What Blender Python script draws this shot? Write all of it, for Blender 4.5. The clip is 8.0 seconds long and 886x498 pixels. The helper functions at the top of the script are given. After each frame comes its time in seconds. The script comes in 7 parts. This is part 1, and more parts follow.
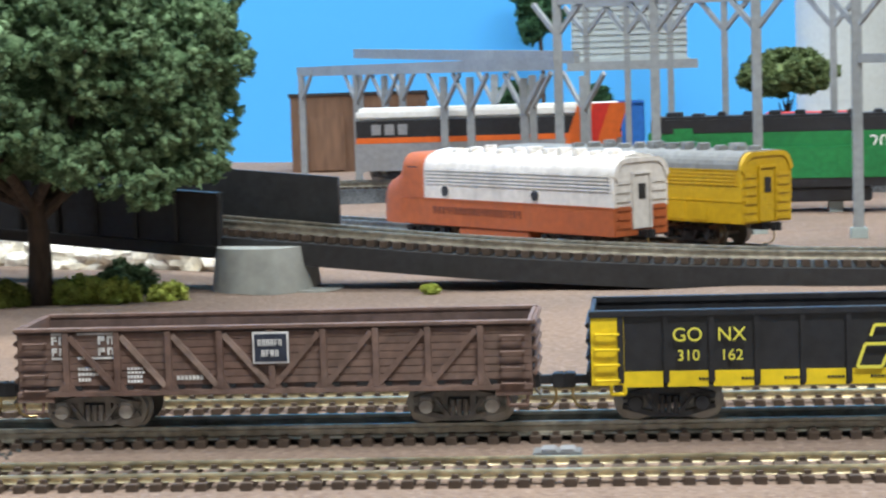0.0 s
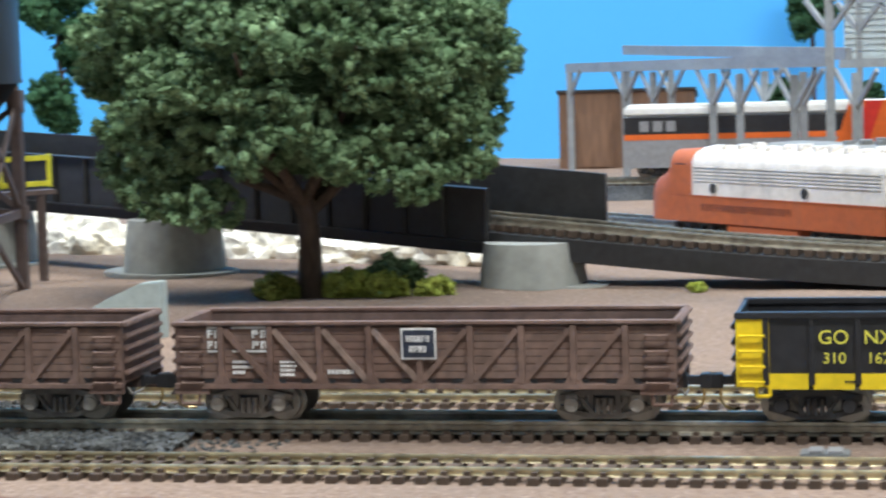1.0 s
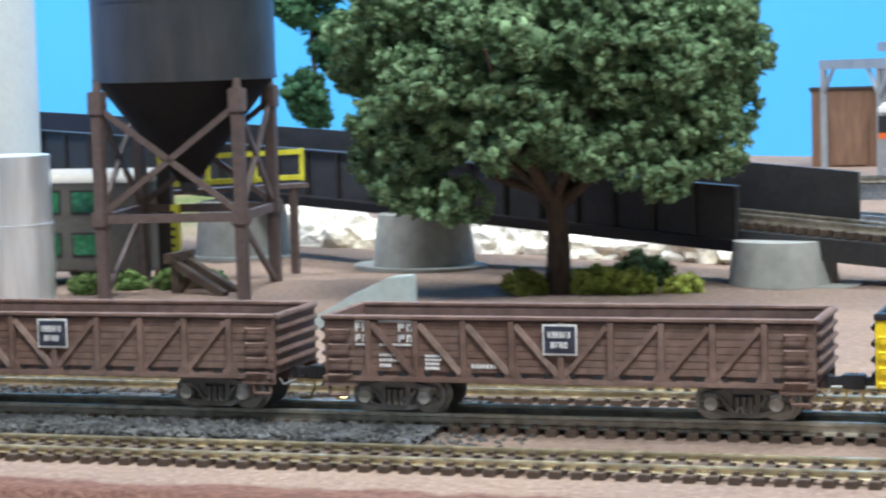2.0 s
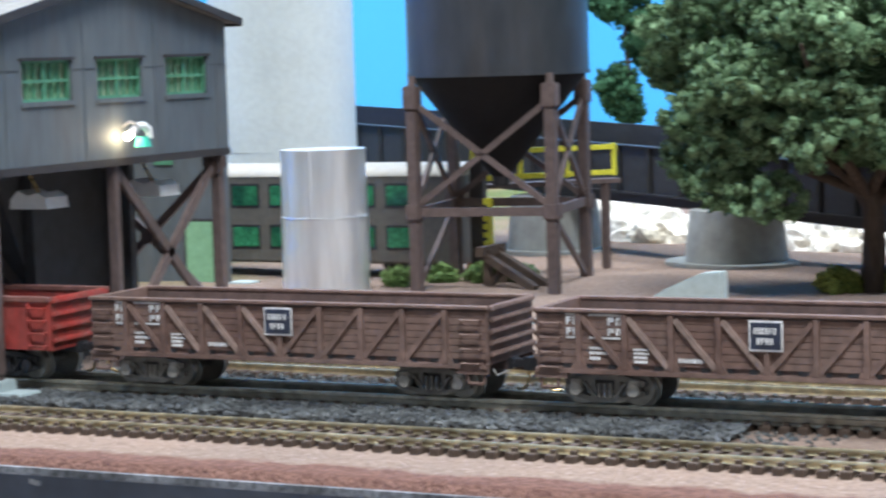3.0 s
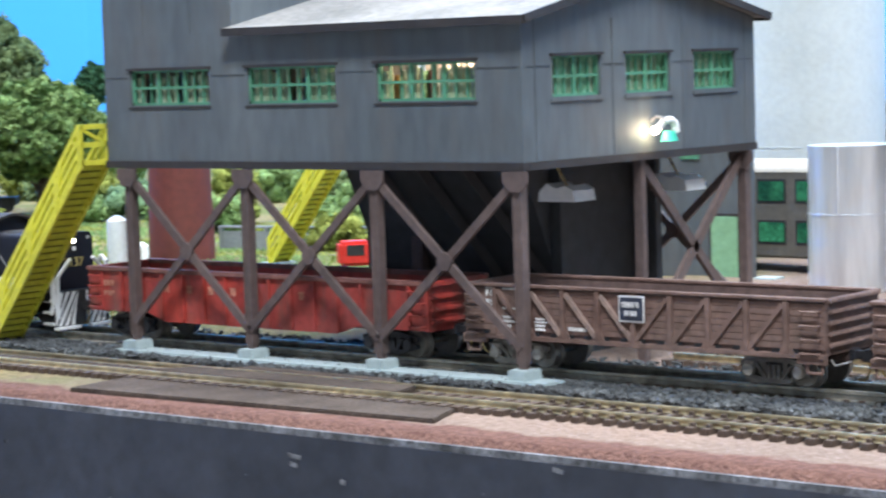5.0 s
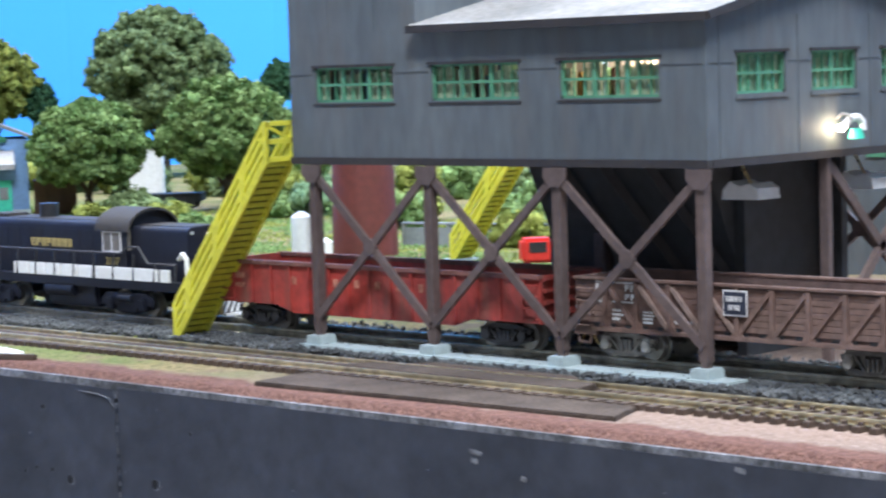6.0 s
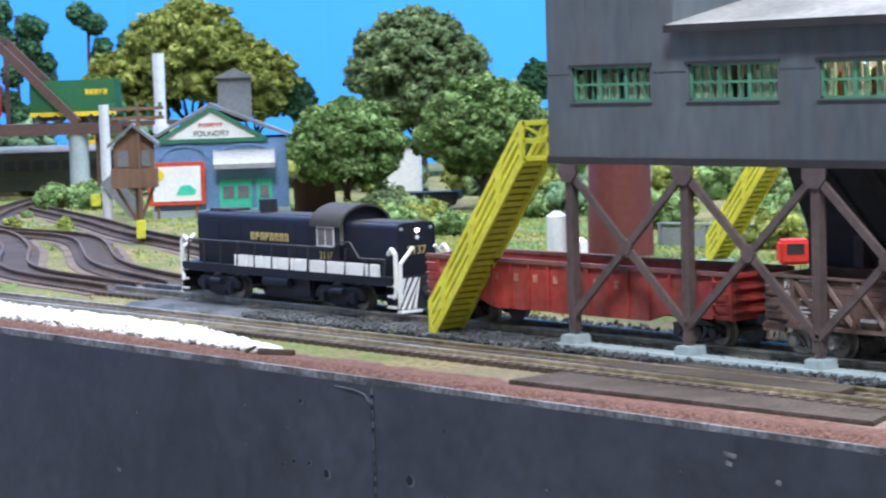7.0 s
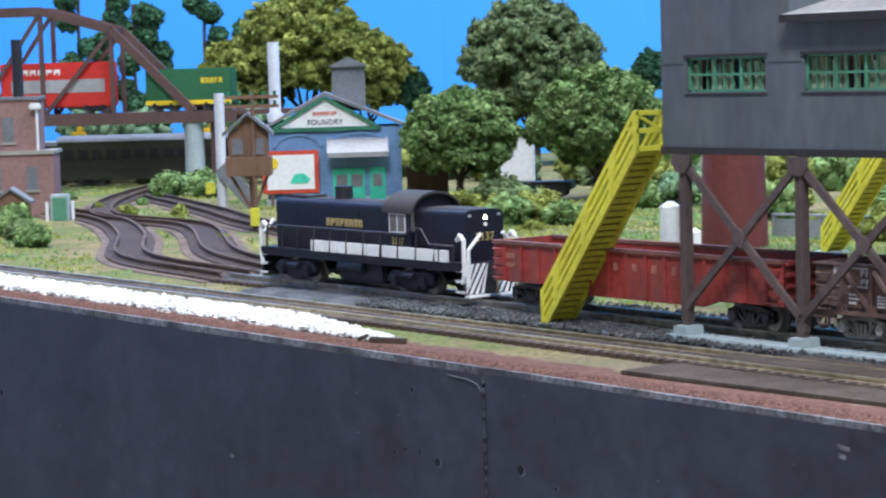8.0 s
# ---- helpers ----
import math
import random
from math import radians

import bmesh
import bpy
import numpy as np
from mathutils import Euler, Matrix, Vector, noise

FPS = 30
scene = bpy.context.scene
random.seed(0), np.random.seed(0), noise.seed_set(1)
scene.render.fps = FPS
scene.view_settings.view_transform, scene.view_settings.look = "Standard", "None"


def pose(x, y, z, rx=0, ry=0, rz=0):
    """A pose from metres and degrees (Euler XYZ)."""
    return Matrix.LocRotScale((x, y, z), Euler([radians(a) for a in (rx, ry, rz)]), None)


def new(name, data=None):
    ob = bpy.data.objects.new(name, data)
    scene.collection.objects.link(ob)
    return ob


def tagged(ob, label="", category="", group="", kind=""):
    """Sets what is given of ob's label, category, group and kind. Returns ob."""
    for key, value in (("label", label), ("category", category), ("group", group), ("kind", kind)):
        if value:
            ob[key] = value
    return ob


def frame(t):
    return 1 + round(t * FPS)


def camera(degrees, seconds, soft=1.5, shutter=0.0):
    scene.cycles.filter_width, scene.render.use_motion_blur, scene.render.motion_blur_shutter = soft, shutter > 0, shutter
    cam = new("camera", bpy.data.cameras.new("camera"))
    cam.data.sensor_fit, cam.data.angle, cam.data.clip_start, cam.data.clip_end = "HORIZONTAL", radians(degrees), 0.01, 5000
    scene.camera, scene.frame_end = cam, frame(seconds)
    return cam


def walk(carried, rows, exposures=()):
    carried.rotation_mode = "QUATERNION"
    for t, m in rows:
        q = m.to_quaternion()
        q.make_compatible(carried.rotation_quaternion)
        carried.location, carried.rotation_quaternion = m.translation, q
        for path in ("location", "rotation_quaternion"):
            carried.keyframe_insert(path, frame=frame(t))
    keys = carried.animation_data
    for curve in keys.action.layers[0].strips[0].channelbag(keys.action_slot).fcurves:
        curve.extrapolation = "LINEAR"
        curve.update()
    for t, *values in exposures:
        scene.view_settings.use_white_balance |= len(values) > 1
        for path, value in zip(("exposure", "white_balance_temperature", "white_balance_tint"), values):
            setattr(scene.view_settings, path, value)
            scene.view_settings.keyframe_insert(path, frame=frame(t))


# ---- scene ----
cam = camera(22.17, 8.0, soft=2.2, shutter=0.4)
# ---- camera and its way ----
EYE = (0.0, 0.0, 0.0627)
walk(cam, [
    (0.0, pose(*EYE, 84.685, 1.752, 4.973)),
    (0.5, pose(*EYE, 84.797, 1.731, 7.781)),
    (1.0, pose(*EYE, 84.801, 1.754, 11.751)),
    (1.2, pose(*EYE, 84.810, 1.700, 13.090)),
    (2.3, pose(*EYE, 84.915, 1.700, 20.300)),
    (2.5, pose(*EYE, 84.928, 1.730, 21.975)),
    (3.0, pose(*EYE, 84.987, 1.677, 25.976)),
    (3.5, pose(*EYE, 85.125, 1.687, 29.529)),
    (4.0, pose(*EYE, 85.057, 1.712, 32.496)),
    (4.5, pose(*EYE, 85.157, 1.767, 35.888)),
    (5.0, pose(*EYE, 85.253, 1.799, 39.258)),
    (5.2, pose(*EYE, 85.309, 1.760, 40.310)),
    (6.3, pose(*EYE, 85.375, 1.840, 46.060)),
    (6.5, pose(*EYE, 85.448, 1.795, 47.872)),
    (7.0, pose(*EYE, 85.518, 1.812, 50.374)),
    (7.5, pose(*EYE, 85.509, 1.710, 51.957)),
    (8.0, pose(*EYE, 85.336, 1.658, 53.247)),
], exposures=[(0.0, -0.18, 6800, 10), (1.2, -0.08, 6750, 10), (2.5, 0.18, 6350, 12), (3.5, 0.08, 6250, 13), (5.0, 0.36, 6200, 14), (6.5, 0.34, 6090, 17), (7.0, 0.22, 6090, 17), (8.0, -0.05, 6080, 18)])

# ---- light: a closed hobby room with tube lights on its ceiling ----
world = bpy.data.worlds.new("room_air")
scene.world = world
world.use_nodes = True
world.node_tree.nodes["Background"].inputs[0].default_value = (0.8, 0.9, 1.0, 1)
world.node_tree.nodes["Background"].inputs[1].default_value = 0.02


def area(name, x, y, z, sx, sy, watts, color=(1, 1, 1)):
    data = bpy.data.lights.new(name, "AREA")
    data.shape, data.size, data.size_y, data.energy, data.color = "RECTANGLE", sx, sy, watts, color
    ob = new(name, data)
    ob.matrix_world = pose(x, y, z)
    return ob


def fixture(x, y, z, sx, sy):
    """The white tray above a tube lamp, hung from the ceiling."""
    me = bpy.data.meshes.new("light_tray")
    bm = bmesh.new()
    bmesh.ops.create_cube(bm, size=1.0, matrix=Matrix.Translation((x, y, z + 0.03)) @ Matrix.Diagonal((sx + 0.06, sy + 0.06, 0.05, 1)))
    bm.to_mesh(me)
    bm.free()
    tagged(new("light_tray", me), "white ceiling light tray above the layout", "ceiling light", "tube lights")


for lx, ly, lz, lw in ((0.40, -0.36, 1.40, 0.9), (0.15, 0.95, 1.40, 1.2), (-1.15, 0.36, 1.40, 0.6)):
    fixture(lx, ly, lz, lw, 0.25)
area("tube_light_lamp", 0.40, -0.36, 1.40, 0.9, 0.25, 42, (0.93, 0.985, 1.0))
area("tube_light_lamp", 0.15, 0.95, 1.40, 1.2, 0.25, 31, (0.93, 0.985, 1.0))
area("tube_light_lamp", -1.15, 0.36, 1.40, 0.6, 0.25, 31, (0.93, 0.985, 1.0))


# ---- materials ----
def mat(name, color, rough=0.6, metal=0.0, var=0.25, scale=250.0, bump=0.15, second=None, grime=0.0, stretch=(1, 1, 1), spec=0.5, island=0.0):
    """Colour with variation at two scales, uneven gloss and fine relief."""
    m = bpy.data.materials.new(name)
    m.use_nodes = True
    nt = m.node_tree
    n, l = nt.nodes, nt.links
    b = n["Principled BSDF"]
    b.inputs["Metallic"].default_value = metal
    b.inputs["Specular IOR Level"].default_value = spec
    co = n.new("ShaderNodeTexCoord")
    mp = n.new("ShaderNodeMapping")
    mp.inputs["Scale"].default_value = stretch
    l.new(co.outputs["Object"], mp.inputs[0])
    big, fine = n.new("ShaderNodeTexNoise"), n.new("ShaderNodeTexNoise")
    for t, s, d in ((big, scale * 0.22, 4.0), (fine, scale * 2.2, 6.0)):
        t.inputs["Scale"].default_value, t.inputs["Detail"].default_value = s, d
        l.new(mp.outputs[0], t.inputs["Vector"])
    info = n.new("ShaderNodeObjectInfo")
    mix = n.new("ShaderNodeMix")
    mix.data_type = "RGBA"
    dark = [c * (1 - var) for c in color] if second is None else second
    mix.inputs[6].default_value, mix.inputs[7].default_value = (*color, 1), (*dark, 1)
    ramp = n.new("ShaderNodeMapRange")
    ramp.inputs[1].default_value, ramp.inputs[2].default_value = 0.38, 0.66
    l.new(big.outputs[0], ramp.inputs[0])
    l.new(ramp.outputs[0], mix.inputs[0])
    hsv = n.new("ShaderNodeHueSaturation")
    val = n.new("ShaderNodeMapRange")
    val.inputs[3].default_value, val.inputs[4].default_value = 1 - var * 0.9, 1 + var * 0.9
    val.inputs[1].default_value, val.inputs[2].default_value = 0.3, 0.7
    l.new(fine.outputs[0], val.inputs[0])
    add = n.new("ShaderNodeMath")
    add.operation = "MULTIPLY_ADD"
    add.inputs[1].default_value = var * 0.35
    l.new(info.outputs["Random"], add.inputs[0])
    l.new(val.outputs[0], add.inputs[2])
    l.new(add.outputs[0], hsv.inputs["Value"])
    l.new(mix.outputs[2], hsv.inputs["Color"])
    if island:
        geo, isl = n.new("ShaderNodeNewGeometry"), n.new("ShaderNodeMath")
        isl.operation = "MULTIPLY_ADD"
        isl.inputs[1].default_value = island
        less = n.new("ShaderNodeMath")
        less.operation = "SUBTRACT"
        less.inputs[1].default_value = island * 0.5
        l.new(geo.outputs["Random Per Island"], isl.inputs[0])
        l.new(add.outputs[0], isl.inputs[2])
        l.new(isl.outputs[0], less.inputs[0])
        l.new(less.outputs[0], hsv.inputs["Value"])
    out = hsv.outputs[0]
    if grime:
        g = n.new("ShaderNodeTexNoise")
        g.inputs["Scale"].default_value, g.inputs["Detail"].default_value = scale * 0.6, 8.0
        gm = n.new("ShaderNodeMapping")
        gm.inputs["Scale"].default_value = (1.6, 1.6, 0.25)
        l.new(co.outputs["Object"], gm.inputs[0])
        l.new(gm.outputs[0], g.inputs["Vector"])
        gr = n.new("ShaderNodeMapRange")
        gr.inputs[1].default_value, gr.inputs[2].default_value, gr.inputs[4].default_value = 0.5, 0.75, grime
        l.new(g.outputs[0], gr.inputs[0])
        gx = n.new("ShaderNodeMix")
        gx.data_type = "RGBA"
        gx.inputs[7].default_value = (0.13, 0.10, 0.08, 1)
        l.new(gr.outputs[0], gx.inputs[0])
        l.new(out, gx.inputs[6])
        out = gx.outputs[2]
    l.new(out, b.inputs["Base Color"])
    rr = n.new("ShaderNodeMapRange")
    rr.inputs[3].default_value, rr.inputs[4].default_value = max(rough - 0.12, 0.05), min(rough + 0.12, 1)
    l.new(fine.outputs[0], rr.inputs[0])
    l.new(rr.outputs[0], b.inputs["Roughness"])
    if bump:
        bp = n.new("ShaderNodeBump")
        bp.inputs["Strength"].default_value, bp.inputs["Distance"].default_value = bump, 0.0006
        l.new(fine.outputs[0], bp.inputs["Height"])
        l.new(bp.outputs[0], b.inputs["Normal"])
    return m


def glow(name, color, strength):
    m = bpy.data.materials.new(name)
    m.use_nodes = True
    b = m.node_tree.nodes["Principled BSDF"]
    b.inputs["Base Color"].default_value = (*color, 1)
    b.inputs["Emission Color"].default_value = (*color, 1)
    b.inputs["Emission Strength"].default_value = strength
    return m


def clear(name, color, rough=0.05):
    m = bpy.data.materials.new(name)
    m.use_nodes = True
    b = m.node_tree.nodes["Principled BSDF"]
    b.inputs["Base Color"].default_value = (*color, 1)
    b.inputs["Roughness"].default_value = rough
    b.inputs["Transmission Weight"].default_value = 1.0
    return m


BROWN = mat("boxcar_brown_paint", (0.130, 0.075, 0.060), 0.7, var=0.32, grime=0.35, second=(0.175, 0.112, 0.092))
BROWN_IN = mat("weathered_brown_inside", (0.13, 0.085, 0.075), 0.75, var=0.3, grime=0.3)
RED = mat("faded_red_paint", (0.38, 0.045, 0.032), 0.55, var=0.3, second=(0.25, 0.04, 0.034), grime=0.65)
RIMRED = mat("dusty_maroon_rim", (0.20, 0.085, 0.07), 0.7, var=0.35)
BLACKP = mat("black_plastic", (0.022, 0.022, 0.026), 0.45, var=0.3)
NAVY = mat("black_blue_paint", (0.009, 0.0105, 0.019), 0.5, var=0.25, spec=0.3)
YELLOW = mat("yellow_paint", (0.85, 0.62, 0.02), 0.45, var=0.12)
WHITE = mat("white_paint", (0.8, 0.8, 0.78), 0.5, var=0.08)
LETTER = mat("white_lettering", (0.68, 0.67, 0.66), 0.6, var=0.35)
GOLD = mat("gold_lettering", (0.46, 0.36, 0.13), 0.5, var=0.1)
YLETTER = mat("yellow_lettering", (0.80, 0.74, 0.10), 0.5, var=0.1)
RAIL = mat("nickel_silver_rail", (0.72, 0.62, 0.41), 0.34, metal=0.9, var=0.4)
RAIL_DULL = mat("dull_brass_rail", (0.44, 0.41, 0.34), 0.42, metal=0.85, var=0.4)
TIE = mat("dark_brown_plastic_tie", (0.075, 0.05, 0.036), 0.7, var=0.3)
STONES = mat("dark_ballast_stone", (0.085, 0.09, 0.09), 0.9, second=(0.04, 0.043, 0.045), var=0.4, scale=500, bump=0.3, island=0.9)
BALLAST = mat("dark_grey_ballast", (0.085, 0.092, 0.10), 0.95, second=(0.035, 0.038, 0.044), var=0.6, scale=500, bump=1.0)
WIRE = mat("brass_wire", (0.75, 0.55, 0.25), 0.3, metal=1.0, var=0.05, bump=0)
STEEL = mat("wheel_steel", (0.32, 0.30, 0.27), 0.4, metal=0.7, var=0.2)
FRAME_GREY = mat("worn_truck_grey", (0.17, 0.155, 0.14), 0.5, var=0.4)
# Paler than the side frames: the journals' highlights are painted in.
JOURNAL = mat("highlit_journal_grey", (0.42, 0.39, 0.35), 0.45, var=0.4)
SOOT = mat("sooty_black_roof", (0.028, 0.024, 0.022), 0.75, var=0.35)
GREYWALL = mat("weathered_dark_grey_steel", (0.082, 0.096, 0.106), 0.62, var=0.2, second=(0.108, 0.122, 0.128), scale=170, grime=0.3, stretch=(1, 1, 0.3))
SEAM = mat("dark_panel_seam", (0.06, 0.068, 0.075), 0.7, var=0.3)
GREYROOF = mat("pale_grey_tar_roof", (0.23, 0.22, 0.205), 0.9, var=0.28, scale=260, second=(0.165, 0.16, 0.15))
ROOFEDGE = mat("dark_roof_edge", (0.035, 0.03, 0.03), 0.6)
POSTBROWN = mat("brown_steel_frame", (0.115, 0.082, 0.075), 0.6, var=0.25)
HOPPER = mat("dark_grey_hopper_steel", (0.052, 0.056, 0.062), 0.6, var=0.3, scale=150)
PIERGREY = mat("stained_plaster_pier", (0.33, 0.345, 0.325), 0.7, var=0.2, scale=120, grime=0.3)
CONCRETE = mat("pale_blue_grey_plastic", (0.38, 0.45, 0.45), 0.55, var=0.12)
GREENFRAME = mat("green_window_frame", (0.09, 0.27, 0.16), 0.5, var=0.2)
# The conveyor yellow at half brightness, for the shaded sheet behind the treads.
CONV_D = mat("shaded_yellow_plastic", (0.34, 0.31, 0.03), 0.6, var=0.2)
CONV = mat("bright_yellow_plastic", (0.70, 0.66, 0.055), 0.45, var=0.15)
TANK = mat("black_tank_steel", (0.042, 0.046, 0.054), 0.42, var=0.25, scale=120, stretch=(1, 1, 0.3), grime=0.2)
ALU = mat("rolled_aluminium", (0.88, 0.90, 0.92), 0.34, metal=0.7, var=0.2, scale=120, stretch=(1, 1, 0.1))
WHITEWALL = mat("white_plaster_tube", (0.60, 0.65, 0.65), 0.5, var=0.06)
FASCIA = mat("black_painted_fascia", (0.036, 0.039, 0.052), 0.55, var=0.3, scale=120, bump=0.3)
LIP = mat("grey_worn_edge", (0.15, 0.15, 0.16), 0.85, var=0.7, scale=500)
def backdrop_material():
    """Sky paint, deeper blue towards the town end."""
    m = bpy.data.materials.new("blue_painted_backdrop")
    m.use_nodes = True
    n, l = m.node_tree.nodes, m.node_tree.links
    b = n["Principled BSDF"]
    b.inputs["Roughness"].default_value = 0.8
    co, sep, rng = n.new("ShaderNodeTexCoord"), n.new("ShaderNodeSeparateXYZ"), n.new("ShaderNodeMapRange")
    tex, add, mix = n.new("ShaderNodeTexNoise"), n.new("ShaderNodeMath"), n.new("ShaderNodeMix")
    tex.inputs["Scale"].default_value, tex.inputs["Detail"].default_value = 3.0, 6.0
    add.operation, mix.data_type = "MULTIPLY_ADD", "RGBA"
    add.inputs[1].default_value = 0.25
    rng.inputs[1].default_value, rng.inputs[2].default_value = -1.45, -0.55
    mix.inputs[6].default_value, mix.inputs[7].default_value = (0.032, 0.27, 0.92, 1), (0.075, 0.46, 0.98, 1)
    l.new(co.outputs["Object"], sep.inputs[0])
    l.new(co.outputs["Object"], tex.inputs["Vector"])
    l.new(tex.outputs[0], add.inputs[0])
    l.new(sep.outputs["X"], add.inputs[2])
    l.new(add.outputs[0], rng.inputs[0])
    l.new(rng.outputs[0], mix.inputs[0])
    l.new(mix.outputs[2], b.inputs["Base Color"])
    return m


BLUE = backdrop_material()
ROOM = mat("room_wall_paint", (0.50, 0.51, 0.51), 0.9, var=0.05, scale=10)
BARK = mat("brown_bark", (0.085, 0.06, 0.045), 0.9, var=0.4, scale=300, bump=0.8, stretch=(1, 1, 0.3))
LEAF = mat("dark_green_foam", (0.175, 0.265, 0.145), 0.95, var=0.5, scale=700, bump=1.0, second=(0.095, 0.165, 0.085), spec=0.1, island=0.7)
LEAF_L = mat("mid_green_foam", (0.185, 0.265, 0.10), 0.95, var=0.4, scale=500, bump=1.0, second=(0.105, 0.185, 0.06), spec=0.1, island=0.7)
# Lit copy of the olive foam, brightened for bushes the big tree shades.
LEAF_B = mat("lit_olive_foam", (0.42, 0.47, 0.11), 0.95, var=0.4, scale=700, bump=1.0, second=(0.24, 0.30, 0.06), spec=0.1, island=0.6)
LEAF_P = mat("deep_green_tuft_foam", (0.062, 0.145, 0.075), 0.95, var=0.45, scale=700, bump=1.0, second=(0.035, 0.095, 0.05), spec=0.1, island=0.6)
LEAF_D = mat("dull_green_foam", (0.16, 0.215, 0.095), 0.95, var=0.4, scale=500, bump=1.0, second=(0.11, 0.155, 0.07), spec=0.1, island=0.5)
LEAF_Y = mat("olive_green_foam", (0.26, 0.285, 0.07), 0.95, var=0.45, scale=700, bump=1.0, second=(0.13, 0.165, 0.04), spec=0.1, island=0.7)
ROCK = mat("white_plaster_rock", (0.86, 0.85, 0.80), 0.9, var=0.3, scale=200, bump=0.8, second=(0.66, 0.60, 0.47))
GIRDER = mat("black_girder", (0.026, 0.027, 0.03), 0.45, var=0.3)
IC_ORANGE = mat("faded_orange_plastic", (0.44, 0.105, 0.03), 0.6, var=0.15, grime=0.15)
IC_WHITE = mat("dirty_white_plastic", (0.74, 0.70, 0.66), 0.6, var=0.12, grime=0.3)
YELLOW_U = mat("deep_yellow_paint", (0.60, 0.37, 0.012), 0.5, var=0.12)
ROOFGREY = mat("weathered_roof_grey", (0.20, 0.205, 0.205), 0.75, var=0.2)
GREY_U = mat("engine_grey", (0.36, 0.37, 0.37), 0.6, var=0.12)
GREEN_BN = mat("cascade_green_paint", (0.012, 0.20, 0.055), 0.5, var=0.2)
FRAMEGREY = mat("light_grey_timber", (0.29, 0.31, 0.325), 0.7, var=0.15)
SHED = mat("brown_shed_board", (0.19, 0.105, 0.065), 0.75, var=0.25, scale=200, stretch=(1, 1, 0.2))
BLUEWALL = mat("slate_blue_brick_paint", (0.15, 0.27, 0.48), 0.75, var=0.15)
TEAL = mat("teal_green_door", (0.05, 0.55, 0.38), 0.5, var=0.15)
SLATE = mat("grey_slate_roof", (0.17, 0.18, 0.19), 0.8, var=0.2)
RUST = mat("rusty_rail", (0.115, 0.082, 0.062), 0.7, var=0.35, spec=0.2)
EARTHBED = mat("brown_earth_bed", (0.14, 0.10, 0.075), 0.95, var=0.4, scale=400, bump=0.8)
GALV = mat("galvanised_awning", (0.28, 0.285, 0.30), 0.5, var=0.15)
SIGNRED = mat("red_sign_frame", (0.62, 0.07, 0.03), 0.5)
BRICKRED = mat("dark_red_chimney_paint", (0.13, 0.03, 0.025), 0.6, var=0.2, scale=200)
SILVER = mat("silver_painted_pipe", (0.70, 0.72, 0.75), 0.45, metal=0.1, var=0.1)
PASS = mat("dull_stainless_grey", (0.13, 0.12, 0.105), 0.5, metal=0.2, var=0.15)
CREAM = mat("cream_roof", (0.33, 0.31, 0.27), 0.6, var=0.1)
# Dark green glass; the brighter second green paints glints in it.
GREENGLASS = mat("green_glint_window", (0.010, 0.06, 0.035), 0.15, second=(0.05, 0.27, 0.12), var=0.4, scale=400, bump=0)
TRUSSB = mat("rust_brown_bridge", (0.10, 0.055, 0.045), 0.7, var=0.25)
TRAINRED = mat("bright_red_paint", (0.62, 0.03, 0.02), 0.5, var=0.12)
TRAINGREEN = mat("dark_green_paint", (0.02, 0.13, 0.05), 0.5, var=0.12)
MARKER = mat("orange_paint", (0.75, 0.14, 0.02), 0.5, var=0.1)
GRAVEL = mat("white_gravel", (0.86, 0.85, 0.82), 0.9, var=0.3, scale=500)
DARKBOARD = mat("dark_brown_crossing_board", (0.052, 0.039, 0.031), 0.9, var=0.45, scale=500, bump=0.6, spec=0.2, second=(0.08, 0.061, 0.049))
PINKBRICK = mat("dusty_pink_brick", (0.30, 0.17, 0.15), 0.8, var=0.2)
CREAMGLOW = glow("lit_lamp_bulb", (1.0, 0.85, 0.6), 12)


DUSTY = mat("dusty_brown_brace", (0.25, 0.175, 0.145), 0.75, var=0.3)
PLY = mat("bare_plywood", (0.42, 0.31, 0.19), 0.8, var=0.2, scale=60)
EMBLEM = mat("dark_blue_emblem", (0.025, 0.032, 0.055), 0.5, var=0.3)
FADED = mat("faded_pink_lettering", (0.50, 0.22, 0.15), 0.6, var=0.4)
BLIND = mat("pale_green_blind", (0.33, 0.40, 0.27), 0.7, var=0.3, scale=400, second=(0.20, 0.27, 0.17))
CURTAIN = mat("green_tinted_pane", (0.22, 0.42, 0.26), 0.25, var=0.35, scale=500, second=(0.11, 0.26, 0.15))
# Scuffed paint on the fascia, and the painted highlight of its hole rims.
SCUFF_RIM = mat("scuff_and_rim_light_grey", (0.11, 0.115, 0.13), 0.7, var=0.5)
# Near-black that paints the shade inside screw holes and under the tank.
SHADE_BLACK = mat("near_black_shade", (0.006, 0.006, 0.008), 0.9, var=0.2)
HOLES = ((-125.1, -21.3, 0.9), (-96.9, -19.4, 1.0), (-133.6, -6.6, 0.5), (-200.6, -15.5, 0.35), (-136.7, -19.9, 0.4), (-131.2, -19.8, 0.4), (-140.6, -21.0, 0.35), (-85.7, -21.7, 0.4), (-85.2, -8.1, 0.3), (-334.5, -27.2, 0.9))


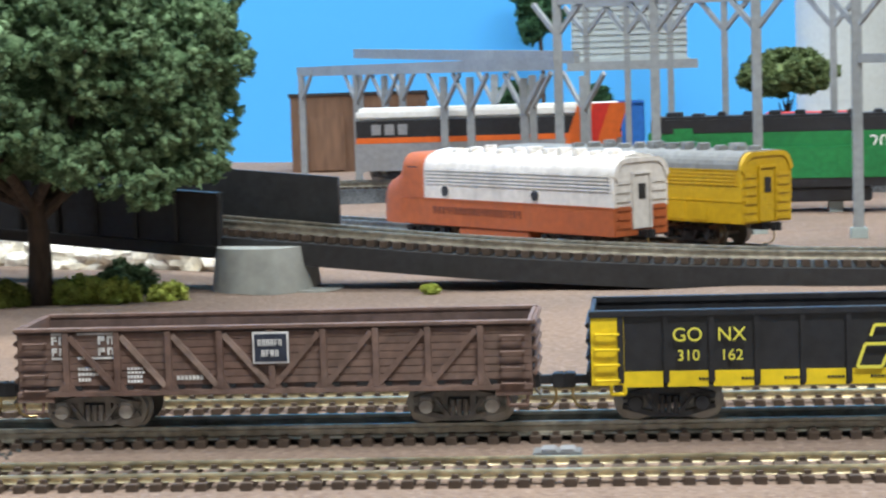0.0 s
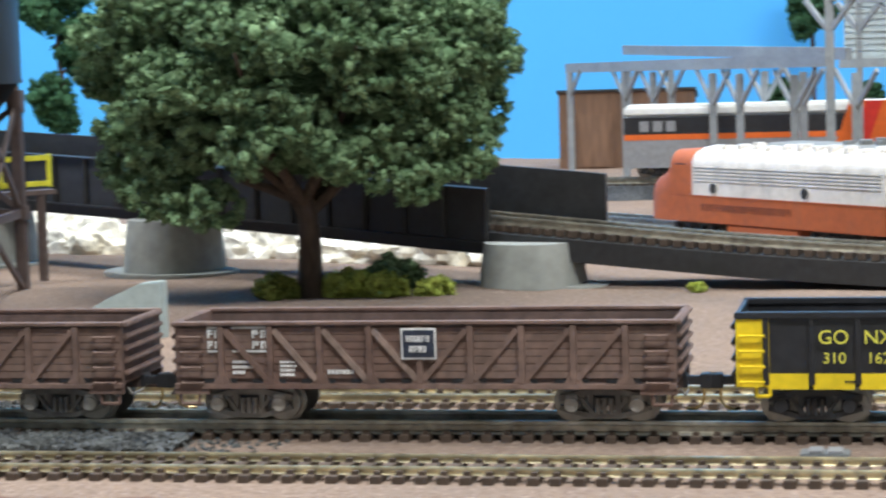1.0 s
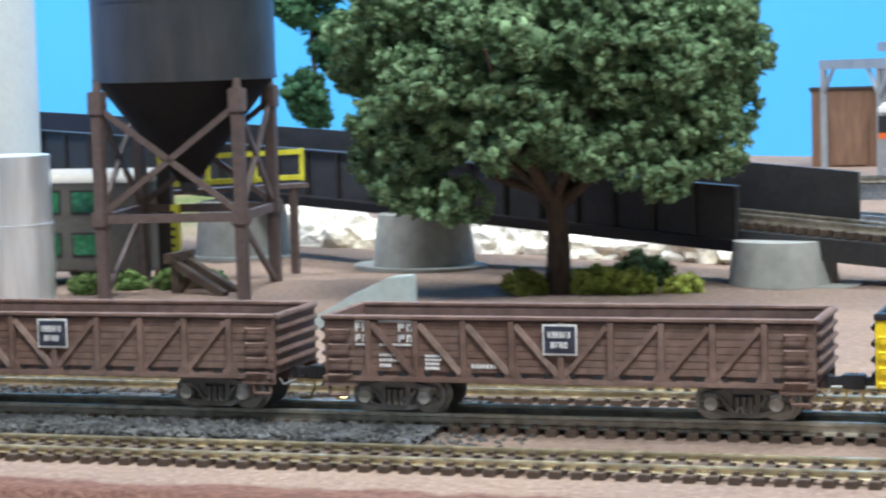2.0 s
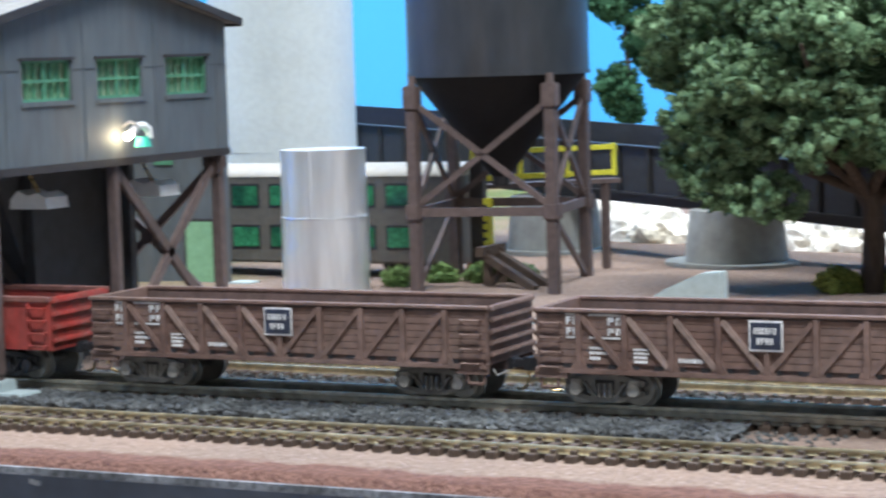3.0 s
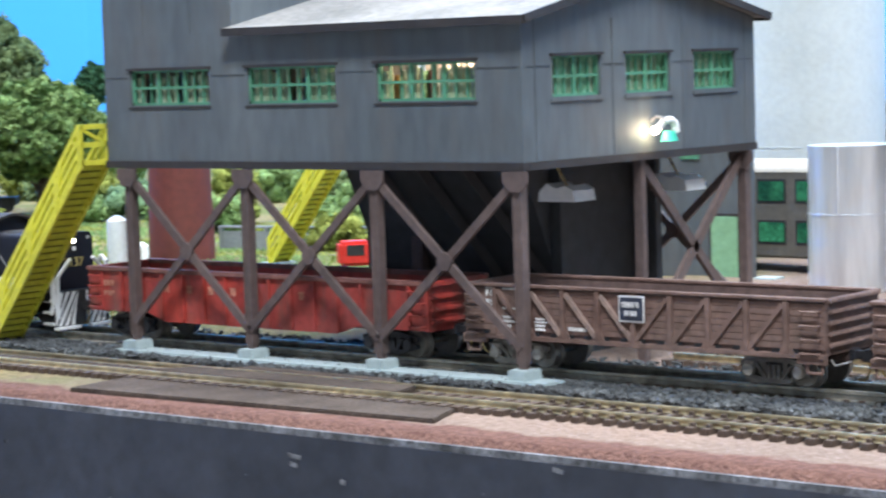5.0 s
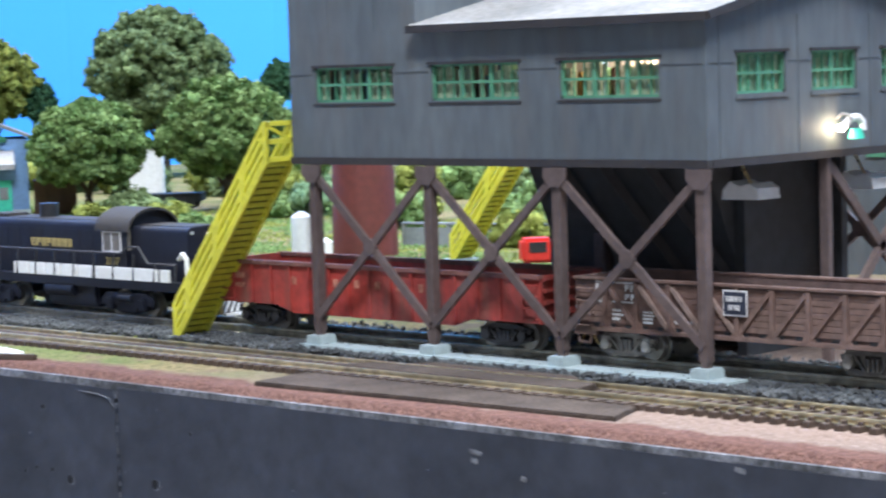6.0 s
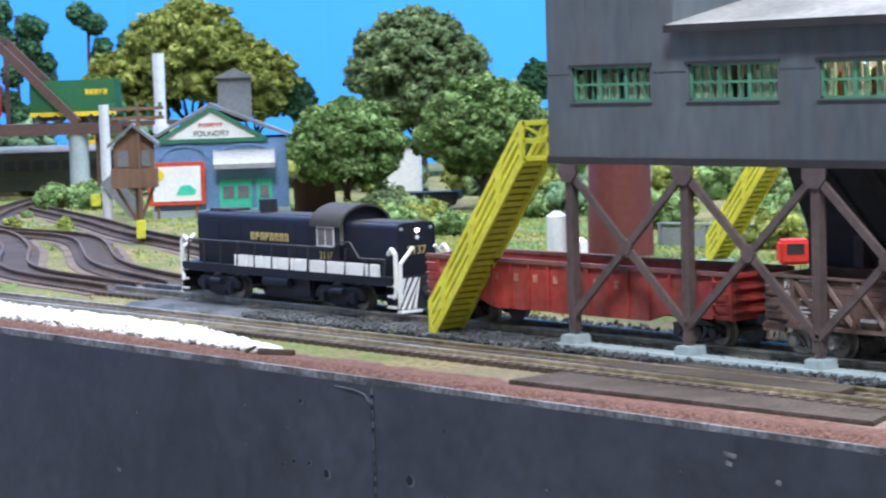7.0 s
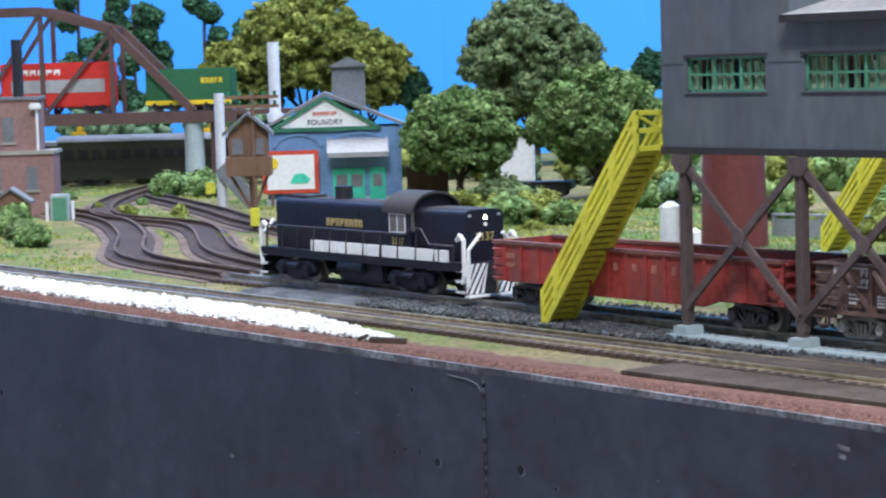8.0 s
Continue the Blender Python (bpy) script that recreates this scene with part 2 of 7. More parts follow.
def ground_material():
    m = bpy.data.materials.new("painted_scenery_ground")
    m.use_nodes = True
    n, l = m.node_tree.nodes, m.node_tree.links
    b = n["Principled BSDF"]
    b.inputs["Roughness"].default_value = 0.95
    b.inputs["Specular IOR Level"].default_value = 0.15
    co = n.new("ShaderNodeTexCoord")
    sep = n.new("ShaderNodeSeparateXYZ")
    l.new(co.outputs["Object"], sep.inputs[0])

    def tex(scale, detail=5.0):
        t = n.new("ShaderNodeTexNoise")
        t.inputs["Scale"].default_value, t.inputs["Detail"].default_value = scale, detail
        l.new(co.outputs["Object"], t.inputs["Vector"])
        return t.outputs[0]

    def ramp(src, a, b_, c=0.0, d=1.0):
        r = n.new("ShaderNodeMapRange")
        for i, v in enumerate((a, b_, c, d)):
            r.inputs[i + 1].default_value = v
        l.new(src, r.inputs[0])
        return r.outputs[0]

    def mix(fac, a, b_):
        x = n.new("ShaderNodeMix")
        x.data_type = "RGBA"
        l.new(fac, x.inputs[0])
        for i, v in ((6, a), (7, b_)):
            if isinstance(v, tuple):
                x.inputs[i].default_value = (*v, 1)
            else:
                l.new(v, x.inputs[i])
        return x.outputs[2]

    def math2(op, a, b_):
        x = n.new("ShaderNodeMath")
        x.operation = op
        for i, v in ((0, a), (1, b_)):
            if isinstance(v, float):
                x.inputs[i].default_value = v
            else:
                l.new(v, x.inputs[i])
        return x.outputs[0]

    base = mix(ramp(tex(18), 0.35, 0.65), (0.265, 0.19, 0.148), (0.21, 0.158, 0.13))
    base = mix(ramp(tex(1000, 3), 0.5, 0.64, 0, 0.65), base, (0.16, 0.105, 0.085))
    base = mix(ramp(tex(700, 3), 0.56, 0.66, 0, 0.28), base, (0.48, 0.38, 0.33))
    edge = math2("ADD", sep.outputs["Y"], math2("MULTIPLY", math2("SUBTRACT", tex(120), 0.5), 0.012))
    rust = math2("MULTIPLY", ramp(edge, 0.2925, 0.2905), 1.0)
    base = mix(rust, base, mix(ramp(tex(900, 3), 0.42, 0.6), (0.17, 0.092, 0.072), (0.115, 0.06, 0.048)))
    # grass and tan earth towards the town
    wob = math2("ADD", sep.outputs["X"], math2("MULTIPLY", math2("SUBTRACT", tex(14), 0.5), 0.15))
    town = ramp(wob, -0.32, -0.37)
    grass = mix(ramp(tex(34), 0.42, 0.56), (0.27, 0.215, 0.105), (0.15, 0.175, 0.06))
    grass = mix(ramp(tex(600, 4), 0.46, 0.62, 0, 0.75), grass, (0.075, 0.085, 0.03))
    grass = mix(ramp(tex(90, 4), 0.55, 0.62, 0, 0.7), grass, (0.17, 0.12, 0.085))
    base = mix(math2("MULTIPLY", town, ramp(edge, 0.290, 0.293)), base, grass)
    l.new(base, b.inputs["Base Color"])
    bp = n.new("ShaderNodeBump")
    bp.inputs["Strength"].default_value, bp.inputs["Distance"].default_value = 0.9, 0.0008
    l.new(tex(1400, 4), bp.inputs["Height"])
    l.new(bp.outputs[0], b.inputs["Normal"])
    return m


GROUND = ground_material()

# ---- mesh helpers; all their lengths are millimetres ----
MM = 0.001


def box(bm, x0, x1, y0, y1, z0, z1, bevel=0.0):
    r = bmesh.ops.create_cube(bm, size=1.0, matrix=Matrix.Translation(((x0 + x1) / 2, (y0 + y1) / 2, (z0 + z1) / 2)) @ Matrix.Diagonal((x1 - x0, y1 - y0, z1 - z0, 1)))
    if bevel:
        es = {e for v in r["verts"] for e in v.link_edges}
        bmesh.ops.bevel(bm, geom=list(es), offset=bevel, segments=2, affect="EDGES")
    return bm


def beam(bm, a, b, w, h=None):
    """A bar of w by h between two points."""
    a, b = Vector(a), Vector(b)
    d = b - a
    q = d.to_track_quat("X", "Z").to_matrix().to_4x4()
    bmesh.ops.create_cube(bm, size=1.0, matrix=Matrix.Translation((a + b) / 2) @ q @ Matrix.Diagonal((d.length, w, h or w, 1)))
    return bm


def tube(bm, a, b, r0, r1=None, seg=16, caps=True):
    a, b = Vector(a), Vector(b)
    d = b - a
    q = d.to_track_quat("Z", "Y").to_matrix().to_4x4()
    bmesh.ops.create_cone(bm, cap_ends=caps, segments=seg, radius1=r0, radius2=r0 if r1 is None else r1, depth=d.length, matrix=Matrix.Translation((a + b) / 2) @ q)
    return bm


def wire(bm, pts, r, seg=6):
    for a, b in zip(pts, pts[1:]):
        tube(bm, a, b, r, seg=seg)
    return bm


def prism(bm, outline, axis, a, b, bevel=0.0):
    """A closed outline drawn out along an axis; the outline's pairs are the two other axes in order."""
    def at(p, k):
        v = list(p)
        v.insert("xyz".index(axis), k)
        return bm.verts.new(v)
    lo, hi = [at(p, a) for p in outline], [at(p, b) for p in outline]
    fs = [bm.faces.new(lo), bm.faces.new(hi[::-1])]
    k = len(outline)
    for i in range(k):
        fs.append(bm.faces.new((lo[(i + 1) % k], lo[i], hi[i], hi[(i + 1) % k])))
    bmesh.ops.recalc_face_normals(bm, faces=fs)
    if bevel:
        bmesh.ops.bevel(bm, geom=list({e for f in fs for e in f.edges}), offset=bevel, segments=2, affect="EDGES")
    return bm


def mesh_of(name, bm, material, smooth=False):
    me = bpy.data.meshes.new(name)
    for v in bm.verts:
        v.co *= MM
    bm.to_mesh(me)
    bm.free()
    me.materials.append(material)
    if smooth:
        for p in me.polygons:
            p.use_smooth = True
        me.set_sharp_from_angle(angle=radians(40))
    return me


def part(name, bm, material, parent=None, label="", smooth=False):
    ob = new(name, mesh_of(name, bm, material, smooth))
    if parent is not None:
        ob.parent = parent
    if label:
        tagged(ob, label)
    return ob


def thing(name, x, y, z, label, category, rz=0.0, group="", kind=""):
    ob = new(name)
    ob.matrix_world = pose(x * MM, y * MM, z * MM, 0, 0, rz)
    return tagged(ob, label, category, group, kind)


def B():
    return bmesh.new()


def writing(name, text, size, material, parent, m, depth=0.08, label=""):
    """Letters of the built-in font as a mesh, in the parent's space; size in millimetres, m in metres."""
    cu = bpy.data.curves.new(name, "FONT")
    cu.body, cu.size, cu.extrude, cu.align_x = text, size * MM, depth * MM, "CENTER"
    tmp = bpy.data.objects.new(name, cu)
    scene.collection.objects.link(tmp)
    bpy.context.view_layer.update()
    me = bpy.data.meshes.new_from_object(tmp.evaluated_get(bpy.context.evaluated_depsgraph_get()))
    bpy.data.objects.remove(tmp)
    me.materials.clear()
    me.materials.append(material)
    ob = new(name, me)
    ob.parent = parent
    ob.matrix_local = m
    if label:
        tagged(ob, label)
    return ob


# ---- room ----
def room():
    for name, b in (("floor", (-2600, 2400, -2200, 1700, -1010, -1000)), ("ceiling", (-2600, 2400, -2200, 1700, 1450, 1500)),
                    ("wall_south", (-2600, 2400, -2230, -2200, -1000, 1450)), ("wall_north", (-2600, 2400, 1700, 1730, -1000, 1450)),
                    ("wall_west", (-2630, -2600, -2200, 1700, -1000, 1450)), ("wall_east", (2400, 2430, -2200, 1700, -1000, 1450))):
        tagged(part(name, box(B(), *b), ROOM), "plain painted " + name.split("_")[0] + " of the hobby room", name.split("_")[0], kind="structure")
    bm = B()
    pts = [(900, 1165), (-560, 1165)]
    for k in range(1, 10):
        a = radians(90 + k * 9)
        pts.append((-560 + 960 * math.cos(a), 345 + 820 * math.sin(a)))
    pts += [(-1520, 345), (-1520, -200)]
    outer = [(x * 1.006 - 2, y + 10) for x, y in pts]
    prism(bm, pts + outer[::-1], "z", -60, 900)
    tagged(part("backdrop", bm, BLUE), "bright blue painted sky backdrop behind the layout", "backdrop", kind="structure")


room()


def ground():
    xs = np.arange(-1720, 420, 10.0)
    ys = np.concatenate([np.concatenate([[281.9, 284], np.arange(288, 700, 8.0)]), np.arange(700, 1176, 25.0)])
    verts, faces = [], []
    for y in ys:
        for x in xs:
            flat = 0.4 if y < 400 else 2.2
            z = 1.5 + flat * 0.5 * noise.noise((x * 0.03, y * 0.03, 0)) if y > 282 else -4.0
            verts.append((x * MM, y * MM, z * MM))
    w = len(xs)
    for j in range(len(ys) - 1):
        for i in range(w - 1):
            faces.append((j * w + i, j * w + i + 1, (j + 1) * w + i + 1, (j + 1) * w + i))
    me = bpy.data.meshes.new("ground")
    me.from_pydata(verts, [], faces)
    me.materials.append(GROUND)
    for p in me.polygons:
        p.use_smooth = True
    tagged(new("ground", me), "brown painted scenery ground with tan and grassy patches", "ground", kind="structure")


ground()


def fascia():
    f = thing("fascia", -257, 287, 0, "black painted wooden fascia board along the layout edge", "fascia", kind="structure")
    part("panel", box(B(), -1400, -108.6, -6, 0, -700, -0.6, 0.5), FASCIA, f)
    part("panel", box(B(), -108.35, 700, -6, 0, -700, -0.2, 0.5), FASCIA, f)
    part("edge_strip", box(B(), -1400, 700, -5.9, -4.9, -3, 0.45), LIP, f, "grey worn plaster edge")
    for x, z, r in HOLES:
        h = part("screw_hole", tube(B(), (x, -6.12, z), (x, -5.5, z), r, r * 0.8, 12), SHADE_BLACK, f)
        # Offset pale disc paints the light caught on the hole's edge.
        part("hole_rim", tube(B(), (x + 0.25 * r, -6.05, z - 0.15 * r), (x + 0.25 * r, -5.6, z - 0.15 * r), r * 1.25, r, 12), SCUFF_RIM, h, "pale rim painted as a highlight on a screw hole's edge")
    rng = random.Random(31)
    for i in range(26):
        z = -1.5 - i * 2.3
        part("seam_wear", beam(B(), (-108.5 + rng.uniform(-0.1, 0.1), -6.02, z), (-108.5 + rng.uniform(-0.12, 0.12), -6.02, z - rng.uniform(0.9, 2.2)), 0.1, rng.uniform(0.2, 0.5)), SCUFF_RIM, f)
    part("curled_paint", wire(B(), [(-121, -6.1, -2.2), (-114, -6.3, -2.4), (-110.5, -6.4, -3.0), (-109, -6.3, -4.6)], 0.13, 6), SCUFF_RIM, f, "curled paint edge at the seam")
    for i in range(46):
        x, z = rng.uniform(-420, 240), rng.uniform(-34, -4)
        part("paint_speck", beam(B(), (x, -6.03, z), (x + rng.uniform(0.2, 0.7), -6.03, z + rng.uniform(-0.2, 0.2)), 0.08, rng.uniform(0.12, 0.35)), SCUFF_RIM, f)
    for x, z, w in ((-10, -4.2, 3.0), (-9.5, -5.7, 1.5), (47, -1.6, 2), (2, -7.7, 1.2), (-210, -30, 1.5)):
        part("paint_chip", beam(B(), (x, -6.05, z), (x + w, -6.05, z - 0.3), 0.12, 0.8), LIP, f)


fascia()


def benchwork():
    t = thing("benchwork", -650, 880, -1000, "plywood table and legs that carry the layout", "table", kind="structure")
    part("table_top", box(B(), -1065, 1065, -592, 600, 985, 997), PLY, t)
    for x in (-1020, -350, 350, 1020):
        for y in (-540, 560):
            part("leg", box(B(), x - 35, x + 35, y - 35, y + 35, 0, 985), PLY, t)


benchwork()

RAILTOP = 4.5


# ---- tracks ----
def along(pts, step):
    """Points and headings at even steps along a smooth line through pts (mm)."""
    P = [Vector(p) for p in pts]
    P = [P[0] * 2 - P[1]] + P + [P[-1] * 2 - P[-2]]
    fine = []
    for i in range(1, len(P) - 2):
        for k in range(24):
            t = k / 24
            a, b, c, d = P[i - 1:i + 3]
            fine.append(0.5 * ((2 * b) + (c - a) * t + (2 * a - 5 * b + 4 * c - d) * t * t + (3 * b - a - 3 * c + d) * t ** 3))
    fine.append(P[-2])
    out, rest = [], 0.0
    for a, b in zip(fine, fine[1:]):
        d = b - a
        ln = d.length
        while rest < ln:
            out.append((a + d * (rest / ln), math.atan2(d.y, d.x)))
            rest += step
        rest -= ln
    return out


def tie_shape():
    bm = box(B(), -0.85, 0.85, -7.7, 7.7, 0.0, 1.6, 0.12)
    for y in (-5.9, -3.6, 3.6, 5.9):
        box(bm, -0.5, 0.5, y - 0.35, y + 0.35, 1.5, 2.15)
    return bm


TIE_MESH = mesh_of("tie", tie_shape(), TIE)


def strip(bm, line, profile):
    """A profile of (across, up) pairs drawn along a line of points and headings."""
    rings = []
    for p, a in line:
        n = Vector((-math.sin(a), math.cos(a), 0))
        rings.append([bm.verts.new(p + n * u + Vector((0, 0, v))) for u, v in profile])
    k = len(profile)
    for r, q in zip(rings, rings[1:]):
        for i in range(k):
            bm.faces.new((r[i], r[(i + 1) % k], q[(i + 1) % k], q[i]))
    for r in (rings[0], rings[-1]):
        bm.faces.new(r)
    bmesh.ops.recalc_face_normals(bm, faces=bm.faces[:])
    return bm


def track(pts, label, single=None, bed=None, bed_h=1.9, metal=RAIL, low=1.0):
    """Flexible track: ties, two rails, and a bed where there is one. pts lie at the ground. single: the stretch of x where each tie is a part."""
    t = thing("railway_track", 0, 0, 0, label, "track", group="tracks", kind="structure")
    dense = along(pts, 6.0)
    for side in (-4.75, 4.75):
        prof = [(side - 0.75, 2.4), (side + 0.75, 2.4), (side + 0.65, 2.75), (side + 0.22, 2.95), (side + 0.22, 3.75), (side + 0.5, 3.95), (side + 0.45, 4.5), (side - 0.45, 4.5), (side - 0.5, 3.95), (side - 0.22, 3.75), (side - 0.22, 2.95), (side - 0.65, 2.75)]
        part("rail", strip(B(), dense, [(u, 2.4 + (v - 2.4) * low) for u, v in prof]), metal, t)
    if bed:
        part("ballast_bed", strip(B(), dense, [(-15, -6), (15, -6), (11, bed_h), (-11, bed_h)]), bed, t)
    rest, faces = [], []
    for p, a in along(pts, 3.2):
        m = pose(p.x * MM, p.y * MM, (p.z + 0.95) * MM, 0, 0, math.degrees(a) + random.uniform(-1, 1))
        if single and single[0] < p.x < single[1]:
            ob = new("tie", TIE_MESH)
            ob.parent = t
            ob.matrix_local = m
        else:
            k = len(rest)
            for c in ((-1, -8.2, 0), (1, -8.2, 0), (1, 8.2, 0), (-1, 8.2, 0), (-1, -8.2, 1.6), (1, -8.2, 1.6), (1, 8.2, 1.6), (-1, 8.2, 1.6)):
                rest.append(m @ (Vector(c) * MM))
            faces += [tuple(k + i for i in f) for f in ((4, 5, 6, 7), (0, 1, 5, 4), (1, 2, 6, 5), (2, 3, 7, 6), (3, 0, 4, 7))]
    if rest:
        me = bpy.data.meshes.new("ties")
        me.from_pydata(rest, [], faces)
        me.materials.append(TIE)
        ob = new("ties", me)
        ob.parent = t
        tagged(ob, kind="stuff")
    return t


YN, YT, Y3 = 311.0, 344.0, 375.0


def ballast():
    bm = B()
    rows = []
    for i in range(106):
        x = -112 - i * 4
        row = []
        for j in range(14):
            y = 323.5 + j * 3.3 + (2.5 * noise.noise((x * 0.08, 0, 3)) if j in (0, 13) else 0)
            edge = 0 if j in (0, 13) else 1
            row.append(bm.verts.new((x, y, 1.0 + edge * (1.55 + 0.5 * noise.noise((x * 0.4, y * 0.4, 1))))))
        rows.append(row)
    for r, q in zip(rows, rows[1:]):
        for j in range(13):
            bm.faces.new((r[j], r[j + 1], q[j + 1], q[j]))
    bmesh.ops.recalc_face_normals(bm, faces=bm.faces[:])
    tagged(part("ballast", bm, BALLAST, smooth=True), "dark grey stone ballast between the tracks", "ballast", kind="structure")


ballast()


def middle_strip():
    bm = B()
    # Black bed between the rails, with the cars' shadow painted into it.
    box(bm, -560, 125, YT - 3.9, YT + 3.9, 1.2, 2.9, 0.2)
    tagged(part("track_middle", bm, GIRDER), "black strip between the rails for the dark bed and the train's shade", "track bed", kind="structure")


middle_strip()
track([(130, YN, 0), (-300, YN, 0), (-640, YN - 2, 0), (-1150, YN - 6, 0)], "nickel silver model railway track on dark brown ties", (-235, 60), low=0.52)
track([(130, YT, 0), (-300, YT, 0), (-565, YT, 0)], "nickel silver track under the freight train", (-235, 60), metal=RAIL_DULL)
track([(-565, YT, 0), (-650, YT + 14, 0), (-740, YT + 62, 0), (-830, YT + 100, 0), (-960, YT + 130, 0), (-1150, YT + 200, 0)], "curving rusty main track through the grass", bed=EARTHBED, metal=RUST)
track([(130, Y3, 0), (-140, Y3, 0), (-250, Y3 + 3, 0)], "nickel silver siding track on brown ties", (-90, 60), low=0.6)
track([(-560, 362, 0), (-640, 385, 0), (-760, 445, 0), (-850, 455, 0), (-960, 520, 0), (-1100, 640, 0)], "curving brown branch track in the grass", bed=EARTHBED, metal=RUST)
track([(-520, 395, 0), (-660, 440, 0), (-760, 470, 0), (-840, 500, 0), (-960, 540, 0)], "curving brown siding in the grass", bed=EARTHBED, metal=RUST)


# ---- train ----
def bogie(car, x, wheelbase=10.0, mat_side=FRAME_GREY):
    """Two axles with wheels and two side frames."""
    tr = part("bogie", box(B(), x - 2.2, x + 2.2, -6.5, 6.5, 2.6, 5.4, 0.3), BLACKP, car)
    for s in (-1, 1):
        bm = B()
        y0, y1 = sorted((s * 6.6, s * 7.6))
        h = wheelbase / 2
        ym = (y0 + y1) / 2
        for top, bar in (((3.9, 4.9), 0.95), ((2.5, 1.2), 0.8)):
            beam(bm, (x - h - 1.9, ym, top[0]), (x - 2.3, ym, top[1]), 1.0, bar)
            beam(bm, (x - 2.6, ym, top[1]), (x + 2.6, ym, top[1]), 1.0, bar)
            beam(bm, (x + 2.3, ym, top[1]), (x + h + 1.9, ym, top[0]), 1.0, bar)
        for k in (-1, 1):
            beam(bm, (x + k * 2.1, ym, 1.2), (x + k * 2.1, ym, 4.9), 1.0, 0.9)
            box(bm, x + k * h - 1.2, x + k * h + 1.2, y0 + 0.1, y1 - 0.1, 2.3, 4.0)
        for k in (-1, 0, 1):
            tube(bm, (x + k * 1.0, s * 7.7, 1.6), (x + k * 1.0, s * 7.7, 4.0), 0.42, seg=8)
        beam(bm, (x - 3.6, s * 7.7, 4.1), (x - 1.6, s * 7.7, 1.6), 0.5)
        beam(bm, (x + 3.6, s * 7.7, 4.1), (x + 1.6, s * 7.7, 1.6), 0.5)
        part("side_frame", bm, mat_side, tr)
        for k in (-1, 1):
            bm = B()
            tube(bm, (x + k * h, s * 7.5, 3.0), (x + k * h, s * 8.4, 3.0), 1.2, 1.05, 14)
            box(bm, x + k * h - 0.9, x + k * h + 0.9, *sorted((s * 7.5, s * 8.1)), 3.6, 4.5, 0.15)
            part("journal", bm, JOURNAL if mat_side is FRAME_GREY else mat_side, tr)
    for k in (-1, 1):
        bm = B()
        xx = x + k * wheelbase / 2
        tube(bm, (xx, -6.4, 2.9), (xx, 6.4, 2.9), 0.6, seg=8)
        for s in (-1, 1):
            tube(bm, (xx, s * 4.0, 2.9), (xx, s * 5.9, 2.9), 2.75, seg=24)
            tube(bm, (xx, s * 3.7, 2.9), (xx, s * 4.2, 2.9), 3.3, seg=24)
        part("wheelset", bm, STEEL, tr, smooth=True)
    return tr


def coupler(car, x, s, mat_body=BLACKP):
    bm = B()
    box(bm, *sorted((x - s * 4, x + s * 1.2)), -1.6, 1.6, 4.6, 6.6, 0.2)
    box(bm, *sorted((x + s * 1, x + s * 3.4)), -0.8, 0.8, 5.0, 6.3, 0.15)
    prism(bm, [(x + s * 3.0, -1.4), (x + s * 4.8, -1.5), (x + s * 5.0, -0.4), (x + s * 4.2, 0.2), (x + s * 4.8, 1.2), (x + s * 3.6, 1.5), (x + s * 3.0, 0.8)], "z", 4.5, 6.7, 0.12)
    c = part("coupler", bm, mat_body, car)
    pts = [(x + s * 3.4, 0, 4.7), (x + s * 3.5, 0, 2.9), (x + s * 2.9, 0.2, 1.6), (x + s * 1.8, 0.6, 1.0), (x + s * 0.6, 1.2, 1.0)]
    part("trip_pin", wire(B(), pts, 0.22), WIRE, c, "thin curved brass wire")


def bars(bm, x0, x1, z, n, h, y, seed=0):
    """A row of unreadable letters as plain little bars."""
    rng = random.Random(seed)
    w = (x1 - x0) / n
    for i in range(n):
        a, b = x0 + i * w, x0 + (i + 0.74) * w
        t = min(0.36 * (b - a), 0.3 * h)
        kind = rng.randrange(3)
        box(bm, a, a + t, y - 0.09, y, z, z + h)
        if h > 0.9:
            box(bm, a + t, b, y - 0.09, y, z + h - t, z + h)
            if kind != 1:
                box(bm, b - t, b, y - 0.09, y, z, z + h - t)
            if kind != 2:
                box(bm, a + t, b - (t if kind == 0 else 0), y - 0.09, y, z + h * 0.4, z + h * 0.4 + t)
        else:
            box(bm, a + t, b, y - 0.09, y, z + h * 0.1, z + h * 0.9)


